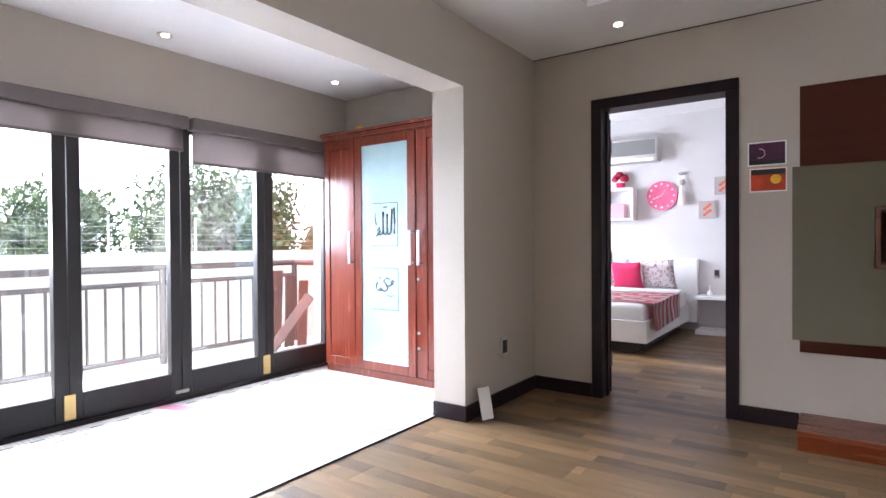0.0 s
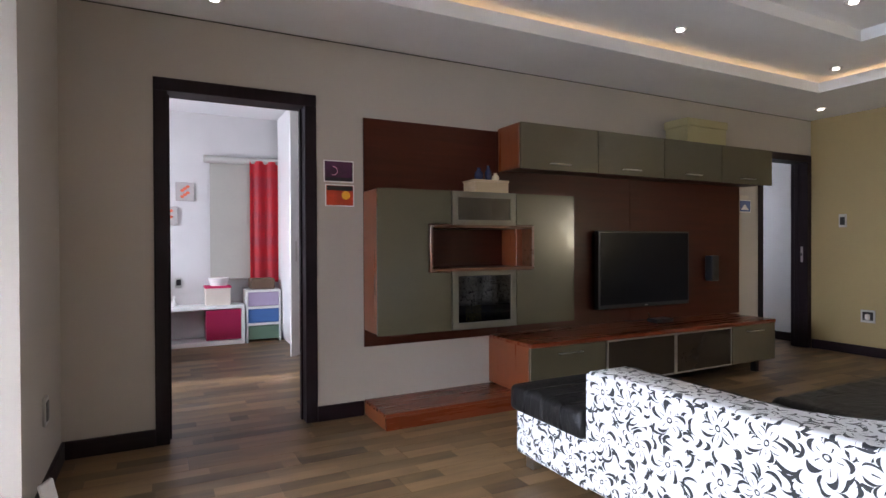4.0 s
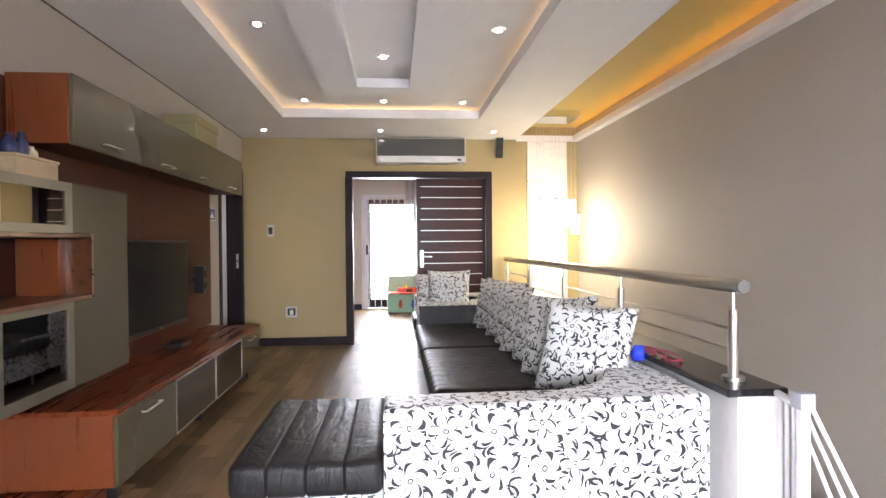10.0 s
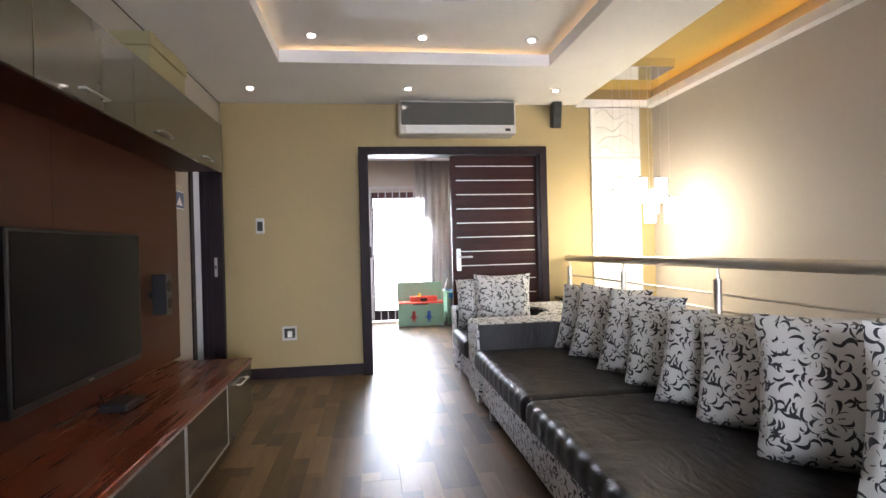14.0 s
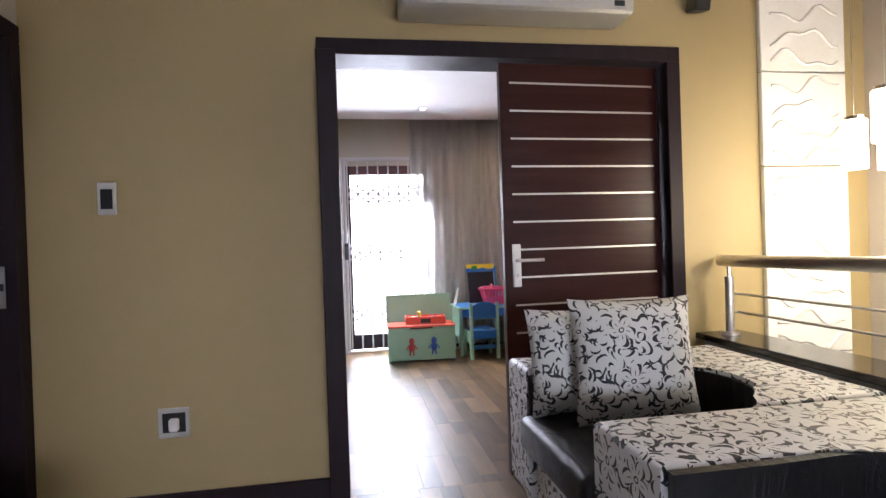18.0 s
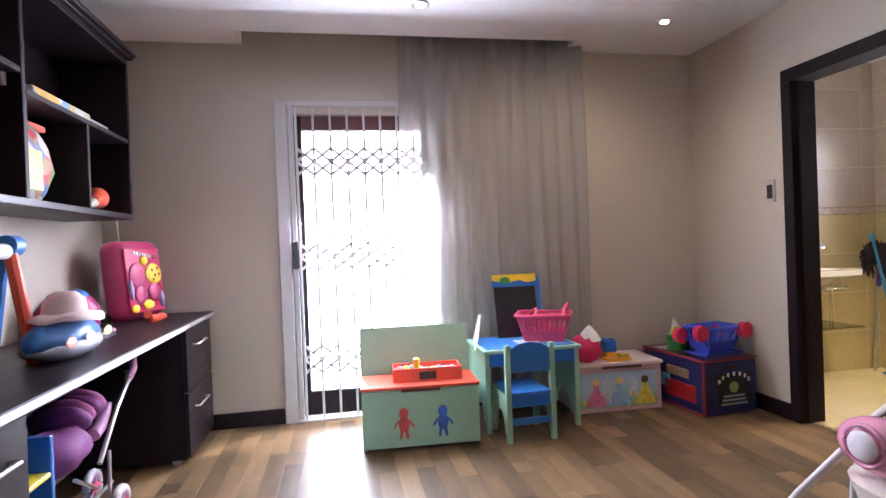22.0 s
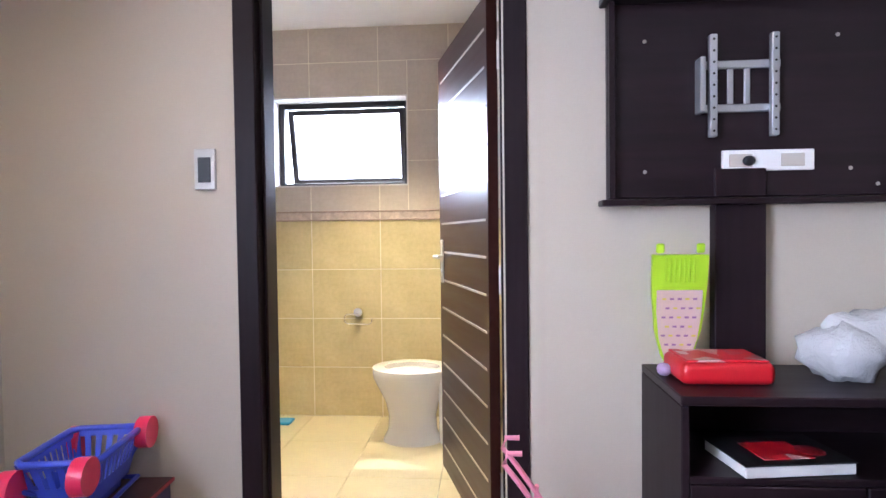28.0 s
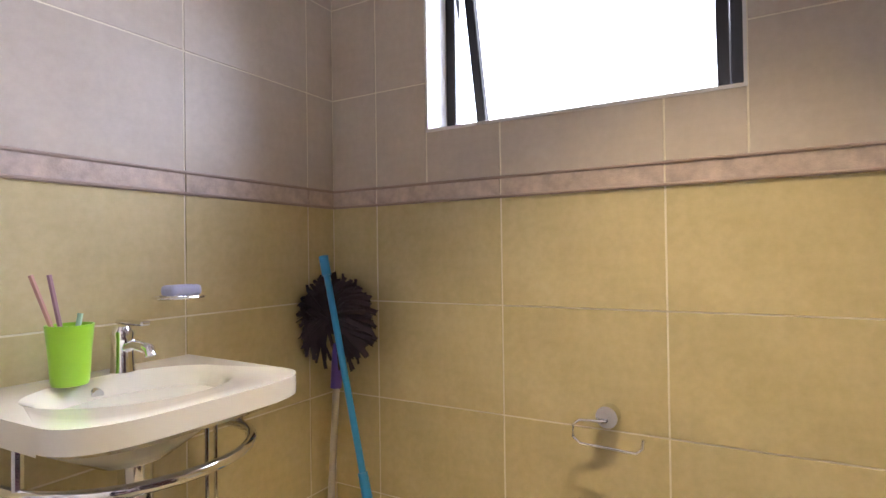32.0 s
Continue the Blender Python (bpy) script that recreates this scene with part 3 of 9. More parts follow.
# dropped frame with its own recess
PX0, PX1, PY0, PY1, PZ = -0.2, 3.5, 1.68, 2.74, 2.56
for d in [(PX0, PY0, PZ, PX1, 1.99, TOP), (PX0, 2.43, PZ, PX1, PY1, TOP), (PX0, 1.99, PZ, 0.5, 2.43, TOP), (3.24, 1.99, PZ, PX1, 2.43, TOP)]:
    box(bm, *d)
tagged(part("ceiling_lounge", bm, CEIL), "white plaster tray ceiling with a lit cove and dropped panel", "ceiling", kind="structure")
# dark strip imitates the shadow line between the ceiling and the wall of the media unit
solid("trim_shadow_gap", UNDER, [(WEST, NORTH - 0.004, CH - 0.008, EAST, NORTH + 0.004, CH - 0.001)], "thin dark strip standing in for the shadow line below the ceiling edge", "trim")
# stairwell ceiling: a gold-painted slot with its own cove
bm = B()
box(bm, 0.6, SOUTH, CH + 0.16, EAST, 0.62, CH + 0.2)
tagged(part("ceiling_stairwell", bm, plain("gold_ceiling_paint", (0.5, 0.36, 0.1), 0.5)), "gold painted ceiling slot above the stairwell", "ceiling", kind="structure")
solid("trim_stairwell", CEIL, [(0.6, SOUTH, CH - 0.02, EAST, SOUTH + 0.075, CH + 0.05), (0.6, 0.6, CH + 0.0, EAST, 0.619, CH + 0.17), (EAST - 0.04, SOUTH + 0.075, CH - 0.02, EAST, 0.6, CH + 0.05), (0.58, SOUTH, CH, 0.6, 0.62, CH + 0.17)], "white plaster cove trim around the ceiling slot", "trim")
solid("ceiling_sunroom", CEIL, [(SUNW - 0.2, SOUTH - 0.16, CH, WEST - 0.24, NORTH, CH + 0.08)], "white plaster sunroom ceiling", "ceiling")
solid("ceiling_playroom", CEIL, [(PLAY_W, PLAY_S, CH - 0.01, 8.68, PLAY_N, CH + 0.06), (8.68, PLAY_S, CH - 0.01, PLAY_E, 0.7, CH + 0.06), (8.68, 2.915, CH - 0.01, PLAY_E, PLAY_N, CH + 0.06), (8.6, 0.65, CH + 0.14, PLAY_E, 2.965, CH + 0.2), (8.66, 0.67, CH + 0.06, 8.68, 2.945, CH + 0.14), (8.68, 0.67, CH + 0.06, PLAY_E, 0.7, CH + 0.14), (8.68, 2.915, CH + 0.06, PLAY_E, 2.945, CH + 0.14)], "white plaster ceiling with a curtain recess", "ceiling")
solid("ceiling_bath", CEIL, [(BATH_W - 0.16, BATH_S - 0.2, BATH_H, BATH_E + 0.2, BATH_N, BATH_H + 0.06)], "white plaster bathroom ceiling", "ceiling")
solid("ceiling_bedroom", CEIL, [(BED_W - 0.16, NORTH + 0.16, 2.75, BED_E + 0.16, BED_N + 0.2, 2.8)], "white plaster bedroom ceiling", "ceiling")
solid("ceiling_passage", CEIL, [(4.04, NORTH + 0.16, CH, 6.66, 5.36, CH + 0.06)], "white plaster passage ceiling", "ceiling")

# lit strips that lie in the coves
COVE = glowing("warm_led_strip", (1.0, 0.66, 0.3), 2.0)
bm = B()
for d in [(TX0, TY0 - 0.12, CH + 0.062, TX1, TY0 - 0.1, CH + 0.07), (TX0, TY1 + 0.1, CH + 0.062, TX1, TY1 + 0.12, CH + 0.07), (TX0 - 0.12, TY0, CH + 0.062, TX0 - 0.1, TY1, CH + 0.07), (TX1 + 0.1, TY0, CH + 0.062, TX1 + 0.12, TY1, CH + 0.07)]:
    box(bm, *d)
tagged(part("led_strip", bm, COVE), "warm white LED strip in the ceiling cove", "led strip")
tagged(block("led_strip", (0.62, SOUTH + 0.02, CH + 0.055, EAST - 0.05, SOUTH + 0.04, CH + 0.062), glowing("amber_led_strip", (1.0, 0.52, 0.08), 2.2)), "amber LED strip in the stairwell cove", "led strip")

# ---- door frames, skirting, stairs ----


def door_frame(name, axis, at, a0, a1, top, depth0, depth1, label, w=0.075, proud=0.012, shallow=0):
    """Architrave and lining on both faces of a wall. a0, a1: the outer edges along the wall."""
    f = thing(name, label, "door frame", kind="structure")

    def put(nm, u0, u1, z0, z1, d0, d1):
        d = (u0, d0, z0, u1, d1, z1) if axis == "x" else (d0, u0, z0, d1, u1, z1)
        block(nm, d, WENGE, f, bevel=0.004)

    lo, hi = depth0 - proud, depth1 + proud
    put("jamb", a0, a0 + w, 0, top - w, lo, hi)
    if shallow:
        put("jamb", a1 - w - 0.012, a1, 0, top - w, lo - 0.07, lo + shallow)
    else:
        put("jamb", a1 - w, a1, 0, top - w, lo, hi)
        put("stop", a1 - w - 0.012, a1 - w, 0, top - w, (lo + hi) / 2, hi - 0.045)
    put("head", a0, a1, top - w, top, lo, hi)
    put("stop", a0 + w, a0 + w + 0.012, 0, top - w, (lo + hi) / 2, hi - 0.045)
    return f


door_frame("door_frame_bedroom", "x", NORTH, -1.135, -0.188, 2.14, NORTH, NORTH + 0.16, "dark stained timber frame of the bedroom doorway")
door_frame("door_frame_passage", "x", NORTH, 4.41, 5.335, 2.125, NORTH, NORTH + 0.16, "dark stained timber frame of the side doorway")
latch = bpy.data.objects["door_frame_passage"]
block("strike_plate", (5.247, NORTH + 0.03, 0.95, 5.249, NORTH + 0.055, 1.12), STEEL, latch, "steel strike plate", bevel=0)
block("latch_hole", (5.245, NORTH + 0.036, 1.02, 5.2475, NORTH + 0.05, 1.05), BLACK, latch, bevel=0)
door_frame("door_frame_playroom", "y", EAST, 0.903, 2.712, 2.115, EAST, PLAY_W, "dark stained timber frame of the wide double doorway", shallow=0.06)
door_frame("door_frame_bathroom", "x", PLAY_S, 7.035, 8.02, 2.107, BATH_N, PLAY_S, "dark stained timber frame of the bathroom doorway")


def skirting(name, runs, label):
    s = thing(name, label, "skirting board", kind="structure")
    for d in runs:
        bm = box(B(), *d, 0.004)
        part("board", bm, WENGE_H, s)
    return s


SK, ST = 0.1, 0.018
skirting("baseboard_lounge", [(WEST, NORTH - ST, 0, -1.135, NORTH, SK), (-0.188, NORTH - ST, 0, 0.13, NORTH, SK), (3.9, NORTH - ST, 0, 4.41, NORTH, SK),
         (EAST - ST, 2.712, 0, EAST, NORTH - ST, SK), (WEST, 2.95, 0, WEST + ST, NORTH - ST, SK), (WEST - 0.24, 2.95 - ST, 0, WEST + ST, 2.95, SK)], "dark timber skirting board along the lounge walls")
skirting("baseboard_playroom", [(PLAY_E - ST, 2.735, 0, PLAY_E, 3.25, SK), (PLAY_E - ST, PLAY_S, 0, PLAY_E, 1.7, SK), (8.02, PLAY_S, 0, PLAY_E - ST, PLAY_S + ST, SK), (PLAY_W + 0.012, PLAY_S, 0, 7.05, PLAY_S + ST, SK)], "dark timber skirting board along the playroom walls")
skirting("baseboard_passage", [(4.2, 5.2 - ST, 0, 5.555, 5.2, SK), (5.555 - ST, NORTH + 0.16, 0, 5.555, 5.2 - ST, SK)], "dark timber skirting board in the passage")

STAIR = wood("stair_timber", (0.05, 0.03, 0.02), (0.16, 0.1, 0.06), 1)
stairs = thing("staircase", "timber stairs leading down beside the parapet", "stairs", kind="structure")
for i in range(13):
    block("tread", (0.62 + 0.27 * i, SOUTH, -0.18 * i - 0.22, 0.92 + 0.27 * i, 0.55, -0.18 * (i + 1)), STAIR, stairs, bevel=0.006)
solid("floor_lower_hall", UNDER, [(0.0, SOUTH - 0.1, -2.85, PLAY_W, 0.62, -2.8), (0.6, 0.6, -2.8, EAST, 0.7, -0.02), (0.5, SOUTH, -2.8, 0.62, 0.6, -0.25)], "dark floor of the hall below the stairs", "floor")

# parapet with a granite cap and a steel rail
solid("wall_parapet", WHITE, [(0.515, 0.63, 0, EAST, 0.8, 0.625)], "white plaster parapet beside the stairwell")
cap = tagged(block("coping", (0.49, 0.605, 0.627, EAST, 0.855, 0.657), GRANITE, bevel=0.004), "polished black granite coping on the parapet", "coping", kind="structure")
rail = thing("railing", "brushed steel railing with two thin bars on the parapet", "railing")
part("handrail", rod(B(), (0.578, 0.735, 1.048), (5.29, 0.735, 1.022), 0.029, 20), STEEL, rail, smooth=40)
part("end_cap", rod(B(), (0.57, 0.735, 1.048), (0.578, 0.735, 1.048), 0.027, 20, 0.0285), plain("dull_steel_cap", (0.16, 0.15, 0.14), 0.5, 0.6), rail, "dull rail end cap", smooth=40)
for x in (0.645, 1.79, 2.94, 4.085, 5.23):
    bm = rod(B(), (x, 0.735, 0.66), (x, 0.735, 0.945), 0.021, 16)
    rod(bm, (x, 0.735, 0.657), (x, 0.735, 0.672), 0.045, 20)
    rod(bm, (x, 0.735, 0.945), (x, 0.735, 1.02), 0.008, 8)
    part("post", bm, STEEL, rail, smooth=40)
for z in (0.77, 0.86):
    part("bar", rod(B(), (0.66, 0.712, z), (5.23, 0.712, z), 0.006, 8), STEEL, rail, smooth=40)


def striped_leaf(name, label, width, height, m, lines, handle_side=1, vertical=True):
    """A dark flush door with inlaid aluminium lines, lever handle and plate. It stands on its hinge edge and runs along +x."""
    t = thing(name, label, "door", m, kind="structure")
    block("leaf", (0, -0.02, 0.008, width, 0.02, height), DOORWOOD, t, bevel=0.003)
    for z in lines:
        bm = box(B(), 0.03, -0.0222, z - 0.0045, width - 0.05, -0.0195, z + 0.0045)
        box(bm, 0.03, 0.0195, z - 0.0045, width - 0.05, 0.0222, z + 0.0045)
        part("inlay", bm, ALU, t, "thin aluminium inlay line")
    hx = width - 0.06
    for s in (-1, 1):
        bm = box(B(), hx - 0.022, s * 0.02, 0.93, hx + 0.022, s * 0.027, 1.14, 0.003)
        part("lock_plate", bm, STEEL, t, "steel lock plate")
        bm = tube(B(), [(hx, s * 0.026, 1.06), (hx, s * 0.062, 1.06), (hx - 0.02, s * 0.068, 1.06), (hx - 0.125, s * 0.068, 1.06)], 0.0085, 10)
        part("door_handle", bm, STEEL, t, "steel lever handle", smooth=50)
        part("key_cylinder", rod(B(), (hx, s * 0.026, 0.985), (hx, s * 0.031, 0.985), 0.009, 12), CHROME, t)
    for z in (0.25, 1.0, 1.8):
        part("hinge", rod(B(), (-0.006, -0.022, z - 0.05), (-0.006, -0.022, z + 0.05), 0.007, 10), STEEL, t)
    return t


LINES = [0.157 + 0.1365 * k for k in range(14)]
# double doorway: the closed leaf hinges on the south jamb, the open one swings into the playroom
striped_leaf("door_playroom_closed", "closed dark red-brown door leaf with thin aluminium inlay lines", 0.855, 2.03, pose(5.425, 0.992, 0, 0, 0, 92.6), LINES)
striped_leaf("door_playroom_open", "open dark red-brown door leaf with thin aluminium inlay lines", 0.815, 2.03, pose(5.6, 2.79, 0, 0, 0, 89), LINES)
striped_leaf("door_bathroom", "half-open dark bathroom door with aluminium inlay lines", 0.81, 2.02, pose(7.145, BATH_N, 0, 0, 0, -73), [z - 0.032 for z in LINES])
striped_leaf("door_bedroom", "dark bedroom door standing open", 0.79, 2.03, pose(-1.075, NORTH + 0.18, 0, 0, 0, 118), LINES)
striped_leaf("door_passage", "dark side door standing open into the passage", 0.68, 2.02, pose(4.49, NORTH + 0.2, 0, 0, 0, 93), LINES)

# folding glass doors of the sunroom
FRAME = plain("dark_bronze_frame", (0.008, 0.006, 0.0065), 0.45)
FX0, FX1 = -3.62, -3.56
for i in range(5):
    y0, y1 = 0.045 + 0.7275 * i, 0.045 + 0.7275 * (i + 1) - 0.006
    d = thing("folding_door", "dark framed glass folding door leaf, closed", "folding door", group="folding doors of the sunroom", kind="structure")
    block("stile", (FX0, y0, 0.03, FX1, y0 + 0.075, 2.0), FRAME, d)
    block("stile", (FX0, y1 - 0.075, 0.03, FX1, y1, 2.0), FRAME, d)
    block("bottom_rail", (FX0, y0 + 0.075, 0.03, FX1, y1 - 0.075, 0.2), FRAME, d)
    block("top_rail", (FX0, y0 + 0.075, 1.93, FX1, y1 - 0.075, 2.0), FRAME, d)
    p = block("pane", (FX0 + 0.025, y0 + 0.07, 0.19, FX0 + 0.031, y1 - 0.07, 1.94), PANE, d, bevel=0)
    p.visible_shadow = False
    if i % 2:
        block("hinge_plate", (FX1, y1 - 0.03, 0.045, FX1 + 0.012, y1 + 0.035, 0.2), plain("brass", (0.6, 0.43, 0.18), 0.35, 0.9), d, "brass bolt plate")
    else:
        block("hinge_plate", (FX1, y1 - 0.05, 0.05, FX1 + 0.01, y1 + 0.05, 0.075), STEEL, d)
solid("sill_sunroom", FRAME, [(SUNW - 0.2, SOUTH, 0, SUNW + 0.07, 3.69, 0.03)], "dark door track of the folding doors", "door track")

# outside: balcony, rail, garden wall, lawn
GROUND = plain("lawn", (0.09, 0.12, 0.04), 0.9, vary=0.4, grain=20)
bm = B()
for x0, x1, y0, y1 in [(-400, 400, -400, 400)]:
    box(bm, x0, y0, -3.2, x1, y1, -3.0)
tagged(part("ground", bm, GROUND), "green garden lawn reaching the distance", "ground", kind="structure")
solid("balcony_floor", plain("balcony_tile", (0.62, 0.58, 0.52), 0.6), [(-5.2, -2.0, -0.2, SUNW - 0.2, 4.7, -0.03)], "pale tiled balcony floor", "balcony")
brail = thing("balcony_railing", "grey steel balcony railing with upright bars", "railing")
RAILM = plain("grey_rail_paint", (0.05, 0.044, 0.046), 0.55)
part("top_rail", rod(B(), (-5.0, -2.0, 0.9), (-5.0, 4.45, 0.9), 0.03, 12), RAILM, brail, smooth=40)
part("top_rail", rod(B(), (-5.0, 4.45, 0.9), (-3.8, 4.45, 0.9), 0.03, 12), RAILM, brail, smooth=40)
for z in (0.755, 0.06):
    part("rail", rod(B(), (-5.0, -2.0, z), (-5.0, 4.45, z), 0.022, 10), RAILM, brail, smooth=40)
for i in range(5):
    part("post", rod(B(), (-5.0, -1.95 + 1.6 * i, -0.03), (-5.0, -1.95 + 1.6 * i, 0.9), 0.032, 12), RAILM, brail, smooth=40)
for i in range(42):
    part("baluster", rod(B(), (-5.0, -1.95 + 0.153 * i, 0.06), (-5.0, -1.95 + 0.153 * i, 0.755), 0.012, 6), RAILM, brail)

PLK = wood("weathered_timber", (0.03, 0.014, 0.012), (0.08, 0.045, 0.038), 2, 0.6)
for k in range(4):
    tagged(block("timber_board", (0, 0, 0, 0.02, 0.13, 0.92 - 0.06 * k), PLK, at=pose(-4.82 + 0.05 * k, 3.78 + 0.14 * k, -0.03, 0, 3, 0)), "brown timber board stored upright on the balcony", "board", "boards on the balcony")
tagged(block("timber_board", (0, 0, 0, 0.1, 0.03, 0.8), PLK, at=pose(-4.5, 3.62, 0.0, 0, 38, 20)), "brown timber board leaning on the balcony boards", "board", "boards on the balcony")

# glowing slabs stand in for daylight past the garden door, bathroom window and trees
DAYGLOW = glowing("daylight_glow", (0.92, 0.96, 1.0), 4.0)
tagged(block("backdrop_east", (14.0, -3.0, -3.0, 14.1, 9.0, 6.0), DAYGLOW, bevel=0), "glowing slab standing in for bright daylight beyond the garden door", "backdrop", kind="structure")
tagged(block("backdrop_south", (4.0, -8.1, -3.0, 13.0, -8.0, 7.0), DAYGLOW, bevel=0), "glowing slab standing in for bright daylight beyond the bathroom window", "backdrop", kind="structure")
tagged(block("backdrop_west", (-70.1, -60.0, -3.0, -70.0, 90.0, 45.0), glowing("sky_glow", (0.9, 0.95, 1.0), 3.0), bevel=0), "glowing slab standing in for bright sky beyond the garden trees", "backdrop", kind="structure")

# ---- media unit on the north wall ----
Y0 = NORTH
panel = thing("media_back_panel", "deep brown veneered panel fixed to the wall behind the television", "wall panel", pose(-0.018, 0, 0.006))
for x0, x1 in ((0.15, 1.213), (1.2145, 2.606), (2.6075, 4.1)):
    block("veneer_board", (x0, Y0 - 0.02, 0.46, x1, Y0 - 0.002, 2.02), MAHOG, panel, bevel=0.0012)


def handle(parent, x0, x1, y, z):
    bm = tube(B(), [(x0, y, z), (x0, y - 0.024, z), (x1, y - 0.024, z), (x1, y, z)], 0.005, 8)
    part("handle", bm, STEEL, parent, "slim steel bar handle", smooth=50)


DF, FR = Y0 - 0.34, 0.02
left = thing("wall_cabinet", "cherry wall cabinet with olive gloss doors and glazed middle", "wall cabinet", pose(-0.018, 0.008, 0.003))
block("side", (0.15, DF + FR, 0.58, 0.17, Y0 - 0.02, 1.52), CHERRY, left)
block("side", (1.69, DF + FR, 0.58, 1.71, Y0 - 0.02, 1.52), CHERRY, left)
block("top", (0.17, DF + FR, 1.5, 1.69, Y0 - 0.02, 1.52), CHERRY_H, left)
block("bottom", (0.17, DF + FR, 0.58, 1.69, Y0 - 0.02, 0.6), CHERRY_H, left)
for x in (0.648, 1.172):
    for z0, z1 in ((0.6, 0.975), (1.293, 1.5)):
        block("divider", (x, DF + FR, z0, x + 0.018, Y0 - 0.02, z1), CHERRY, left)
# doors wrap round the open niche in the middle
bm = B()
for d in [(0.13, DF, 0.58, 0.655, DF + FR, 0.972), (0.13, DF, 0.972, 0.484, DF + FR, 1.296), (0.13, DF, 1.296, 0.655, DF + FR, 1.52)]:
    box(bm, *d)
bmesh.ops.remove_doubles(bm, verts=bm.verts, dist=0.0005)
part("door", bm, OLIVE, left, "olive grey gloss door")
bm = B()
for d in [(1.185, DF, 0.58, 1.71, DF + FR, 0.972), (1.33, DF, 0.972, 1.71, DF + FR, 1.296), (1.185, DF, 1.296, 1.71, DF + FR, 1.52)]:
    box(bm, *d)
bmesh.ops.remove_doubles(bm, verts=bm.verts, dist=0.0005)
part("door", bm, OLIVE, left, "olive grey gloss door")
for z0, z1 in ((0.6, 0.965), (1.302, 1.5)):
    g = B()
    w = 0.045
    for d in [(0.662, DF - 0.004, z0 - 0.02, 0.662 + w, DF + FR, z1 + 0.02), (1.178 - w, DF - 0.004, z0 - 0.02, 1.178, DF + FR, z1 + 0.02), (0.662 + w, DF - 0.004, z0 - 0.02, 1.178 - w, DF + FR, z0 + 0.025), (0.662 + w, DF - 0.004, z1 - 0.02, 1.178 - w, DF + FR, z1 + 0.02)]:
        box(g, *d)
    fr = part("glazed_door", g, plain("satin_grey_frame", (0.14, 0.128, 0.1), 0.35, 0.4), left, "glazed door in a satin grey frame")
    block("pane", (0.662 + w, DF + 0.004, z0 + 0.025, 1.178 - w, DF + 0.009, z1 - 0.02), SMOKED, fr, bevel=0)
niche = thing("display_niche", "open cherry box niche between the cabinet doors", "shelf niche", pose(-0.018, 0.008, 0.003))
WALNUT = wood("walnut_brown", (0.05, 0.018, 0.008), (0.14, 0.05, 0.02), 0, 0.3, coat=0.3)
for d in [(0.49, DF - 0.02, 0.978, 0.51, Y0 - 0.03, 1.29), (1.304, DF - 0.02, 0.978, 1.324, Y0 - 0.03, 1.29), (0.51, DF - 0.02, 1.27, 1.304, Y0 - 0.03, 1.29), (0.51, DF - 0.02, 0.978, 1.304, Y0 - 0.03, 0.998)]:
    block("board", d, WALNUT, niche, bevel=0.002)
block("back", (0.51, Y0 - 0.045, 0.998, 1.304, Y0 - 0.03, 1.27), MAHOG, niche)
block("inner_side", (1.25, DF + 0.1, 0.998, 1.304, Y0 - 0.045, 1.27), CHERRY, niche)

upper = thing("upper_cabinet", "long cherry upper cabinet with olive gloss flap doors", "wall cabinet", pose(0.0, 0.006, 0.012))
UF = Y0 - 0.32
block("carcass", (1.235, UF + 0.02, 1.715, 4.145, Y0 - 0.02, 2.03), MAHOG, upper)
block("side", (1.215, UF + 0.02, 1.705, 1.235, Y0 - 0.02, 2.035), CHERRY, upper)
for i in range(4):
    x0 = 1.22 + 0.7325 * i
    d = block("flap_door", (x0, UF, 1.7, x0 + 0.7295, UF + 0.019, 2.035), OLIVE, upper, bevel=0.0015)
    bm = tube(B(), [(x0 + 0.26, UF, 1.745), (x0 + 0.26, UF - 0.024, 1.745), (x0 + 0.44, UF - 0.024, 1.745), (x0 + 0.44, UF, 1.745)], 0.005, 8)
    part("handle", bm, STEEL, d, "slim steel bar handle", smooth=50)

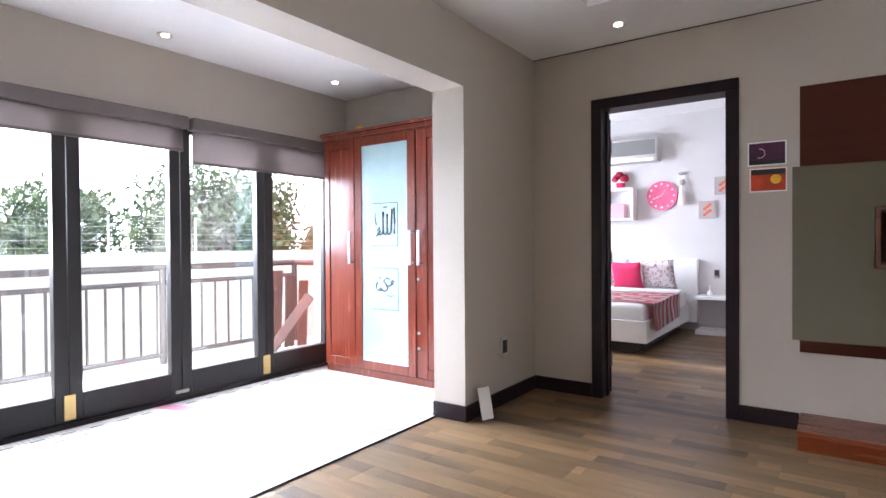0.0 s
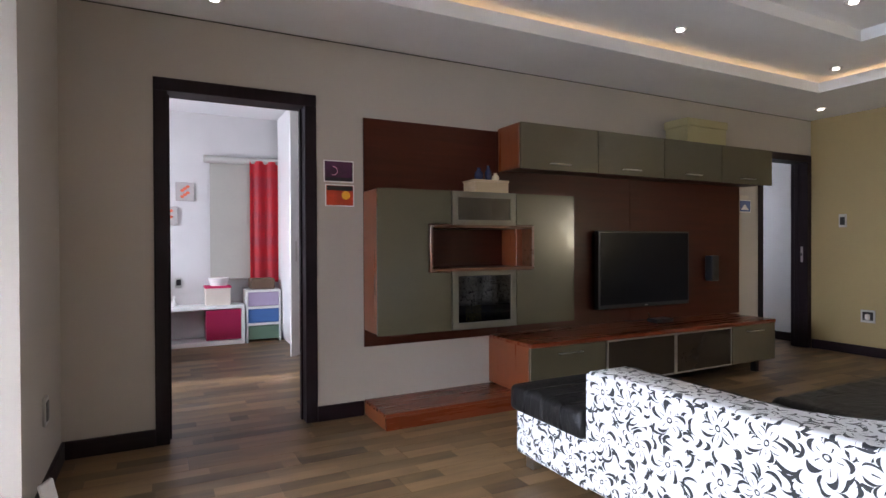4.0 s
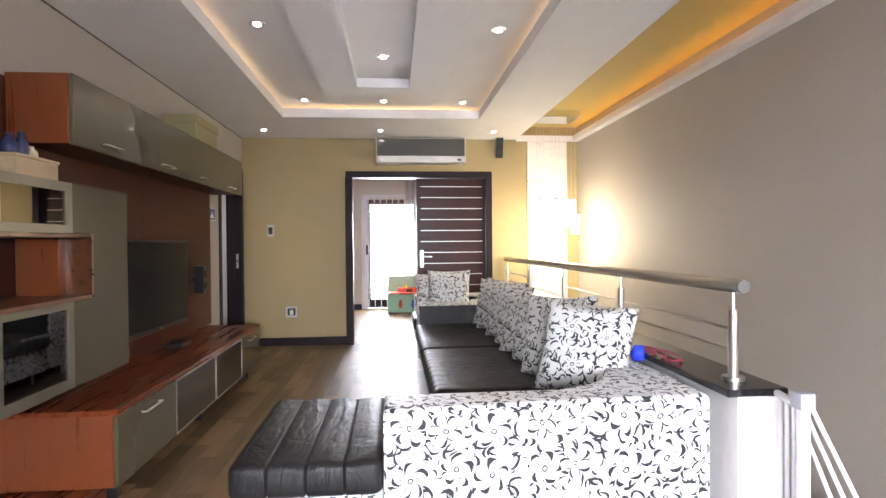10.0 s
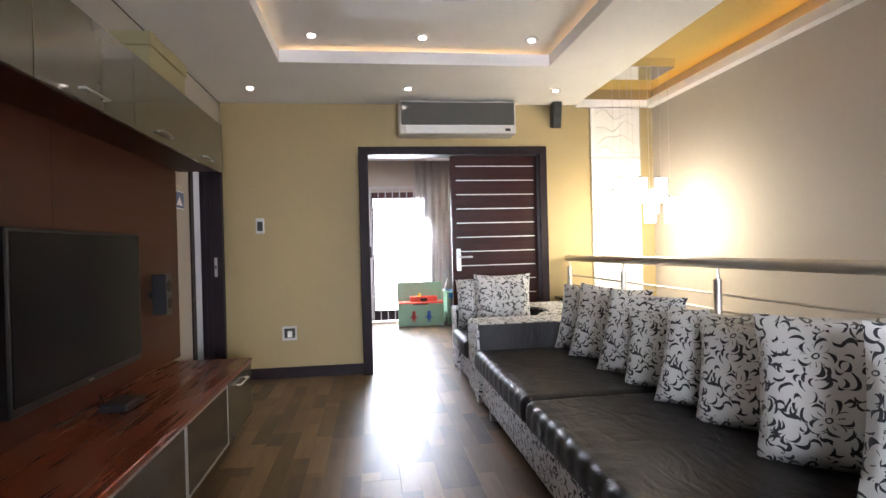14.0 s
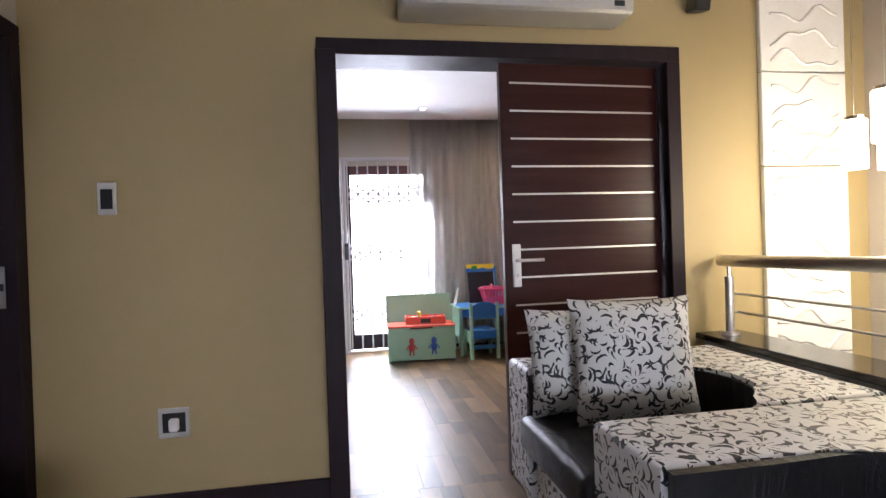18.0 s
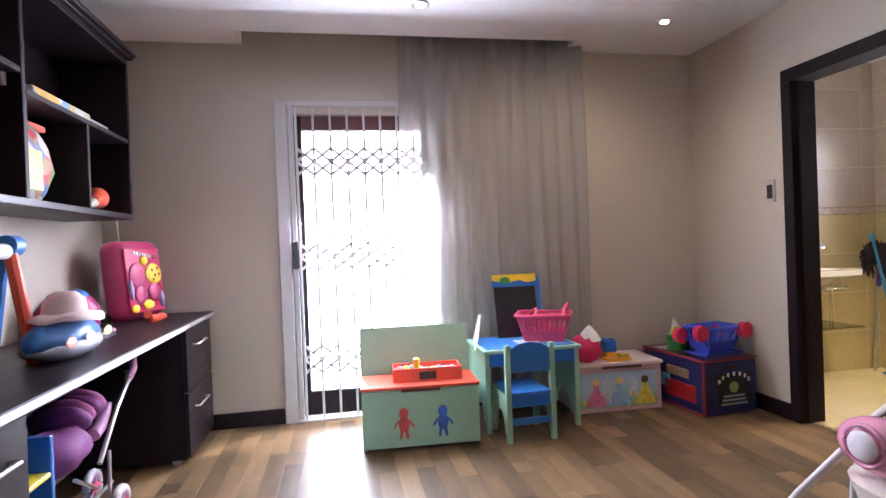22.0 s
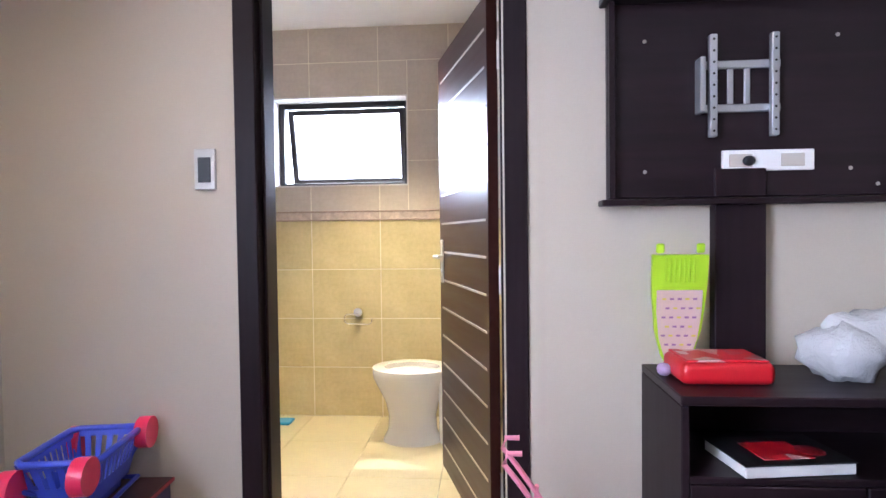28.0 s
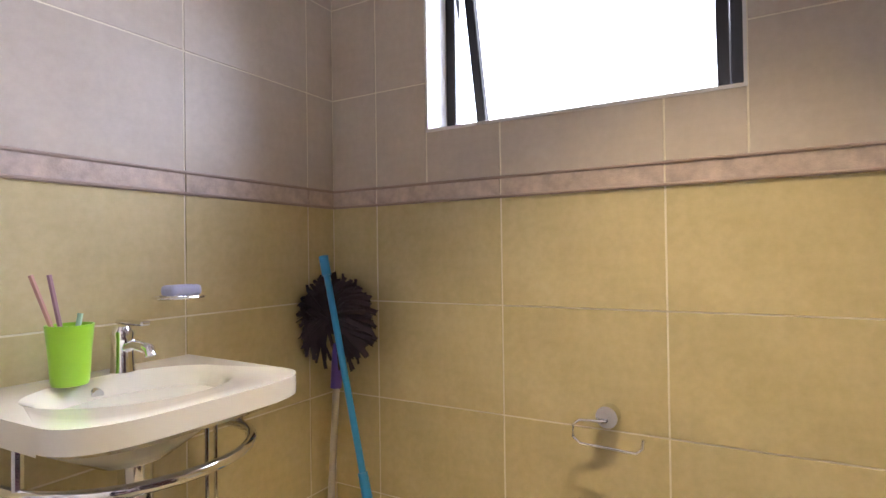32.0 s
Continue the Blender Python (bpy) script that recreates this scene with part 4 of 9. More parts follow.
low = thing("low_media_unit", "long low cherry media unit with olive drawers and smoked glass flaps", "media unit", pose(-0.012, 0.02, -0.006))
LF = Y0 - 0.55
block("carcass", (1.17, LF + 0.02, 0.12, 3.845, Y0 - 0.0, 0.45), MAHOG, low)
block("side", (1.15, LF + 0.02, 0.12, 1.17, Y0 - 0.0, 0.46), CHERRY, low)
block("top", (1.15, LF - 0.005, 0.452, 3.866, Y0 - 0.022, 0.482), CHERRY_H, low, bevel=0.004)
for i, (x0, x1, mat) in enumerate([(1.153, 1.84, OLIVE), (1.848, 2.572, SCREEN), (2.58, 3.262, SCREEN), (3.272, 3.86, OLIVE)]):
    if i in (0, 3):
        d = block("drawer", (x0, LF, 0.125, x1, LF + 0.02, 0.45), OLIVE, low, "olive gloss drawer front", bevel=0.002)
        xm = (x0 + x1) / 2
        part("handle", tube(B(), [(xm - 0.1, LF, 0.4), (xm - 0.1, LF - 0.024, 0.4), (xm + 0.1, LF - 0.024, 0.4), (xm + 0.1, LF, 0.4)], 0.005, 8), STEEL, d, smooth=50)
    else:
        d = block("flap", (x0 + 0.012, LF + 0.002, 0.137, x1 - 0.012, LF + 0.02, 0.438), plain("smoked_glass_front", (0.03, 0.022, 0.015), 0.08, relief=0), low, "smoked glass flap", bevel=0.001)
        bm = B()
        for e in [(x0, LF, 0.125, x0 + 0.012, LF + 0.02, 0.45), (x1 - 0.012, LF, 0.125, x1, LF + 0.02, 0.45), (x0 + 0.012, LF, 0.125, x1 - 0.012, LF + 0.02, 0.137), (x0 + 0.012, LF, 0.438, x1 - 0.012, LF + 0.02, 0.45)]:
            box(bm, *e)
        part("flap_frame", bm, ALU, d, "aluminium edge")
for x in (1.3, 2.5, 3.7):
    block("foot", (x, LF + 0.08, 0.0, x + 0.05, LF + 0.13, 0.12), BLACK, low)
plinth = thing("plinth_shelf", "low cherry plinth shelf on the floor", "shelf")
block("top_board", (0.135, Y0 - 0.4, 0.083, 1.95, Y0 - 0.002, 0.105), CHERRY_H, plinth, bevel=0.003)
block("front_board", (0.14, Y0 - 0.396, 0.0, 1.95, Y0 - 0.376, 0.083), CHERRY_H, plinth, bevel=0.001)
block("end_board", (0.14, Y0 - 0.376, 0.0, 0.16, Y0 - 0.002, 0.083), CHERRY, plinth, bevel=0.001)

tv = thing("television", "flat black television on the brown panel", "television")
block("casing", (2.15, Y0 - 0.1, 0.61, 3.25, Y0 - 0.045, 1.27), BLACK, tv, bevel=0.006)
block("screen", (2.17, Y0 - 0.103, 0.645, 3.23, Y0 - 0.099, 1.255), SCREEN, tv, bevel=0)
block("bracket", (2.5, Y0 - 0.045, 0.8, 2.9, Y0 - 0.02, 1.1), BLACK, tv)
block("badge", (2.68, Y0 - 0.1035, 0.622, 2.72, Y0 - 0.0995, 0.63), STEEL, tv)

# ---- corner sofa along the parapet ----
def seamed_cushion(name, dims, parent, axis, n, mat, bulge=0.02, label=""):
    """A padded seat with stitched channels across it."""
    x0, y0, z0, x1, y1, z1 = dims
    bm = box(B(), *dims, 0.035, 4)
    lo, hi = (x0, x1) if axis == 0 else (y0, y1)
    way = Vector((1, 0, 0) if axis == 0 else (0, 1, 0))
    seams = [lo + (hi - lo) * i / n for i in range(1, n)]
    cuts = seams + [s + d for s in seams for d in (-0.007, 0.007)] + [lo + (hi - lo) * (i + 0.5) / n for i in range(n)]
    for c in cuts:
        bmesh.ops.bisect_plane(bm, geom=bm.verts[:] + bm.edges[:] + bm.faces[:], plane_co=way * c, plane_no=way)
    other = 1 - axis
    mo, mz = ((y0 + y1) / 2, (z0 + z1) / 2) if axis == 0 else ((x0 + x1) / 2, (z0 + z1) / 2)
    for v in bm.verts:
        if any(abs(v.co[axis] - s) < 1e-4 for s in seams):
            v.co[other] += 0.006 * (1 if v.co[other] < mo else -1)
            v.co.z += 0.008 * (1 if v.co.z < mz else -1)
        elif any(abs(v.co[axis] - s) < 0.01 for s in seams) is False and v.co.z > mz:
            v.co.z += bulge * 0.4
    return part(name, bm, mat, parent, label, smooth=40)


def quarter(cx, cy, rx, ry, a0, a1, n=8):
    return [(cx + rx * math.cos(radians(a0 + (a1 - a0) * k / n)), cy + ry * math.sin(radians(a0 + (a1 - a0) * k / n))) for k in range(n + 1)]


def padded(name, plan, z0, z1, mat, parent, bevel=0.028, seg=3, uv=True, label=""):
    """An upholstered block over a plan outline, with softened top and bottom edges."""
    bm = prism(B(), [(x, y, z0) for x, y in plan], (0, 0, z1 - z0))
    edges = [e for e in bm.edges if abs(e.verts[0].co.z - e.verts[1].co.z) < 1e-6]
    edges += [e for e in bm.edges if abs(e.verts[0].co.z - e.verts[1].co.z) > 1e-6 and e.calc_face_angle(0) > 0.7]
    bmesh.ops.bevel(bm, geom=edges, offset=bevel, segments=seg, affect="EDGES", profile=0.6)
    return part(name, bm, mat, parent, label, smooth=50, uv=uv)


def lining(name, curve, inward, z0, z1, parent, label=""):
    """A strip of leather padding along the inner curve of an arm, stitched at intervals."""
    inner = [(x + inward[0], y + inward[1]) for x, y in curve]
    bm = prism(B(), [(x, y, z0) for x, y in curve + inner[::-1]], (0, 0, z1 - z0))
    return part(name, bm, LEATHER, parent, label, smooth=40)


sofa = thing("corner_sofa", "L-shaped corner sofa in white floral print with black leather seats", "sofa")
TOPZ = 0.612
bend = quarter(1.13, 1.44, 0.39, 0.34, 180, 270)
padded("near_arm", [(0.61, 0.86), (1.13, 0.86)] + bend[::-1] + [(0.745, 1.72), (0.77, 2.178), (0.535, 2.178)], 0.09, TOPZ, FABRIC, sofa)
padded("back_section", [(1.131, 0.86), (3.58, 0.86), (3.58, 1.1), (1.131, 1.1)], 0.09, TOPZ - 0.004, FABRIC, sofa)
bend2 = quarter(3.58, 1.44, 0.34, 0.34, 270, 360)
padded("far_arm", [(3.581, 0.865), (4.28, 0.865), (4.28, 1.9), (3.92, 1.9)] + bend2[::-1], 0.09, 0.618, FABRIC, sofa)
block("base", (0.54, 2.18, 0.08, 1.38, 2.72, 0.3), FABRIC, sofa, bevel=0.015, seg=2, uv=True, smooth=50)
block("base", (0.77, 1.441, 0.08, 3.9, 1.88, 0.3), FABRIC, sofa, bevel=0.015, seg=2, uv=True, smooth=50)
seamed_cushion("seat_cushion", (0.51, 2.182, 0.3, 1.4, 2.745, 0.428), sofa, 1, 4, LEATHER)
seamed_cushion("seat_cushion", (0.772, 1.11, 0.3, 1.4, 2.178, 0.428), sofa, 1, 5, LEATHER)


def long_seat(x0, y0, z0, x1, y1, z1):
    """One long padded seat: smooth on top, pinched by stitches along its front edge."""
    bm = box(B(), x0, y0, z0, x1, y1, z1, 0.045, 5)
    n = int((x1 - x0) / 0.022)
    for k in range(1, n):
        p = Vector((x0 + (x1 - x0) * k / n, 0, 0))
        bmesh.ops.bisect_plane(bm, geom=bm.verts[:] + bm.edges[:] + bm.faces[:], plane_co=p, plane_no=(1, 0, 0))
    for d in (0.12, 0.3, 0.5):
        bmesh.ops.bisect_plane(bm, geom=bm.verts[:] + bm.edges[:] + bm.faces[:], plane_co=(0, y1 - d, 0), plane_no=(0, 1, 0))
    for v in bm.verts:
        if v.co.z > z0 + 0.03:
            near = max(0.0, 1 - (y1 - v.co.y) / 0.12)
            pinch = abs(math.sin(v.co.x * math.pi / 0.11 + 0.6 * math.sin(v.co.x * 5)))
            v.co.z += 0.006 * near * (pinch - 0.6) + 0.008 * noise.noise(v.co * 2.3)
            v.co.y += 0.006 * near * (pinch - 0.6)
    return part("seat_cushion", bm, LEATHER, sofa, smooth=60)


long_seat(1.404, 1.11, 0.3, 2.64, 1.93, 0.44)
long_seat(2.644, 1.11, 0.3, 3.905, 1.93, 0.44)
pad = quarter(3.58, 1.44, 0.345, 0.345, 300, 360, 6) + [(3.915, 1.6), (3.915, 1.74), (3.915, 1.885)]
for k in range(0, len(pad) - 1):
    (xa, ya), (xb, yb) = pad[k], pad[k + 1]
    lining("arm_lining", [(xa, ya), (xb, yb)], (-0.03, 0.004), 0.43, 0.612, sofa)
for x, y in ((0.59, 2.64), (1.24, 2.64), (1.55, 1.8), (3.7, 1.8), (4.15, 1.8), (0.64, 0.95)):
    block("foot", (x, y, 0, x + 0.06, y + 0.06, 0.09), STEEL, sofa, "steel block foot")
chair = thing("armchair", "armchair in white floral print with a black leather seat", "armchair")
block("base", (4.285, 1.2, 0.08, 4.94, 1.86, 0.3), FABRIC, chair, bevel=0.015, seg=2, uv=True, smooth=50)
hollow = quarter(4.62, 1.42, 0.33, 0.25, 200, 340, 12)
padded("back_and_arm", [(4.285, 0.87), (5.2, 0.87), (5.2, 1.89), (4.95, 1.89)] + hollow[::-1] + [(4.285, 1.38)], 0.08, 0.622, FABRIC, chair)
block("seat_cushion", (4.29, 1.2, 0.3, 4.945, 1.93, 0.44), LEATHER, chair, bevel=0.035, seg=4, smooth=50)
for k in range(len(hollow) - 1):
    lining("back_lining", [hollow[k], hollow[k + 1]], (0.004, 0.012), 0.4, 0.605, chair)
block("arm_lining", (4.922, 1.34, 0.43, 4.949, 1.885, 0.6), LEATHER, chair, bevel=0.01, seg=2, smooth=50)
for x, y in ((4.32, 1.78), (5.1, 1.78)):
    block("foot", (x, y, 0, x + 0.06, y + 0.06, 0.08), STEEL, chair)


def cushion(m, size=0.46, label="square scatter cushion in white floral print", mat=None, group="cushions on the sofa", depth=0.13):
    """A stuffed square pillow with drawn-out corners; it stands on its lower edge and faces +y."""
    n = 12
    bm = B()
    sides = []
    for s in (-1, 1):
        rows = []
        for j in range(n + 1):
            row = []
            for i in range(n + 1):
                u, v = 2 * i / n - 1, 2 * j / n - 1
                pull = 1 - 0.07 * (1 - u * u) * abs(v) ** 3
                pull2 = 1 - 0.07 * (1 - v * v) * abs(u) ** 3
                fat = depth * max(0.0, (1 - u ** 4) * (1 - v ** 4)) ** 0.55
                crease = 0.008 * noise.noise(Vector((u * 2.5, v * 2.5, s + size * 7)))
                row.append(bm.verts.new((u * pull2 * size / 2, s * (fat / 2 + crease * (1 - max(abs(u), abs(v)))), size / 2 * (1 + v * pull))))
            rows.append(row)
        sides.append(rows)
        for j in range(n):
            for i in range(n):
                bm.faces.new((rows[j][i], rows[j][i + 1], rows[j + 1][i + 1], rows[j + 1][i]))
    bmesh.ops.remove_doubles(bm, verts=bm.verts, dist=0.002)
    ob = part("cushion", bm, mat or FABRIC, smooth=80, uv=True, at=m)
    return tagged(ob, label, "cushion", group)


FABRIC2 = floral("floral_print_cushion", (0.6, 0.6, 0.585), (0.008, 0.009, 0.016), 1.2, 3.0, 1.65, 0.25)
for x, y, lean, turn, size in [(1.24, 1.2, 14, 50, 0.5), (1.61, 1.21, 13, 40, 0.5), (2.02, 1.22, 17, 36, 0.43), (2.29, 1.24, 14, 38, 0.44), (2.66, 1.22, 19, 40, 0.41), (2.92, 1.25, 12, 30, 0.47), (3.35, 1.23, 16, 40, 0.48), (3.66, 1.22, 14, 44, 0.45)]:
    cushion(pose(x, y, 0.43, lean, 3 if lean % 2 else -4, turn), size, mat=FABRIC2)
cushion(pose(4.87, 1.67, 0.438, 10, 0, 88), 0.44, mat=FABRIC2, group="cushions on the armchair")
cushion(pose(4.7, 1.52, 0.438, 12, 0, 82), 0.49, mat=FABRIC2, group="cushions on the armchair")

# ---- on the east wall ----
ac = thing("air_conditioner", "silver split air conditioner with a dark glossy front", "air conditioner")
SILVER = plain("silver_plastic", (0.55, 0.54, 0.52), 0.35, 0.4)
block("casing", (5.13, 1.25, 2.19, EAST, 2.335, 2.5), SILVER, ac, bevel=0.02, seg=3, smooth=50)
block("front_panel", (5.122, 1.27, 2.275, 5.131, 2.315, 2.48), plain("dark_mirror_panel", (0.1, 0.1, 0.095), 0.12, 0.3, relief=0), ac, "dark glossy front panel", bevel=0.003)
block("louvre", (5.115, 1.3, 2.195, 5.13, 2.285, 2.265), SILVER, ac, bevel=0.005)
block("display", (5.112, 1.31, 2.215, 5.116, 1.36, 2.24), BLACK, ac, bevel=0)
art = thing("relief_panel", "tall white plaster panel with raised curves", "wall panel")
RELIEF = plain("white_relief", (0.75, 0.74, 0.7), 0.5)
for k in range(5):
    z0 = 0.02 + 0.495 * k
    block("panel_tile", (EAST - 0.03, -0.05, z0, EAST, 0.455, z0 + 0.488), RELIEF, art, bevel=0.004)
    for j in range(4):
        pts = []
        for i in range(13):
            s = i / 12
            pts.append((EAST - 0.031, 0.0 + 0.4 * s, z0 + 0.06 + 0.12 * j + 0.035 * math.sin(6.3 * s + j * 1.9 + k * 2.3) + 0.02 * math.sin(13 * s + k)))
        part("raised_line", tube(B(), pts, 0.008, 6), RELIEF, art, smooth=60)

# pendant over the stairwell
pend = thing("pendant_light", "cluster of white glass cylinder shades hanging on wires", "pendant light")
block("ceiling_plate", (4.42, 0.08, 2.6, 4.78, 0.5, 2.69), CHROME, pend, bevel=0.004)
SHADE = glowing("lit_opal_glass", (1.0, 0.93, 0.74), 5.0)
k = 0
for y in (0.12, 0.3, 0.48):
    for x in (4.48, 4.62, 4.76):
        z = 1.32 + 0.09 * ((k * 5) % 3)
        s = part("shade", lathe(B(), (x, y, z), [(0.045, 0), (0.047, 0.005), (0.047, 0.2), (0.044, 0.205)], 20), SHADE, pend, "lit opal glass shade", smooth=40)
        part("shade_cap", rod(B(), (x, y, z + 0.205), (x, y, z + 0.222), 0.035, 16), CHROME, s)
        part("wire", rod(B(), (x, y, z + 0.22), (x, y, 2.6), 0.0015, 5), STEEL, s)
        k += 1
lamp("POINT", "pendant_glow", pose(4.62, 0.3, 1.25), 18, (1.0, 0.91, 0.62), radius=0.2)


# ---- downlights ----
RING = plain("satin_chrome_ring", (0.6, 0.6, 0.6), 0.3, 0.9)
BULB = glowing("lit_bulb", (1.0, 0.93, 0.82), 8.0)


def downlight(x, y, z, lit=True):
    t = thing("downlight", "small round recessed downlight, lit", "downlight", pose(x, y, z), "recessed downlights")
    bm = lathe(B(), (0, 0, -0.008), [(0.05, 0.008), (0.052, 0.002), (0.046, 0), (0.034, 0.004), (0.03, 0.007)], 20)
    part("ring", bm, RING, t, smooth=40)
    part("bulb", rod(B(), (0, 0, -0.012), (0, 0, -0.004), 0.024, 16), BULB, t)
    return t


for x, y, z in [(-0.83, 3.6, CH), (4.85, 3.57, CH), (4.82, 2.27, CH), (4.83, 0.97, CH), (-3.32, 2.0, CH), (-3.22, 3.43, CH), (2.68, 2.197, TOP), (4.0, 2.22, TOP)]:
    downlight(x, y, z)
for x in (0.2, 2.1, 4.0):
    for y in (1.43, 2.985):
        downlight(x, y, TOP)
for x, y in [(8.3, 0.26), (8.2, 1.835), (8.2, 3.38), (6.6, 0.3), (6.6, 1.9)]:
    downlight(x, y, CH - 0.01)
for i, (x, y) in enumerate([(0.3, 2.2), (2.0, 2.2), (4.4, 2.3), (-0.83, 3.4)]):
    lamp("SPOT", "downlight_beam", look((x, y, 2.5), (x, y, 0)), 2.5, (1.0, 0.85, 0.65), cone=110, radius=0.05)
for x, y, power in ((8.05, 0.9, 25), (6.9, 1.9, 13)):
    lamp("SPOT", "downlight_beam", look((x, y, 2.5), (x, y, 0)), power, (1.0, 0.84, 0.57), cone=165, radius=0.05)

# ---- sunroom ----
ward = thing("wardrobe", "tall red mahogany wardrobe with a frosted glass middle door", "wardrobe", pose(0.02, 0, 0))
WX0, WX1, WF, WB, WT = -3.42, -1.87, 3.46, NORTH - 0.01, 2.04
block("carcass", (WX0, WF + 0.022, 0.06, WX1, WB, WT), WARDROBE, ward)
block("plinth", (WX0, WF + 0.02, 0, WX1, WB, 0.06), WARDROBE, ward)
bm = box(B(), WX0 - 0.015, WF - 0.012, WT - 0.02, WX1, WB, WT + 0.02, 0.006)
box(bm, WX0 - 0.03, WF - 0.028, WT + 0.02, WX1, WB, WT + 0.045, 0.008)
part("cornice", bm, WARDROBE, ward, "stepped top moulding")


def framed_door(parent, x0, x1, inner, glazed):
    bm = B()
    z0, z1, w = 0.065, WT - 0.03, inner
    for d in [(x0, WF, z0, x0 + w, WF + 0.021, z1), (x1 - w, WF, z0, x1, WF + 0.021, z1), (x0 + w, WF, z0, x1 - w, WF + 0.021, z0 + 0.075), (x0 + w, WF, z1 - 0.075, x1 - w, WF + 0.021, z1)]:
        box(bm, *d, 0.003)
    d = part("door", bm, WARDROBE, parent, "glazed middle door" if glazed else "panelled door")
    if not glazed:
        block("panel", (x0 + w, WF + 0.008, z0 + 0.075, x1 - w, WF + 0.018, z1 - 0.075), WARDROBE, d, bevel=0.004)
    return d


framed_door(ward, WX0 + 0.005, -3.055, 0.06, False)
gd = framed_door(ward, -3.05, -2.4, 0.08, True)
framed_door(ward, -2.34, WX1 - 0.003, 0.055, False)
block("door_post", (-2.397, WF + 0.01, 0.065, -2.343, WF + 0.022, WT - 0.03), WARDROBE, ward)
frost, nt, b = material("frosted_glass")
b.inputs["Base Color"].default_value = (0.42, 0.6, 0.62, 1)
b.inputs["Roughness"].default_value = 0.16
b.inputs["Coat Weight"].default_value = 1.0
b.inputs["Coat Roughness"].default_value = 0.03
nt.links.new(ramp(nt, noise_out(nt, coords(nt), 2.5), [(0.35, (0.31, 0.46, 0.49)), (0.7, (0.42, 0.57, 0.6))]), b.inputs["Base Color"])
block("frosted_pane", (-2.97, WF + 0.006, 0.14, -2.48, WF + 0.012, WT - 0.105), frost, gd, "pale blue frosted pane", bevel=0)
INK = plain("etched_dark_line", (0.03, 0.04, 0.05), 0.5)
for z0, z1 in ((1.1, 1.45), (0.58, 0.92)):
    for a, c in (((-2.85, z0), (-2.58, z0)), ((-2.85, z1), (-2.58, z1)), ((-2.58, z0), (-2.58, z1))):
        part("etched_line", tube(B(), [(a[0], WF + 0.005, a[1]), (c[0], WF + 0.005, c[1])], 0.003, 5), INK, gd)


def brush(points, r=0.0075):
    part("etched_stroke", tube(B(), [(x, WF + 0.006, z) for x, z in points], r, 6), INK, gd, smooth=50)


# upper panel: tall strokes joined along a bowl-shaped base
brush([(-2.615, 1.2), (-2.61, 1.3), (-2.618, 1.41)])
brush([(-2.64, 1.4), (-2.645, 1.3), (-2.65, 1.22), (-2.665, 1.195), (-2.685, 1.2), (-2.69, 1.24), (-2.69, 1.36)], 0.009)
brush([(-2.69, 1.22), (-2.705, 1.195), (-2.73, 1.2), (-2.735, 1.24), (-2.735, 1.38)], 0.009)
brush([(-2.735, 1.22), (-2.76, 1.19), (-2.79, 1.2), (-2.795, 1.23), (-2.775, 1.25), (-2.765, 1.22), (-2.81, 1.18)])
brush([(-2.735, 1.42), (-2.725, 1.41), (-2.715, 1.42), (-2.705, 1.41), (-2.695, 1.425)], 0.004)
brush([(-2.81, 1.27), (-2.825, 1.33), (-2.82, 1.37)], 0.004)
# lower panel: a run of loops and a long tail
brush([(-2.64, 0.79), (-2.625, 0.81), (-2.64, 0.825), (-2.655, 0.805), (-2.64, 0.79), (-2.68, 0.775), (-2.7, 0.76)])
brush([(-2.67, 0.83), (-2.7, 0.84), (-2.735, 0.815), (-2.7, 0.78), (-2.69, 0.75), (-2.72, 0.73), (-2.75, 0.74)], 0.008)
brush([(-2.75, 0.74), (-2.765, 0.76), (-2.78, 0.745), (-2.765, 0.73), (-2.75, 0.74), (-2.8, 0.735), (-2.815, 0.77), (-2.8, 0.8)])
brush([(-2.62, 0.7), (-2.66, 0.69), (-2.7, 0.7)], 0.004)
brush([(-2.76, 0.83), (-2.775, 0.845), (-2.79, 0.83)], 0.004)
for x, owner in ((-3.085, ward), (-2.43, ward), (-2.345, ward)):
    bm = box(B(), x - 0.017, WF - 0.04, 0.95, x + 0.017, WF - 0.03, 1.225, 0.004)
    for z in (0.96, 1.205):
        box(bm, x - 0.014, WF - 0.03, z, x + 0.014, WF, z + 0.015)
    part("pull_handle", bm, plain("pale_steel", (0.45, 0.42, 0.43), 0.3, 0.8), owner, "long pale steel pull handle")
for z in (0.3, 0.42, 0.84):
    part("lock", rod(B(), (-2.37, WF + 0.01, z), (-2.37, WF - 0.004, z), 0.012, 12), STEEL, ward)
tagged(part("ornament", lathe(B(), (-3.09, 3.6, WT + 0.045), [(0.03, 0), (0.045, 0.02), (0.035, 0.05), (0.012, 0.07)], 14), plain("yellow_plastic", (0.75, 0.55, 0.05), 0.4), smooth=50), "small yellow ornament on top of the wardrobe", "ornament")

# roller blinds over the folding doors
bfab, nt, b = material("blind_cloth")
b.inputs["Base Color"].default_value = (0.2, 0.175, 0.165, 1)
b.inputs["Roughness"].default_value = 0.9
b.inputs["Transmission Weight"].default_value = 0.0
tr = node(nt, "ShaderNodeBsdfTranslucent", Color=(0.26, 0.23, 0.225, 1))
ms = node(nt, "ShaderNodeMixShader", Fac=0.45)
nt.links.new(b.outputs[0], ms.inputs[1])
nt.links.new(tr.outputs[0], ms.inputs[2])
nt.links.new(ms.outputs[0], nt.nodes["Material Output"].inputs["Surface"])
bump(nt, b, noise_out(nt, coords(nt, scale=(400, 400, 30)), 1.0), 0.3, 0.001)
CASS = plain("blind_cassette", (0.12, 0.1, 0.098), 0.5)
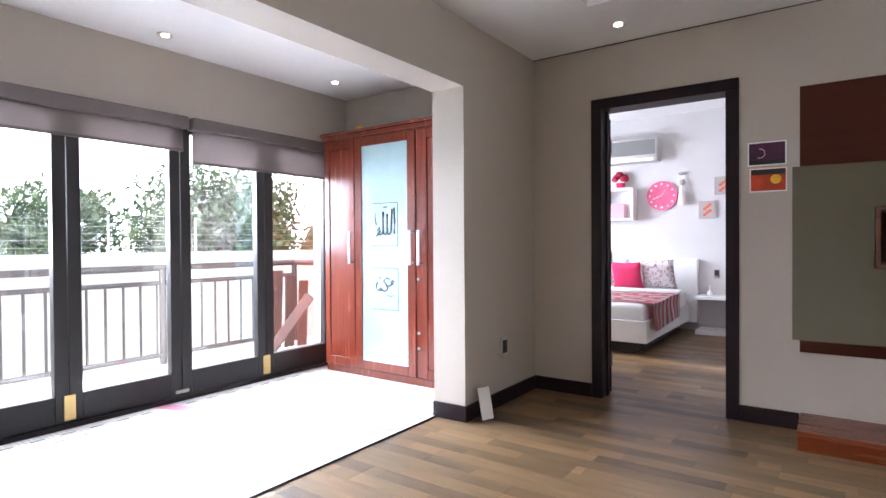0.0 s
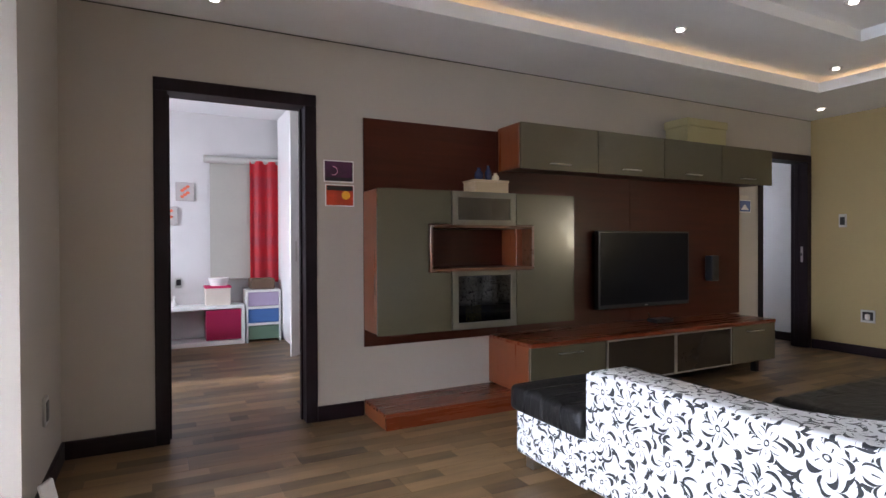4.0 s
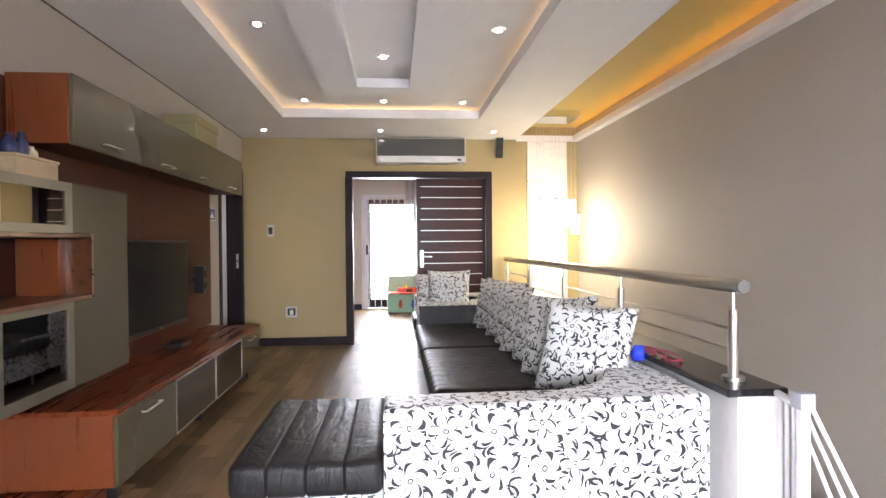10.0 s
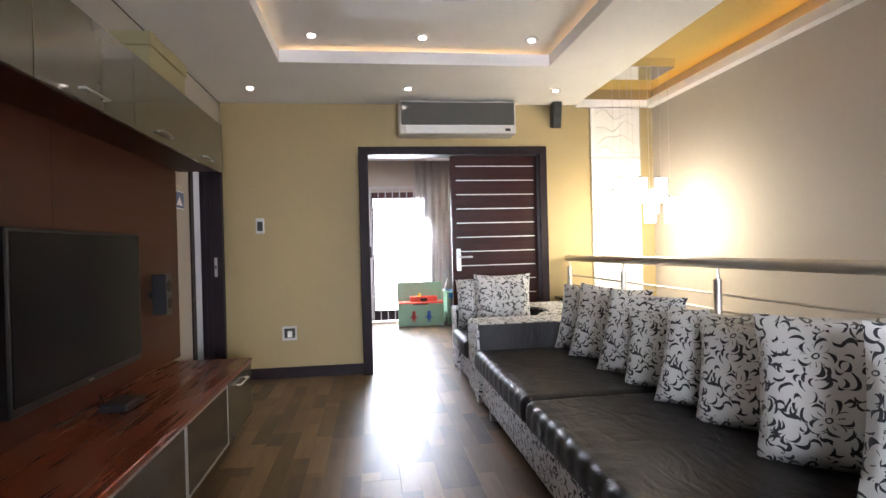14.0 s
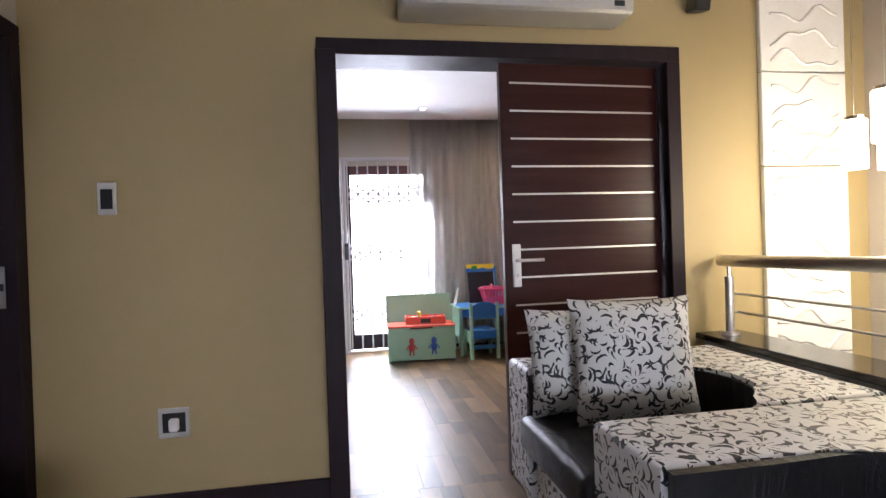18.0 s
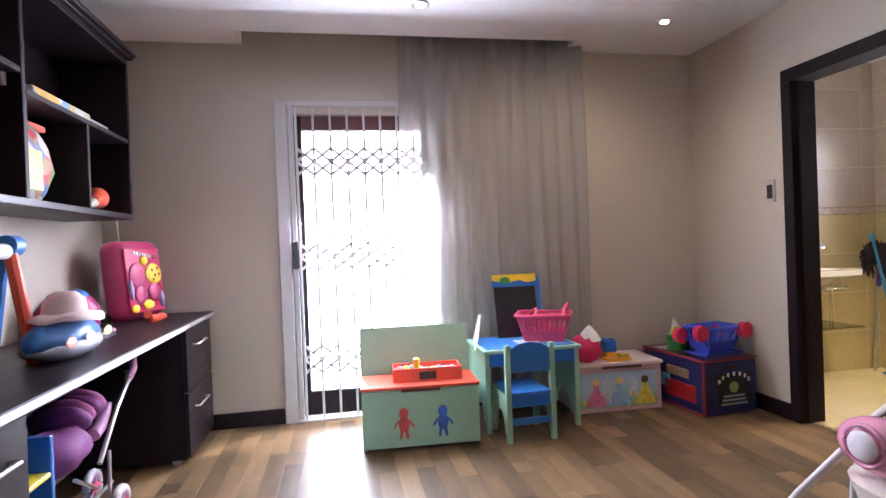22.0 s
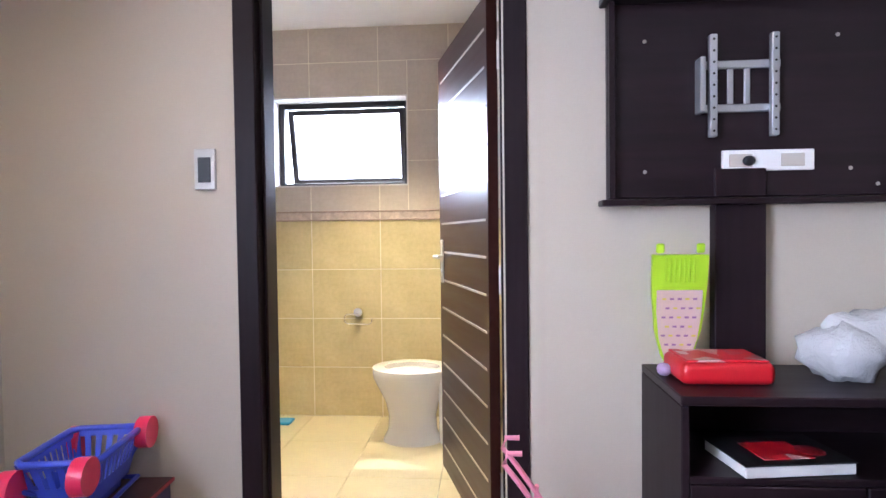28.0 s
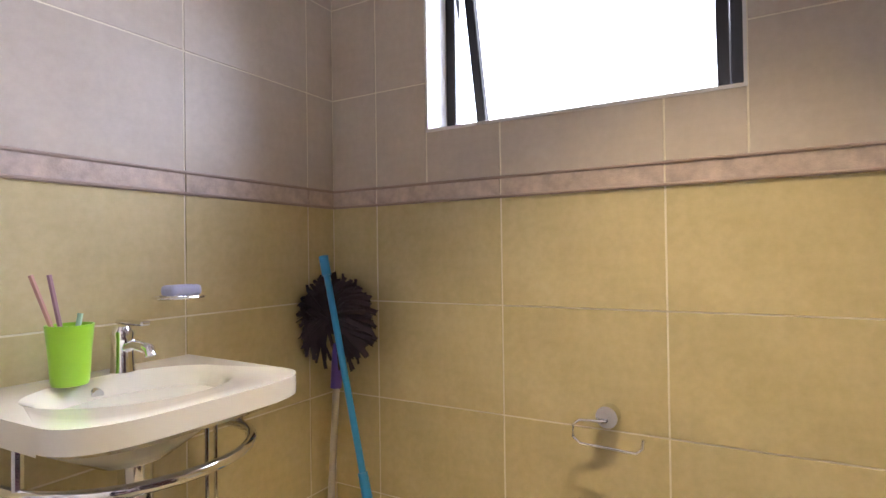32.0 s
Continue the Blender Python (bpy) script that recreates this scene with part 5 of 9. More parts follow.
for y0, y1, hem in ((0.02, 2.25, 1.79), (2.28, 3.66, 1.71)):
    t = thing("roller_blind", "half-lowered brown-grey roller blind in a cassette", "roller blind", group="roller blinds of the sunroom")
    block("cassette", (-3.56, y0, 1.95, -3.47, y1, 2.04), CASS, t, bevel=0.01, seg=2)
    block("cloth", (-3.525, y0 + 0.02, hem + 0.015, -3.522, y1 - 0.02, 1.96), bfab, t, bevel=0)
    block("hem_bar", (-3.53, y0 + 0.02, hem, -3.517, y1 - 0.02, hem + 0.02), CASS, t)

# pale woven mat with dark dashes and a pink band
mat_, nt, b = material("pale_woven_mat")
v = coords(nt)
br = node(nt, "ShaderNodeTexBrick", Scale=9.0)
br.inputs["Color1"].default_value = (0.82, 0.8, 0.77, 1)
br.inputs["Color2"].default_value = (0.76, 0.74, 0.71, 1)
br.inputs["Mortar"].default_value = (0.55, 0.53, 0.5, 1)
br.inputs["Mortar Size"].default_value = 0.025
nt.links.new(v, br.inputs["Vector"])
nt.links.new(br.outputs["Color"], b.inputs["Base Color"])
b.inputs["Roughness"].default_value = 0.7
bump(nt, b, noise_out(nt, v, 260.0), 0.4, 0.002)
mat_ob = thing("floor_mat", "pale woven floor mat with dark dashes and a pink band", "mat")
block("weave", (-3.5, SOUTH + 0.02, 0.0, -1.81, 3.4, 0.008), mat_, mat_ob, bevel=0.002)
DASH = plain("dark_dash", (0.25, 0.23, 0.24), 0.8)
bm = B()
for i in range(15):
    for j in range(22):
        x, y = -3.42 + 0.112 * i, 0.0 + 0.155 * j + (0.07 if i % 2 else 0)
        if y < 3.33:
            box(bm, x, y, 0.0075, x + 0.012, y + 0.075, 0.0095)
tagged(part("dash", bm, DASH, mat_ob), kind="stuff")
part("band", prism(B(), [(-3.5, 1.98, 0.0078), (-1.82, 2.56, 0.0078), (-1.82, 2.66, 0.0078), (-3.5, 2.08, 0.0078)], (0, 0, 0.0022)), plain("pink_band", (0.78, 0.3, 0.4), 0.7), mat_ob, "pink band across the mat")
solid("floor_sunroom", plain("sunroom_tile", (0.6, 0.57, 0.54), 0.45), [(SUNW - 0.2, SOUTH, -0.016, -1.83, NORTH, 0.0)], "pale tiled sunroom floor beneath the mat", "floor")
solid("threshold_sunroom", WENGE_H, [(-1.845, SOUTH, 0.0, -1.8, 2.93, 0.007)], "dark timber threshold strip at the edge of the mat", "threshold")
sp = thing("ceiling_speaker", "flat round white ceiling loudspeaker", "speaker")
part("grille", lathe(B(), (-2.45, 3.08, CH - 0.006), [(0.105, 0.006), (0.107, 0.002), (0.1, 0), (0.02, 0.001)], 28), plain("grille_white", (0.55, 0.54, 0.53), 0.6, grain=500, relief=0.6), sp, smooth=40)

# ---- small things on the lounge walls ----
PLATE = plain("grey_plate", (0.5, 0.49, 0.47), 0.35, 0.3)


def wall_plate(name, label, category, m, w, h, dark):
    """A flush electrical plate; it stands in its own xz plane and faces -y."""
    t = thing(name, label, category, m)
    block("plate", (-w / 2, -0.012, -h / 2, w / 2, 0, h / 2), PLATE, t, bevel=0.003)
    for x0, z0, x1, z1 in dark:
        block("rocker" if "switch" in name else "outlet", (x0, -0.016, z0, x1, -0.0119, z1), BLACK, t, bevel=0.001)
    return t


to_e = lambda y, z: pose(EAST, y, z, 0, 0, -90)
wall_plate("light_switch", "grey wall switch with a dark rocker on khaki wall", "light switch", to_e(3.612, 1.395), 0.075, 0.14, [(-0.024, -0.045, 0.024, 0.04)])
wall_plate("wall_socket", "grey double wall socket with a white plug", "socket", to_e(3.376, 0.408), 0.13, 0.13, [(-0.045, -0.04, 0.05, 0.045)])
block("plug", (EAST - 0.04, 3.351, 0.376, EAST - 0.012, 3.391, 0.431), WHITE, bpy.data.objects["wall_socket"], bevel=0.006)
bpy.data.objects["plug"].matrix_parent_inverse = bpy.data.objects["wall_socket"].matrix_basis.inverted()
wall_plate("wall_socket", "grey wall socket on the pier", "socket", pose(WEST, 3.44, 0.4, 0, 0, 90), 0.085, 0.13, [(-0.028, -0.045, 0.03, 0.045)])
card = tagged(block("leaning_board", (-0.045, -0.008, 0, 0.045, 0.008, 0.2), WHITE, bevel=0.004, at=pose(-1.49, 3.06, 0.005, -14, 0, 70)), "small white board leaning on the skirting", "board")


def picture(name, label, x0, x1, z0, z1, y, base, marks):
    t = thing(name, label, "picture")
    block("card", (x0, y - 0.004, z0, x1, y, z1), WHITE, t, bevel=0.0005)
    block("print", (x0 + 0.007, y - 0.0055, z0 + 0.007, x1 - 0.007, y - 0.004, z1 - 0.007), base, t, bevel=0)
    for shape, mat in marks:
        part("motif", shape, mat, t)
    return t


NIGHT, RED_SKY = plain("violet_print", (0.06, 0.012, 0.045), 0.4, vary=0.5, blotch=12), plain("orange_print", (0.5, 0.05, 0.015), 0.4, vary=0.3, blotch=9)
SUN_Y, PALE_PINK = plain("yellow_print", (0.8, 0.45, 0.03), 0.5), plain("pink_print", (0.65, 0.3, 0.42), 0.5)
yy = NORTH - 0.0006
moon = tube(B(), arc((-0.075, yy - 0.0056, 1.655), 0.028, -110, 100, 10), 0.003, 5)
picture("picture", "small print of a crescent moon in a violet sky", -0.14, 0.065, 1.58, 1.725, yy, NIGHT, [(moon, PALE_PINK), (box(B(), -0.13, yy - 0.0062, 1.588, 0.055, yy - 0.0052, 1.612), BLACK)])
disc = rod(B(), (0.01, yy - 0.0054, 1.495), (0.01, yy - 0.0064, 1.495), 0.029, 20)
picture("picture", "small print of a yellow sun over a red horizon", -0.13, 0.068, 1.42, 1.565, yy, RED_SKY, [(disc, SUN_Y), (box(B(), -0.12, yy - 0.0062, 1.525, 0.058, yy - 0.0052, 1.556), BLACK)])
peak = prism(B(), [(4.13, yy - 0.0054, 1.5), (4.25, yy - 0.0054, 1.5), (4.19, yy - 0.0054, 1.56)], (0, -0.001, 0))
picture("picture", "small blue print of a mountain", 4.105, 4.285, 1.475, 1.6, yy, plain("blue_print", (0.05, 0.09, 0.25), 0.4), [(peak, WHITE)])
tagged(block("notice", (4.12, NORTH - 0.004, 1.61, 4.25, NORTH - 0.0005, 1.645), plain("beige_card", (0.5, 0.45, 0.36), 0.6), bevel=0.0005), "small beige card above the picture", "card")


def loudspeaker(m, w, d, h, label):
    t = thing("loudspeaker", label, "speaker", m)
    block("cabinet", (-w / 2, -d, -h / 2, w / 2, -0.03, h / 2), BLACK, t, bevel=0.006)
    block("bracket", (-0.015, -0.03, -0.02, 0.015, 0, 0.02), BLACK, t)
    for z in (-h * 0.22, h * 0.2):
        part("cone", rod(B(), (0, -d + 0.001, z), (0, -d - 0.004, z), w * 0.33, 16), plain("dark_cone", (0.03, 0.03, 0.03), 0.7), t)
    return t


loudspeaker(pose(EAST, 0.82, 2.42, 12, 0, -90), 0.085, 0.12, 0.25, "small black satellite loudspeaker tilted down on the wall")
loudspeaker(pose(3.58, NORTH - 0.02, 0.925, 0, 0, 0), 0.1, 0.11, 0.24, "small black loudspeaker on the brown panel")

# on the media unit
bx = thing("keepsake_box", "plain pale wooden box on the wall cabinet", "box")
PLY = wood("pale_plywood", (0.36, 0.26, 0.15), (0.55, 0.42, 0.27), 0, 0.5)
block("body", (0.84, 3.64, 1.52, 1.12, 3.8, 1.6), PLY, bx)
block("lid", (0.835, 3.635, 1.6, 1.125, 3.805, 1.615), PLY, bx)
NAVY = plain("navy_glaze", (0.02, 0.025, 0.07), 0.25)
for x, h, r, mat, nm in ((0.92, 0.09, 0.035, NAVY, "navy glazed pot on the keepsake box"), (1.0, 0.11, 0.028, NAVY, "navy glazed bottle on the keepsake box"), (1.06, 0.06, 0.028, plain("cream_glaze", (0.7, 0.62, 0.45), 0.3), "cream pot on the keepsake box")):
    tagged(part("ornament", lathe(B(), (x, 3.72, 1.615), [(r * 0.7, 0), (r, h * 0.3), (r * 0.9, h * 0.6), (r * 0.4, h * 0.85), (r * 0.5, h)], 16), mat, smooth=50), nm, "ornament")
bk = thing("storage_box", "khaki cardboard box on top of the upper cabinet", "box")
CARD = plain("khaki_card", (0.3, 0.26, 0.13), 0.6)
block("body", (3.03, 3.68, 2.035, 3.55, 3.92, 2.24), CARD, bk, bevel=0.004)
block("lid", (3.02, 3.67, 2.2, 3.56, 3.93, 2.27), CARD, bk, bevel=0.004)
GLASSM = glass("drinking_glass", (0.85, 0.87, 0.85), 0.0, 0.25)
for x, h, r in ((0.82, 0.07, 0.022), (0.9, 0.13, 0.03), (1.02, 0.06, 0.02)):
    tagged(part("glass_vase", lathe(B(), (x, 3.76, 1.318), [(r, 0), (r, h * 0.4), (r * 0.35, h * 0.6), (r * 0.45, h)], 16), GLASSM, smooth=50), "small clear glass vase behind the cabinet pane", "vase")
bm = box(B(), 0.672, DF + FR, 1.3, 1.168, Y0 - 0.02, 1.316)
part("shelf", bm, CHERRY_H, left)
tagged(block("card_box", (0.78, 3.64, 0.6, 0.89, 3.67, 0.74), plain("yellow_card", (0.8, 0.66, 0.05), 0.5), bevel=0.002), "bright yellow card pack in the glazed cabinet", "box")
for x in (0.96, 1.06):
    tagged(part("tumbler", lathe(B(), (x, 3.7, 0.6), [(0.03, 0), (0.034, 0.02), (0.036, 0.1), (0.034, 0.102)], 18), GLASSM, smooth=50), "clear glass tumbler in the glazed cabinet", "glass")
med = thing("media_player", "small black media player on the low unit", "media player")
block("body", (2.66, 3.68, 0.482, 2.86, 3.8, 0.515), BLACK, med, bevel=0.006)
part("aerial", rod(B(), (2.7, 3.79, 0.515), (2.68, 3.8, 0.56), 0.004, 6), BLACK, med)
cable = tagged(part("cable", tube(B(), [(2.76, 3.8, 0.5), (2.78, 3.86, 0.49), (2.7, 3.88, 0.488), (2.55, 3.86, 0.488), (2.5, 3.9, 0.49)], 0.004, 6), BLACK, smooth=60), "thin black cable on the low unit", "cable")

# on the parapet, and the child gate at the stair head
BLUE = plain("blue_vinyl", (0.02, 0.05, 0.62), 0.35)
db = thing("dumbbell", "small bright blue vinyl dumbbell on the sofa back", "dumbbell", pose(1.27, 0.925, 0.608 + 0.042, 0, 0, 75))
for s in (-1, 1):
    part("weight", lathe(B(), (0, 0, -0.03), [(0.03, 0), (0.042, 0.012), (0.042, 0.05), (0.03, 0.062)], 18), BLUE, db, smooth=50, at=pose(s * 0.06, 0, 0, 0, 90, 0))
part("grip", rod(B(), (-0.06, 0, 0), (0.06, 0, 0), 0.014, 12), BLUE, db, smooth=50)
rope = tagged(part("skipping_rope", tube(B(), [(0.98 + 0.12 * math.cos(a * 0.6) + 0.02 * a, 0.79 + 0.045 * math.sin(a * 0.6), 0.664 + 0.004 * (a % 3)) for a in range(16)], 0.006, 6), plain("maroon_cord", (0.3, 0.02, 0.06), 0.6), smooth=60), "maroon skipping rope lying on the sofa back", "skipping rope")
gate = thing("child_gate", "white metal child safety gate folded open at the stairs", "safety gate", pose(0.105, 0.0, 0))
GW = plain("white_gate_paint", (0.75, 0.76, 0.8), 0.4)
for k, (a, c) in enumerate([((0.385, 0.655, 0.64), (0.22, 0.69, 0.64)), ((0.385, 0.655, 0.06), (0.1, 0.67, 0.06))]):
    part("rail", rod(B(), a, c, 0.014, 10), GW, gate, smooth=50)
block("stile", (0.2, 0.66, 0.0, 0.235, 0.695, 0.68), GW, gate, bevel=0.004)
block("clamp", (0.19, 0.65, 0.63, 0.25, 0.705, 0.69), plain("grey_plastic", (0.35, 0.37, 0.42), 0.4), gate)
for k in range(3):
    part("bar", rod(B(), (0.36 - 0.05 * k, 0.66 + 0.01 * k, 0.06), (0.36 - 0.05 * k, 0.66 + 0.01 * k, 0.64), 0.008, 8), GW, gate)
for k in range(3):
    part("bar", rod(B(), (0.3 - 0.05 * k, 0.66, 0.64), (0.12 - 0.05 * k, 0.52 - 0.03 * k, 0.03), 0.008, 8), GW, gate)

# ---- garden ----
LEAF = plain("foliage", (0.1, 0.16, 0.075), 0.7, vary=0.5, blotch=1.5)
BARK = plain("bark", (0.12, 0.09, 0.07), 0.9, vary=0.3)
solid("garden_wall", plain("pale_garden_wall", (0.74, 0.72, 0.68), 0.8), [(-15.2, -20, -3.0, -15.0, 25, 0.9)], "pale garden boundary wall", "wall")
fence = thing("electric_fence", "thin wires on posts along the garden wall", "fence")
for i in range(14):
    part("post", rod(B(), (-15.1, -10 + 2.4 * i, 0.9), (-15.1, -10 + 2.4 * i, 1.9), 0.03, 6), WHITE, fence)
for k in range(5):
    part("wire", rod(B(), (-15.1, -12, 1.05 + 0.18 * k), (-15.1, 24, 1.05 + 0.18 * k), 0.008, 5), STEEL, fence)


def tree(x, y, h, r, seed):
    rnd = random.Random(seed)
    t = thing("tree", "leafy green garden tree beyond the wall", "tree", pose(x, y, -3.0), "garden trees")
    bm = rod(B(), (0, 0, 0), (0.1, 0.1, h * 0.55), 0.22, 10, 0.12)
    for k in range(6):
        a = rnd.uniform(0, 6.28)
        z = h * rnd.uniform(0.35, 0.55)
        rod(bm, (0.05, 0.05, z), (math.cos(a) * r * 0.6, math.sin(a) * r * 0.6, z + h * rnd.uniform(0.1, 0.3)), 0.09, 6, 0.03)
    part("trunk", bm, BARK, t, smooth=60)
    verts, faces = [], []
    for k in range(4200):
        u, v, w = rnd.gauss(0, 1), rnd.gauss(0, 1), rnd.gauss(0, 1)
        n = math.sqrt(u * u + v * v + w * w) + 1e-6
        d = r * rnd.uniform(0.45, 1.0) * (0.75 + 0.35 * noise.noise(Vector((u / n * 2 + seed, v / n * 2, w / n * 2))))
        c = Vector((u / n * d, v / n * d, h * 0.68 + w / n * d * 0.85))
        s = rnd.uniform(0.06, 0.17)
        p = Vector((rnd.gauss(0, 1), rnd.gauss(0, 1), rnd.gauss(0, 1))).normalized() * s
        q = Vector((rnd.gauss(0, 1), rnd.gauss(0, 1), rnd.gauss(0, 1))).normalized() * s
        i = len(verts)
        verts += [c - p, c + q * 0.6, c + p, c - q * 0.6]
        faces.append((i, i + 1, i + 2, i + 3))
    me = bpy.data.meshes.new("crown")
    me.from_pydata(verts, [], faces)
    me.materials.append(LEAF)
    crown = new("crown", me)
    crown.parent = t
    crown["kind"] = "stuff"


for k, (x, y, h, r) in enumerate([(-20, 7.5, 7.0, 2.4), (-19, 11.5, 7.8, 2.8), (-21, 15.5, 8.2, 3.0), (-18.5, 19, 7.2, 2.6), (-24, 3.0, 6.0, 2.2), (-22, 23, 8.0, 3.0), (-17, 9.4, 6.2, 1.6), (-18, 13.6, 5.8, 1.9), (-17.4, 16.6, 5.6, 1.8), (-18, 5.2, 5.4, 1.7), (-17.6, 21.4, 5.8, 1.9)]):
    tree(x, y, h, r, 11 + k)

# ---- bedroom seen through its doorway ----
bed = thing("bed", "white bed made up with a pink and grey striped quilt", "bed")
BX0, BX1, BY0 = -2.75, -1.2, 5.62
block("headboard", (BX0 - 0.05, BED_N - 0.09, 0.1, BX1 + 0.1, BED_N - 0.01, 0.9), WHITE, bed, bevel=0.012, seg=2)
block("side_rail", (BX1 - 0.03, BY0, 0.12, BX1, BED_N - 0.09, 0.34), WHITE, bed, bevel=0.006)
block("foot_rail", (BX0, BY0 - 0.03, 0.12, BX1, BY0, 0.34), WHITE, bed, bevel=0.006)
block("plinth", (BX0 + 0.1, BY0 + 0.12, 0, BX1 - 0.12, BED_N - 0.1, 0.12), BLACK, bed)
block("mattress", (BX0 + 0.02, BY0 + 0.01, 0.3, BX1 - 0.03, BED_N - 0.09, 0.5), WHITE, bed, bevel=0.05, seg=3, smooth=60)
PINK = plain("hot_pink_cloth", (0.65, 0.03, 0.12), 0.8, vary=0.15, relief=0.3)
quilt_m, nt, b = material("patchwork_quilt")
v = coords(nt)
ck = node(nt, "ShaderNodeTexBrick", Scale=1.6)
ck.inputs["Color1"].default_value = (0.74, 0.7, 0.68, 1)
ck.inputs["Color2"].default_value = (0.36, 0.34, 0.31, 1)
ck.inputs["Mortar"].default_value = (0.6, 0.12, 0.18, 1)
ck.inputs["Mortar Size"].default_value = 0.06
nt.links.new(v, ck.inputs["Vector"])
nt.links.new(ck.outputs["Color"], b.inputs["Base Color"])
b.inputs["Roughness"].default_value = 0.85
bump(nt, b, noise_out(nt, v, 14.0), 0.8, 0.01)
quilt = thing("quilt", "pink, white and grey patchwork quilt spread over the bed", "quilt")
n = 14
bm = B()
rows = []
for j in range(n + 1):
    y = BY0 + 0.1 + (BED_N - 0.75 - BY0 - 0.1) * j / n
    row = [bm.verts.new((BX0 - 0.02, y, 0.32))]
    for i in range(9):
        x = BX0 + 0.02 + (BX1 - BX0 + 0.02) * i / 8
        row.append(bm.verts.new((x, y, 0.52 + 0.02 * noise.noise(Vector((x * 3, y * 3, 0))))))
    row += [bm.verts.new((BX1 + 0.03, y, 0.44)), bm.verts.new((BX1 + 0.045 + 0.012 * math.sin(y * 9), y, 0.24 + 0.02 * math.sin(y * 5)))]
    rows.append(row)
for a, c in zip(rows, rows[1:]):
    for i in range(len(a) - 1):
        bm.faces.new((a[i], a[i + 1], c[i + 1], c[i]))
bmesh.ops.solidify(bm, geom=bm.faces[:], thickness=0.02)
part("cover", bm, quilt_m, quilt, smooth=60)
bm = box(B(), BX0 - 0.01, BY0 - 0.035, 0.2, BX1 - 0.62, BY0 + 0.3, 0.56, 0.03, 2)
tagged(part("throw", bm, PINK, smooth=60), "hot pink throw folded over the foot of the bed", "throw")
block("fold", (BX0 + 0.01, BED_N - 0.78, 0.51, BX1 + 0.03, BED_N - 0.6, 0.55), WHITE, quilt, bevel=0.015, seg=2, smooth=60)
STRIPE = floral("grey_print_pillow", (0.7, 0.66, 0.66), (0.25, 0.06, 0.1), 0.8, 2.0)
for x, mat, lab, y, s in ((-2.3, PINK, "pink cushion propped on the bed", BED_N - 0.32, 0.36), (-1.85, PINK, "hot pink cushion propped on the bed", BED_N - 0.4, 0.38), (-1.5, STRIPE, "grey and pink printed pillow on the bed", BED_N - 0.3, 0.42), (-2.05, STRIPE, "grey printed pillow on the bed", BED_N - 0.22, 0.42)):
    cushion(pose(x, y, 0.53, -28, 0, 180), s, lab, mat, "pillows on the bed")
unit = thing("wall_shelf_unit", "low white wall unit with open shelf beside the bed", "shelf unit")
block("top_shelf", (-1.08, BED_N - 0.36, 0.42, -0.2, BED_N - 0.01, 0.46), WHITE, unit)
block("bottom_shelf", (-1.08, BED_N - 0.36, 0.0, -0.2, BED_N - 0.01, 0.05), WHITE, unit)
block("end", (-0.235, BED_N - 0.36, 0.05, -0.2, BED_N - 0.01, 0.42), WHITE, unit)
block("drawer_front", (-0.62, BED_N - 0.35, 0.06, -0.24, BED_N - 0.05, 0.41), plain("raspberry_lacquer", (0.35, 0.012, 0.07), 0.4), unit, "raspberry red drawer box")
carton = thing("toy_carton", "cream carton with a red lid on the wall unit", "box")
block("body", (-0.62, BED_N - 0.3, 0.46, -0.35, BED_N - 0.08, 0.66), plain("cream_carton", (0.68, 0.6, 0.52), 0.6), carton)
block("lid", (-0.63, BED_N - 0.31, 0.66, -0.34, BED_N - 0.07, 0.685), PINK, carton)
tagged(part("plastic_tub", lathe(B(), (-0.47, BED_N - 0.19, 0.685), [(0.09, 0), (0.11, 0.06), (0.115, 0.09), (0.1, 0.092)], 18), WHITE, smooth=50), "white plastic tub on the carton", "tub")
tagged(part("night_lamp", lathe(B(), (-0.95, BED_N - 0.15, 0.46), [(0.035, 0), (0.03, 0.04), (0.012, 0.06), (0.012, 0.12)], 14), WHITE, smooth=50), "small white lamp base on the wall unit", "lamp")
wall_plate("light_switch", "white wall switch above the shelf unit", "light switch", pose(-0.9, BED_N, 0.72), 0.07, 0.12, [(-0.02, -0.03, 0.03, 0.04)])
rack = thing("storage_rack", "white rack of three coloured plastic drawers", "storage rack")
for k, c in enumerate([(0.15, 0.25, 0.18), (0.06, 0.16, 0.42), (0.42, 0.34, 0.5)]):
    z = 0.03 + 0.2 * k
    block("drawer", (-0.16, BED_N - 0.34, z, 0.2, BED_N - 0.04, z + 0.17), plain("drawer_plastic", c, 0.35), rack, ("green drawer", "blue drawer", "lilac drawer")[k], bevel=0.012, seg=2)
    block("rack_shelf", (-0.18, BED_N - 0.36, z + 0.17, 0.22, BED_N - 0.02, z + 0.195), WHITE, rack)
for x in (-0.18, 0.2):
    block("upright", (x, BED_N - 0.36, 0, x + 0.02, BED_N - 0.02, 0.62), WHITE, rack)
tagged(block("toy_basket", (-0.12, BED_N - 0.32, 0.63, 0.16, BED_N - 0.06, 0.76), plain("brown_wicker", (0.12, 0.07, 0.045), 0.8, grain=120, relief=0.6), bevel=0.02, seg=2), "brown basket of toys on the rack", "basket")
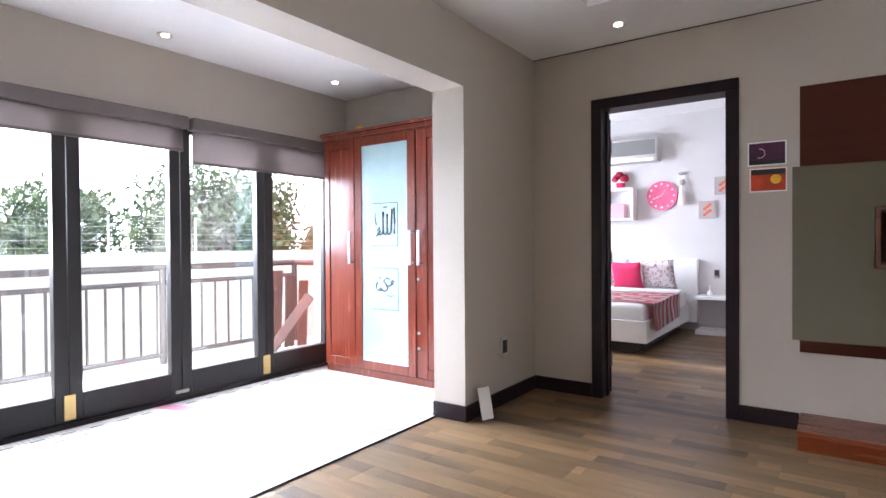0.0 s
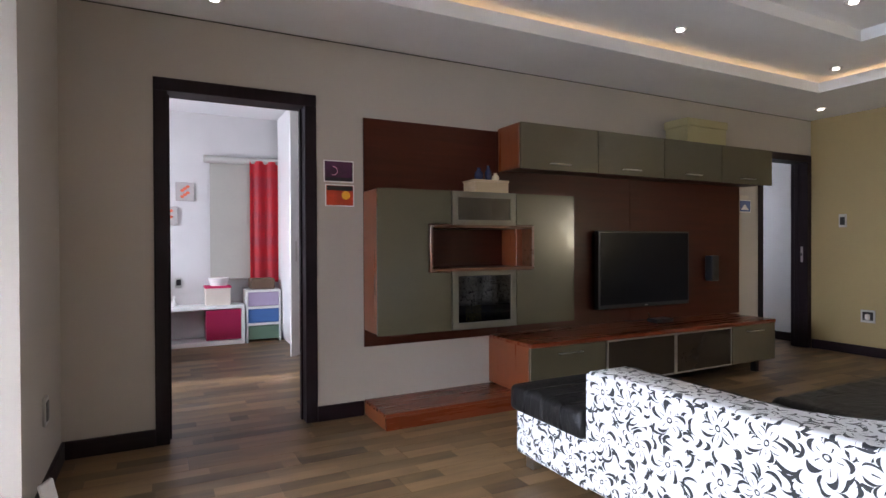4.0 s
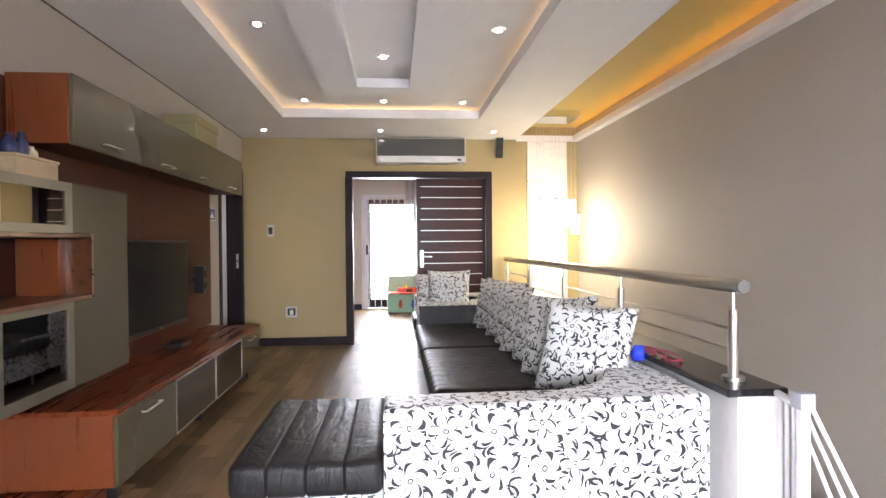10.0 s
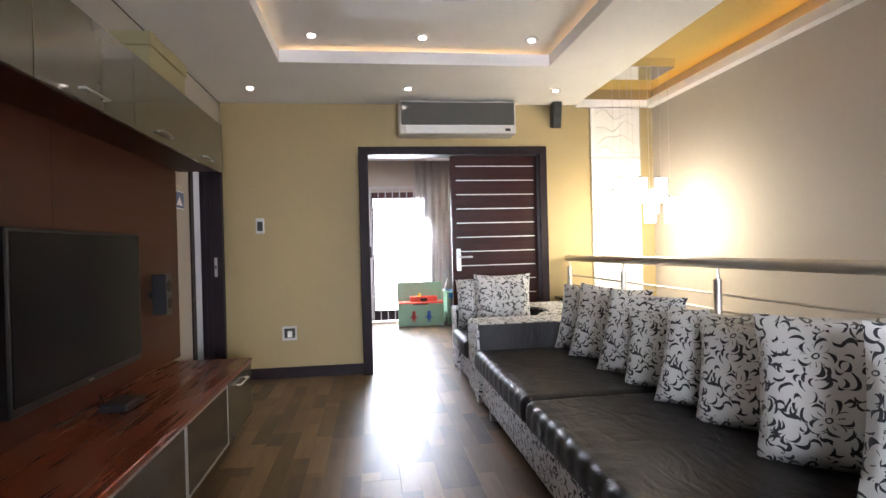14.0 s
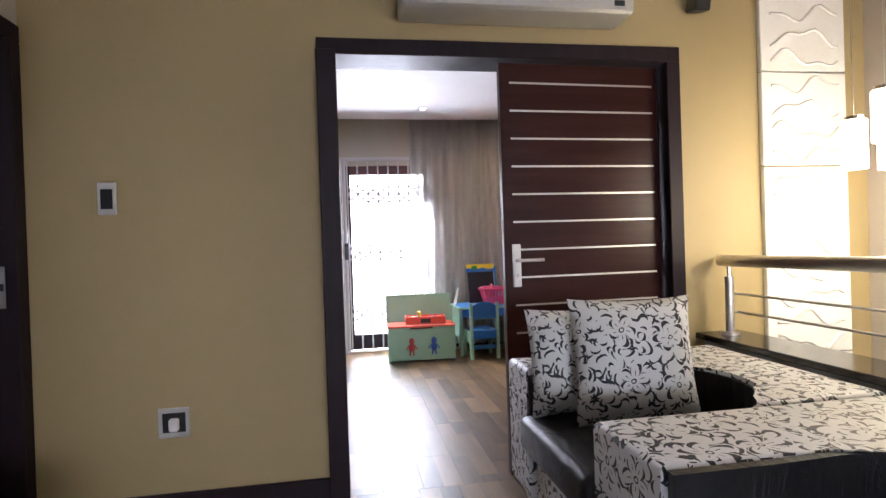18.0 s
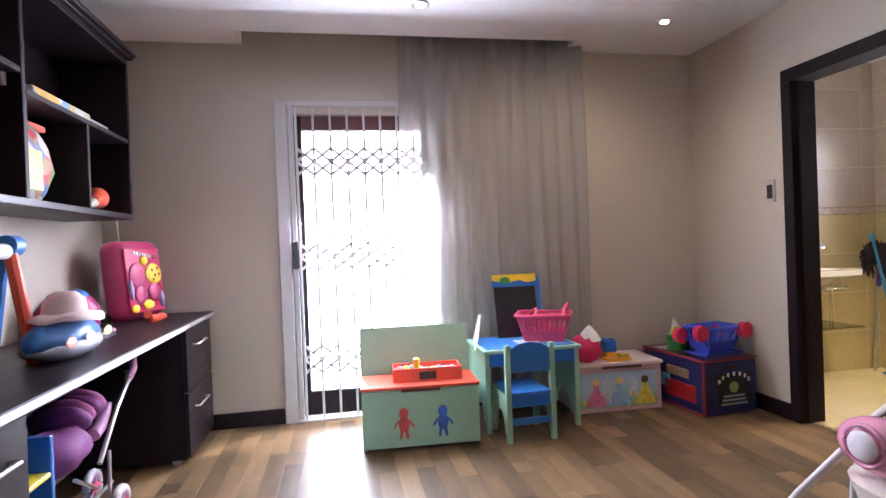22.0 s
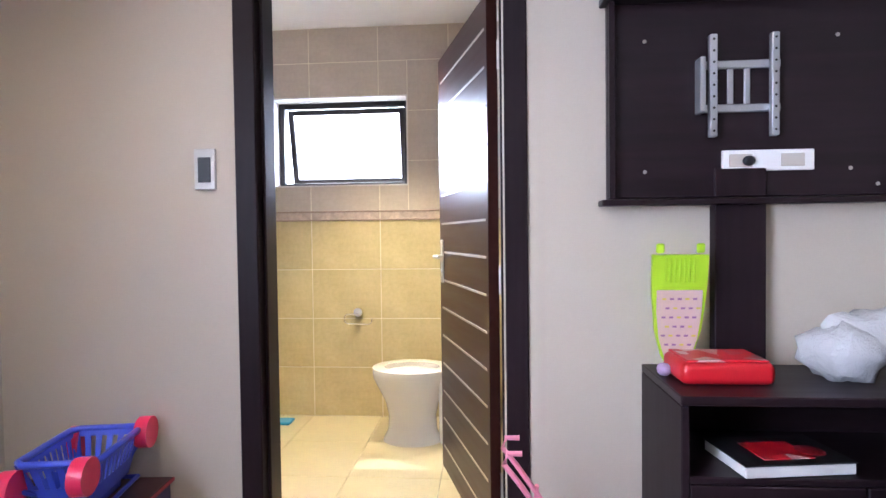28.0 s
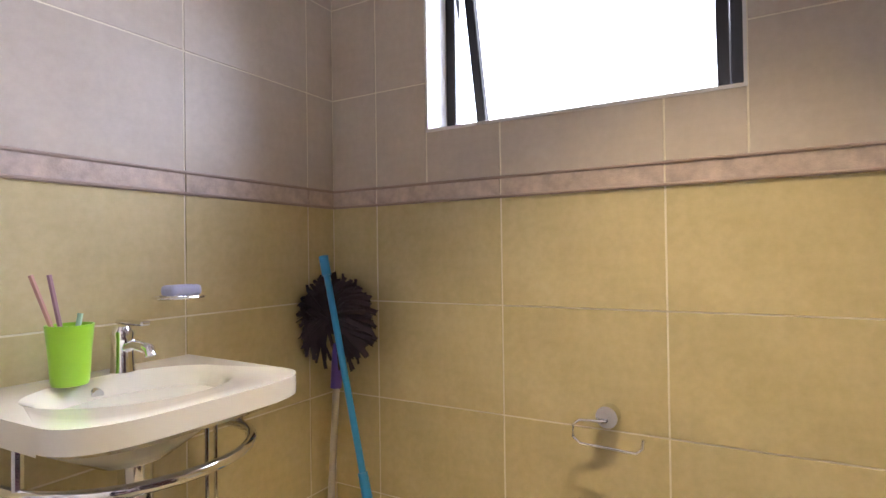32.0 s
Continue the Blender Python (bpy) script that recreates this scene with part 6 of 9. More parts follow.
# window dressings
t = thing("roller_blind", "closed stone grey roller blind over the bedroom window", "roller blind")
part("roller", rod(B(), (-0.62, BED_N - 0.07, 2.2), (1.2, BED_N - 0.07, 2.2), 0.045, 16), plain("roller_grey", (0.45, 0.44, 0.42), 0.5), t, smooth=50)
block("cloth", (-0.55, BED_N - 0.06, 0.75, -0.08, BED_N - 0.055, 2.2), plain("stone_blind", (0.4, 0.38, 0.34), 0.85), t, bevel=0)
bm = B()
prev = None
for i in range(61):
    x = -0.1 + 1.3 * i / 60
    y = BED_N - 0.12 + 0.025 * math.sin(i * 0.9)
    cur = [bm.verts.new((x, y, 0.7)), bm.verts.new((x, y, 2.2))]
    if prev:
        bm.faces.new((prev[0], cur[0], cur[1], prev[1]))
    prev = cur
redc, nt, b = material("red_striped_curtain")
v = coords(nt)
nt.links.new(ramp(nt, noise_out(nt, coords(nt, scale=(0.01, 0.01, 7.0)), 1.0, 1.0), [(0.4, (0.62, 0.012, 0.025)), (0.6, (0.38, 0.03, 0.06))]), b.inputs["Base Color"])
tr = node(nt, "ShaderNodeBsdfTranslucent", Color=(0.75, 0.02, 0.03, 1))
ms = node(nt, "ShaderNodeMixShader", Fac=0.5)
nt.links.new(b.outputs[0], ms.inputs[1])
nt.links.new(tr.outputs[0], ms.inputs[2])
nt.links.new(ms.outputs[0], nt.nodes["Material Output"].inputs["Surface"])
tagged(part("curtain", bm, redc, smooth=80), "translucent red striped curtain at the bedroom window", "curtain")
wc = thing("white_wardrobe", "white built-in wardrobe with one door ajar", "wardrobe")
block("body", (0.24, 6.75, 0.06, 1.95, 7.5, 2.74), WHITE, wc)
block("plinth", (0.26, 6.8, 0, 1.95, 7.5, 0.06), WHITE, wc)
d = block("door", (0, -0.01, 0.05, 0.56, 0.01, 2.6), WHITE, wc, at=pose(0.06, 5.93, 0, 0, 0, 35))
part("handle", rod(B(), (0.05, -0.03, 1.0), (0.05, -0.03, 1.2), 0.006, 8), STEEL, d)
bac = thing("air_conditioner", "grey split air conditioner on the bedroom wall", "air conditioner")
block("casing", (-2.5, BED_N - 0.2, 2.15, -1.55, BED_N, 2.46), SILVER, bac, bevel=0.02, seg=3, smooth=50)
block("front_panel", (-2.47, BED_N - 0.206, 2.24, -1.58, BED_N - 0.199, 2.43), plain("grey_mirror", (0.2, 0.2, 0.2), 0.2, relief=0), bac)
block("louvre", (-2.45, BED_N - 0.21, 2.155, -1.6, BED_N - 0.195, 2.2), WHITE, bac)
cub = thing("cube_shelf", "white box shelf with a doll and flowers on the wall", "shelf")
bm = B()
for d in [(-2.35, BED_N - 0.2, 1.4, -1.86, BED_N, 1.43), (-2.35, BED_N - 0.2, 1.8, -1.86, BED_N, 1.83), (-2.35, BED_N - 0.2, 1.43, -2.32, BED_N, 1.8), (-1.89, BED_N - 0.2, 1.43, -1.86, BED_N, 1.8)]:
    box(bm, *d, 0.002)
part("frame", bm, WHITE, cub)
tagged(block("toy_box", (-2.25, BED_N - 0.16, 1.43, -1.98, BED_N - 0.04, 1.62), plain("pink_toy", (0.6, 0.3, 0.36), 0.6), bevel=0.01), "pink toy box in the wall shelf", "box")
fl = thing("flower_bunch", "bunch of dark red artificial flowers on the shelf", "flowers")
part("pot", lathe(B(), (-2.05, BED_N - 0.1, 1.83), [(0.05, 0), (0.06, 0.07), (0.05, 0.072)], 14), PINK, fl, smooth=50)
for k in range(7):
    part("bloom", ball(B(), (-2.05 + 0.07 * math.cos(k * 0.9), BED_N - 0.1 + 0.04 * math.sin(k * 1.7), 1.95 + 0.035 * (k % 3)), 0.045, 1, 1, 0.8, 10), plain("dark_red_petal", (0.4, 0.01, 0.05), 0.7), fl, smooth=60)
clk = thing("wall_clock", "round hot pink wall clock", "clock")
part("face", rod(B(), (-1.54, BED_N - 0.03, 1.71), (-1.54, BED_N, 1.71), 0.19, 32), plain("pink_clock", (0.72, 0.12, 0.25), 0.4, vary=0.3, blotch=9), clk, smooth=40)
for a in range(12):
    part("mark", ball(B(), (-1.54 + 0.15 * math.cos(a * math.pi / 6), BED_N - 0.032, 1.71 + 0.15 * math.sin(a * math.pi / 6)), 0.014, 1, 0.3, 1, 8), WHITE, clk)
for a, l in ((60, 0.09), (200, 0.12)):
    part("pointer", rod(B(), (-1.54, BED_N - 0.034, 1.71), (-1.54 + l * math.cos(radians(a)), BED_N - 0.034, 1.71 + l * math.sin(radians(a))), 0.005, 6), WHITE, clk)
orn = thing("hanging_ornament", "white hanging bell ornament on the bedroom wall", "ornament")
part("bell", lathe(B(), (-1.285, BED_N - 0.06, 1.58), [(0.055, 0), (0.05, 0.06), (0.03, 0.22), (0.02, 0.25)], 14, 1, 0.7), plain("off_white_cloth", (0.7, 0.66, 0.62), 0.8), orn, smooth=60)
part("knot", ball(B(), (-1.285, BED_N - 0.05, 1.87), 0.035, 1, 0.7, 1.2, 12), plain("grey_cloth", (0.35, 0.33, 0.33), 0.8), orn, smooth=60)
part("cord", rod(B(), (-1.285, BED_N - 0.04, 1.88), (-1.285, BED_N - 0.01, 2.02), 0.004, 6), WHITE, orn)
part("cap", ball(B(), (-1.285, BED_N - 0.04, 1.98), 0.05, 1.1, 0.5, 0.5, 12), plain("grey_cloth", (0.35, 0.33, 0.33), 0.8), orn, smooth=60)
for x0, z0 in ((-1.1, 1.4), (-0.92, 1.69)):
    cv = thing("canvas_print", "small square canvas with orange shapes on grey", "picture")
    block("canvas", (x0, BED_N - 0.025, z0, x0 + 0.2, BED_N - 0.002, z0 + 0.22), plain("grey_canvas", (0.42, 0.38, 0.37), 0.7), cv)
    for k in range(6):
        part("motif", ball(B(), (x0 + 0.07 + 0.03 * (k % 3), BED_N - 0.026, z0 + 0.05 + 0.024 * k), 0.017, 1.3, 0.2, 1, 8), plain("orange_motif", (0.72, 0.13, 0.06), 0.6), cv)
tray = thing("ceiling_band", "ochre recessed band in the bedroom ceiling", "ceiling band")
block("band", (-3.0, 5.9, 2.735, -1.0, 6.15, 2.749), plain("ochre_band", (0.5, 0.4, 0.2), 0.6), tray)
for x, y in ((-1.35, 5.6), (-1.2, 6.7), (0.25, 5.6)):
    downlight(x, y, 2.75)
# passage beyond the side door
tagged(block("passage_door", (4.6, 5.16, 0.02, 5.4, 5.198, 2.05), WHITE, bevel=0.004), "white panel door at the end of the passage", "door")

# ---- playroom: garden door, security gate, sheer curtain ----
t = thing("garden_door", "dark framed glass garden door", "door", pose(0, -0.035, 0), kind="structure")
GX = PLAY_E + 0.06
block("stile", (GX, 2.6, 0.02, GX + 0.06, 2.66, 2.05), WENGE, t)
block("stile", (GX, 1.72, 0.02, GX + 0.06, 1.78, 2.05), WENGE, t)
block("top_rail", (GX, 1.78, 1.955, GX + 0.06, 2.6, 2.05), plain("red_brown_rail", (0.1, 0.03, 0.03), 0.5), t, "red-brown top rail")
block("bottom_rail", (GX, 1.78, 0.02, GX + 0.06, 2.6, 0.18), WENGE, t)
p = block("pane", (GX + 0.025, 1.77, 0.17, GX + 0.031, 2.61, 1.98), PANE, t, bevel=0)
p.visible_shadow = False
block("lever", (GX - 0.03, 2.56, 1.0, GX, 2.585, 1.12), STEEL, t)
gate = thing("security_gate", "white folding trellis security gate across the garden door", "security gate", pose(0.02, -0.035, 0))
GP = plain("white_gate_enamel", (0.55, 0.53, 0.55), 0.35)
gx = PLAY_E - 0.03
block("side_channel", (gx - 0.025, 2.685, 0.0, gx + 0.03, 2.765, 2.13), GP, gate, bevel=0.004)
block("lock_stile", (gx - 0.02, 2.645, 0.02, gx + 0.02, 2.678, 2.095), GP, gate, bevel=0.003)
block("side_channel", (gx - 0.025, 1.66, 0.0, gx + 0.03, 1.71, 2.13), GP, gate, bevel=0.004)
block("top_track", (gx - 0.022, 1.71, 2.095, gx + 0.028, 2.685, 2.13), GP, gate, bevel=0.003)
block("bottom_track", (gx - 0.02, 1.71, 0.0, gx + 0.02, 2.685, 0.014), GP, gate, bevel=0.002)
n = 9
ys = [1.735 + (2.63 - 1.735) * i / (n - 1) for i in range(n)]
for y in ys:
    block("bar", (gx - 0.008, y - 0.0075, 0.014, gx + 0.008, y + 0.0075, 2.095), GP, gate, bevel=0)
for z0, z1 in ((1.64, 1.82), (1.01, 1.18), (0.32, 0.5)):
    for i in range(n - 1):
        for (za, zb) in ((z0, (z0 + z1) / 2), ((z0 + z1) / 2, z0), ((z0 + z1) / 2, z1), (z1, (z0 + z1) / 2)):
            a, c = Vector((gx, ys[i], za)), Vector((gx, ys[i + 1], zb))
            across = (c - a).cross(Vector((1, 0, 0))).normalized() * 0.009
            shift = Vector((0.008 if zb > za else -0.012, 0, 0))
            part("lattice_strip", prism(B(), [a + across + shift, c + across + shift, c - across + shift, a - across + shift], (0.004, 0, 0)), GP, gate)
block("lock", (gx - 0.04, 2.64, 1.02, gx - 0.02, 2.68, 1.2), BLACK, gate)
sheer, nt, b = material("sheer_grey_voile")
b.inputs["Base Color"].default_value = (0.5, 0.48, 0.46, 1)
b.inputs["Roughness"].default_value = 0.85
tr = node(nt, "ShaderNodeBsdfTranslucent", Color=(0.62, 0.6, 0.58, 1))
m1 = node(nt, "ShaderNodeMixShader", Fac=0.5)
nt.links.new(b.outputs[0], m1.inputs[1])
nt.links.new(tr.outputs[0], m1.inputs[2])
cl = node(nt, "ShaderNodeBsdfTransparent")
m2 = nt.nodes.new("ShaderNodeMixShader")
nt.links.new(maths(nt, "ADD", maths(nt, "MULTIPLY", noise_out(nt, coords(nt, scale=(1, 1, 0.05)), 30.0), 0.2), 0.2), m2.inputs[0])
nt.links.new(m1.outputs[0], m2.inputs[1])
nt.links.new(cl.outputs[0], m2.inputs[2])
nt.links.new(m2.outputs[0], nt.nodes["Material Output"].inputs["Surface"])
cur = thing("sheer_curtain", "tall grey sheer curtain gathered beside the garden door", "curtain", pose(0, -0.035, -0.015))
bm = B()
prev = None
NC = 150
for i in range(NC + 1):
    s = i / NC
    col = []
    for j in range(9):
        z = 2.66 - 2.6 * j / 8
        flare = 1 + 0.04 * (j / 8)
        y = 1.3 + (1.94 - 2.6 * 0.5 * s * 1.0 - 1.3) * flare
        fold = 0.03 * math.sin(s * 75 + 0.35 * math.sin(j * 0.7 + s * 9)) + 0.018 * math.sin(s * 31 + j * 0.25)
        col.append(bm.verts.new((8.79 + fold * (0.6 + 0.4 * j / 8), y + 0.006 * math.sin(j + s * 40), z)))
    if prev:
        for j in range(8):
            bm.faces.new((prev[j], col[j], col[j + 1], prev[j + 1]))
    prev = col
part("cloth", bm, sheer, cur, smooth=80)
block("heading_tape", (8.76, 0.64, 2.6, 8.82, 1.94, 2.66), plain("grey_tape", (0.25, 0.24, 0.23), 0.8), cur)
part("curtain_rail", rod(B(), (8.79, 0.62, 2.665), (8.79, 2.9, 2.665), 0.008, 8), WHITE, cur)

# ---- toy chests, table, chair ----
MINT = plain("mint_green_paint", (0.3, 0.52, 0.36), 0.4, vary=0.05)
REDP = plain("red_orange_paint", (0.75, 0.1, 0.05), 0.4)
BLUEP = plain("bright_blue_paint", (0.02, 0.16, 0.48), 0.4)
YEL = plain("sunny_yellow_plastic", (0.85, 0.62, 0.03), 0.4)
ch = thing("toy_chest", "mint green toy chest with its lid standing open", "toy chest", pose(8.185, 1.92, 0, 0, 0, -3))
# local: x to the back, y along the front
block("front", (-0.01, -0.33, 0.02, 0.006, 0.33, 0.34), MINT, ch)
block("back", (0.36, -0.33, 0.02, 0.376, 0.33, 0.34), MINT, ch)
for y in (-0.33, 0.314):
    block("side", (0.006, y, 0.0, 0.36, y + 0.016, 0.345), MINT if y > 0 else BLUEP, ch)
block("bottom", (0.006, -0.314, 0.02, 0.36, 0.314, 0.035), MINT, ch)
block("shelf_top", (-0.02, -0.335, 0.345, 0.3, 0.335, 0.362), REDP, ch, "red inner tray top")
block("lid", (-0.008, -0.34, 0.0, 0.008, 0.34, 0.34), MINT, ch, "open lid", at=pose(0.372, 0, 0.3, 0, 8, 0))
for y, c, k in ((0.1, (0.5, 0.06, 0.05), 0), (-0.12, (0.04, 0.12, 0.5), 1)):
    pm = plain("painted_motif", c, 0.5, vary=0.3, blotch=20)
    bm = ball(B(), (-0.0115, y, 0.21), 0.03, 0.1, 0.9, 1.1, 12)
    ball(bm, (-0.0115, y, 0.15), 0.035, 0.1, 0.9, 1.3, 12)
    for s in (-1, 1):
        rod(bm, (-0.011, y + s * 0.012, 0.12), (-0.011, y + s * 0.02, 0.07), 0.008, 6)
        rod(bm, (-0.011, y + s * 0.03, 0.17), (-0.011, y + s * 0.055, 0.13), 0.006, 6)
    part("painted_motif", bm, pm, ch)
# dark strip gives the shade of a hand notch that isn't cut
part("hand_notch", box(B(), -0.0225, -0.11, 0.33, -0.019, 0.11, 0.346, 0.004), plain("notch_shadow", (0.1, 0.02, 0.015), 0.6), ch)
tt = thing("toy_tray", "open red wooden tray of small toys on the chest", "toy tray", pose(8.255, 1.865, 0.362, 0, 0, -3))
bm = B()
for d in [(0, -0.2, 0, 0.01, 0.2, 0.075), (0.17, -0.2, 0, 0.18, 0.2, 0.075), (0.01, -0.2, 0, 0.17, -0.19, 0.075), (0.01, 0.19, 0, 0.17, 0.2, 0.075), (0.01, -0.19, 0, 0.17, 0.19, 0.01)]:
    box(bm, *d, 0.002)
part("tray", bm, REDP, tt)
block("label_plate", (-0.002, -0.05, 0.01, 0.0005, 0.05, 0.055), BLACK, tt)
rnd = random.Random(4)
for k in range(9):
    c = [(0.6, 0.3, 0.3), (0.5, 0.45, 0.4), (0.1, 0.25, 0.4), (0.7, 0.55, 0.1)][k % 4]
    part("small_toy", ball(B(), (0.05 + 0.09 * rnd.random(), -0.15 + 0.038 * k, 0.045), 0.03, 1, 1, 0.9, 10), plain("toy_paint", c, 0.4), tt, smooth=60)
part("toy_bottle", lathe(B(), (0.06, 0.06, 0.02), [(0.018, 0), (0.02, 0.06), (0.02, 0.1), (0.012, 0.105)], 14), YEL, tt, smooth=50)

tb = thing("play_table", "child's blue table with green edge and a blackboard", "table", pose(-0.04, -0.035, 0))
TX, TXB, TYA, TYB, TZ = 8.32, 8.8, 0.94, 1.56, 0.5
block("tabletop", (TX, TYA, TZ - 0.02, TXB, TYB, TZ), MINT, tb, "green edged top")
block("work_surface", (TX + 0.03, TYA + 0.03, TZ, TXB - 0.02, TYB - 0.03, TZ + 0.006), BLUEP, tb, "blue work surface")
for y in (TYA + 0.012, TYB - 0.042):
    block("leg", (TX + 0.02, y, 0, TX + 0.055, y + 0.03, TZ - 0.02), MINT, tb)
    block("leg", (TXB - 0.06, y, 0, TXB - 0.025, y + 0.03, TZ - 0.02), MINT, tb)
    arch = [(TX + 0.055, y + 0.006, TZ - 0.02), (TX + 0.055, y + 0.006, 0.06)]
    for i in range(9):
        arch.append(((TX + TXB) / 2 - 0.13 * math.cos(math.pi * i / 8), y + 0.006, 0.06 + 0.13 * math.sin(math.pi * i / 8)))
    arch += [(TXB - 0.06, y + 0.006, 0.06), (TXB - 0.06, y + 0.006, TZ - 0.02)]
    part("side_board", prism(B(), arch, (0, 0.018, 0)), MINT, tb)
block("apron", (TX + 0.02, TYA + 0.04, TZ - 0.1, TX + 0.036, TYB - 0.04, TZ - 0.02), BLUEP, tb)
bb = block("blackboard", (-0.008, 1.07, 0.0, 0.008, 1.36, 0.34), BLACK, tb, "small blackboard panel", at=pose(8.7, 0, 0.505, 0, 12, 0))
block("board_header", (-0.01, 1.06, 0.34, 0.01, 1.37, 0.41), BLUEP, bb, "blue header strip")
part("header_cloud", prism(B(), [(-0.0125, 1.06, 0.375), (-0.0125, 1.12, 0.365), (-0.0125, 1.18, 0.385), (-0.0125, 1.26, 0.37), (-0.0125, 1.37, 0.385), (-0.0125, 1.37, 0.425), (-0.0125, 1.06, 0.425)], (0.004, 0, 0)), YEL, bb)
part("header_tree", ball(B(), (-0.0135, 1.28, 0.385), 0.03, 0.12, 1.2, 0.8, 12), plain("tree_green", (0.05, 0.25, 0.05), 0.5), bb)
block("side_strip", (-0.012, 1.035, 0.0, 0.012, 1.06, 0.4), BLUEP, bb)
tagged(part("paper_sheet", prism(B(), [(8.36, 1.6, 0.5), (8.6, 1.55, 0.53), (8.63, 1.5, 0.68), (8.62, 1.49, 0.68), (8.55, 1.53, 0.54)], (0.0, 0.004, 0.002)), plain("cream_paper", (0.66, 0.63, 0.55), 0.7), at=pose(-0.04, -0.035, 0)), "cream sheet curling off the play table", "paper")
tagged(block("paper_sheet", (8.41, 1.125, 0.507, 8.54, 1.265, 0.509), WHITE, bevel=0), "loose white sheet on the play table", "paper")
cc = thing("child_chair", "child's blue and green wooden chair", "chair", pose(8.13, 1.295, 0, 0, 0, 3))
for y in (-0.15, 0.12):
    block("back_leg", (-0.02, y, 0, 0.01, y + 0.03, 0.56), MINT, cc)
    block("front_leg", (0.25, y, 0, 0.28, y + 0.03, 0.27), MINT, cc)
    arch = [(0.01, y + 0.006, 0.27), (0.01, y + 0.006, 0.03)]
    for i in range(9):
        arch.append((0.13 - 0.09 * math.cos(math.pi * i / 8), y + 0.006, 0.05 + 0.12 * math.sin(math.pi * i / 8)))
    arch += [(0.25, y + 0.006, 0.03), (0.25, y + 0.006, 0.27)]
    part("side_board", prism(B(), arch, (0, 0.018, 0)), MINT, cc)
block("seat", (-0.02, -0.12, 0.27, 0.29, 0.12, 0.29), BLUEP, cc, bevel=0.004)
block("seat_apron", (-0.012, -0.12, 0.2, 0.0, 0.12, 0.27), BLUEP, cc)
bm = prism(B(), [(-0.012, -0.12, 0.4), (-0.012, 0.12, 0.4), (-0.012, 0.12, 0.53), (-0.012, 0.07, 0.56), (-0.012, 0, 0.57), (-0.012, -0.07, 0.56), (-0.012, -0.12, 0.53)], (0.014, 0, 0))
part("backrest", bm, BLUEP, cc)
block("stretcher", (-0.012, -0.12, 0.1, 0.0, 0.12, 0.14), BLUEP, cc)


def basket(name, label, m, mat, l, w, h, k=0.72):
    """A plastic basket that widens to a rolled rim, slotted in its upper part."""
    t = thing(name, label, "basket", m)

    def spot(side, u, v):
        q = k + (1 - k) * v
        if side < 2:
            return Vector((u * l / 2 * q, (1 - 2 * side) * w / 2 * q, h * v))
        return Vector(((5 - 2 * side) * l / 2 * q, u * w / 2 * q, h * v))

    for side in range(4):
        bm = B()
        away = Vector((0, (2 * side - 1) * 0.004, 0)) if side < 2 else Vector(((2 * side - 5) * 0.004, 0, 0))
        n = 10 if side < 2 else 6
        pieces = [(-1, 1, 0, 0.4), (-1, 1, 0.84, 1)] + [(-1 + 2 * i / n, -1 + 2 * (i + 0.55) / n, 0.4, 0.84) for i in range(n)] + [(0.93, 1, 0.4, 0.84)]
        for u0, u1, v0, v1 in pieces:
            prism(bm, [spot(side, u0, v0), spot(side, u1, v0), spot(side, u1, v1), spot(side, u0, v1)], away)
        part("slotted_wall", bm, mat, t)
    x, y = l / 2 * 1.02, w / 2 * 1.02
    c = 0.025
    part("rim", tube(B(), [(x, -y + c, h), (x, y - c, h), (x - c, y, h), (-x + c, y, h), (-x, y - c, h), (-x, -y + c, h), (-x + c, -y, h), (x - c, -y, h)], 0.011, 8, True), mat, t, smooth=60)
    block("base", (-l / 2 * k, -w / 2 * k, 0, l / 2 * k, w / 2 * k, 0.008), mat, t)
    return t


PINKB = plain("raspberry_plastic", (0.66, 0.07, 0.15), 0.35)
bk = basket("shopping_basket", "raspberry pink plastic toy shopping basket on the table", pose(8.51, 1.055, 0.507, 0, 0, 66), PINKB, 0.34, 0.25, 0.165)
part("handle", tube(B(), [(-0.13, -0.1, 0.165), (-0.15, -0.06, 0.2), (-0.15, -0.02, 0.225), (-0.13, 0.0, 0.2), (-0.125, 0.02, 0.16)], 0.011, 8), PINKB, bk, smooth=60)
part("handle", tube(B(), [(0.05, 0.12, 0.165), (0.04, 0.08, 0.19), (0.05, 0.03, 0.2), (0.08, -0.02, 0.17), (0.1, -0.06, 0.1)], 0.011, 8), PINKB, bk, smooth=60)
for dx in (-0.07, 0.07):
    part("sticker", prism(B(), [(dx - 0.03, -0.106, 0.035), (dx + 0.03, -0.106, 0.035), (dx + 0.035, -0.1085, 0.06), (dx - 0.035, -0.1085, 0.06)], (0, 0.003, 0)), plain("print_sticker", (0.4, 0.3, 0.5), 0.5, vary=0.5, blotch=60), bk)

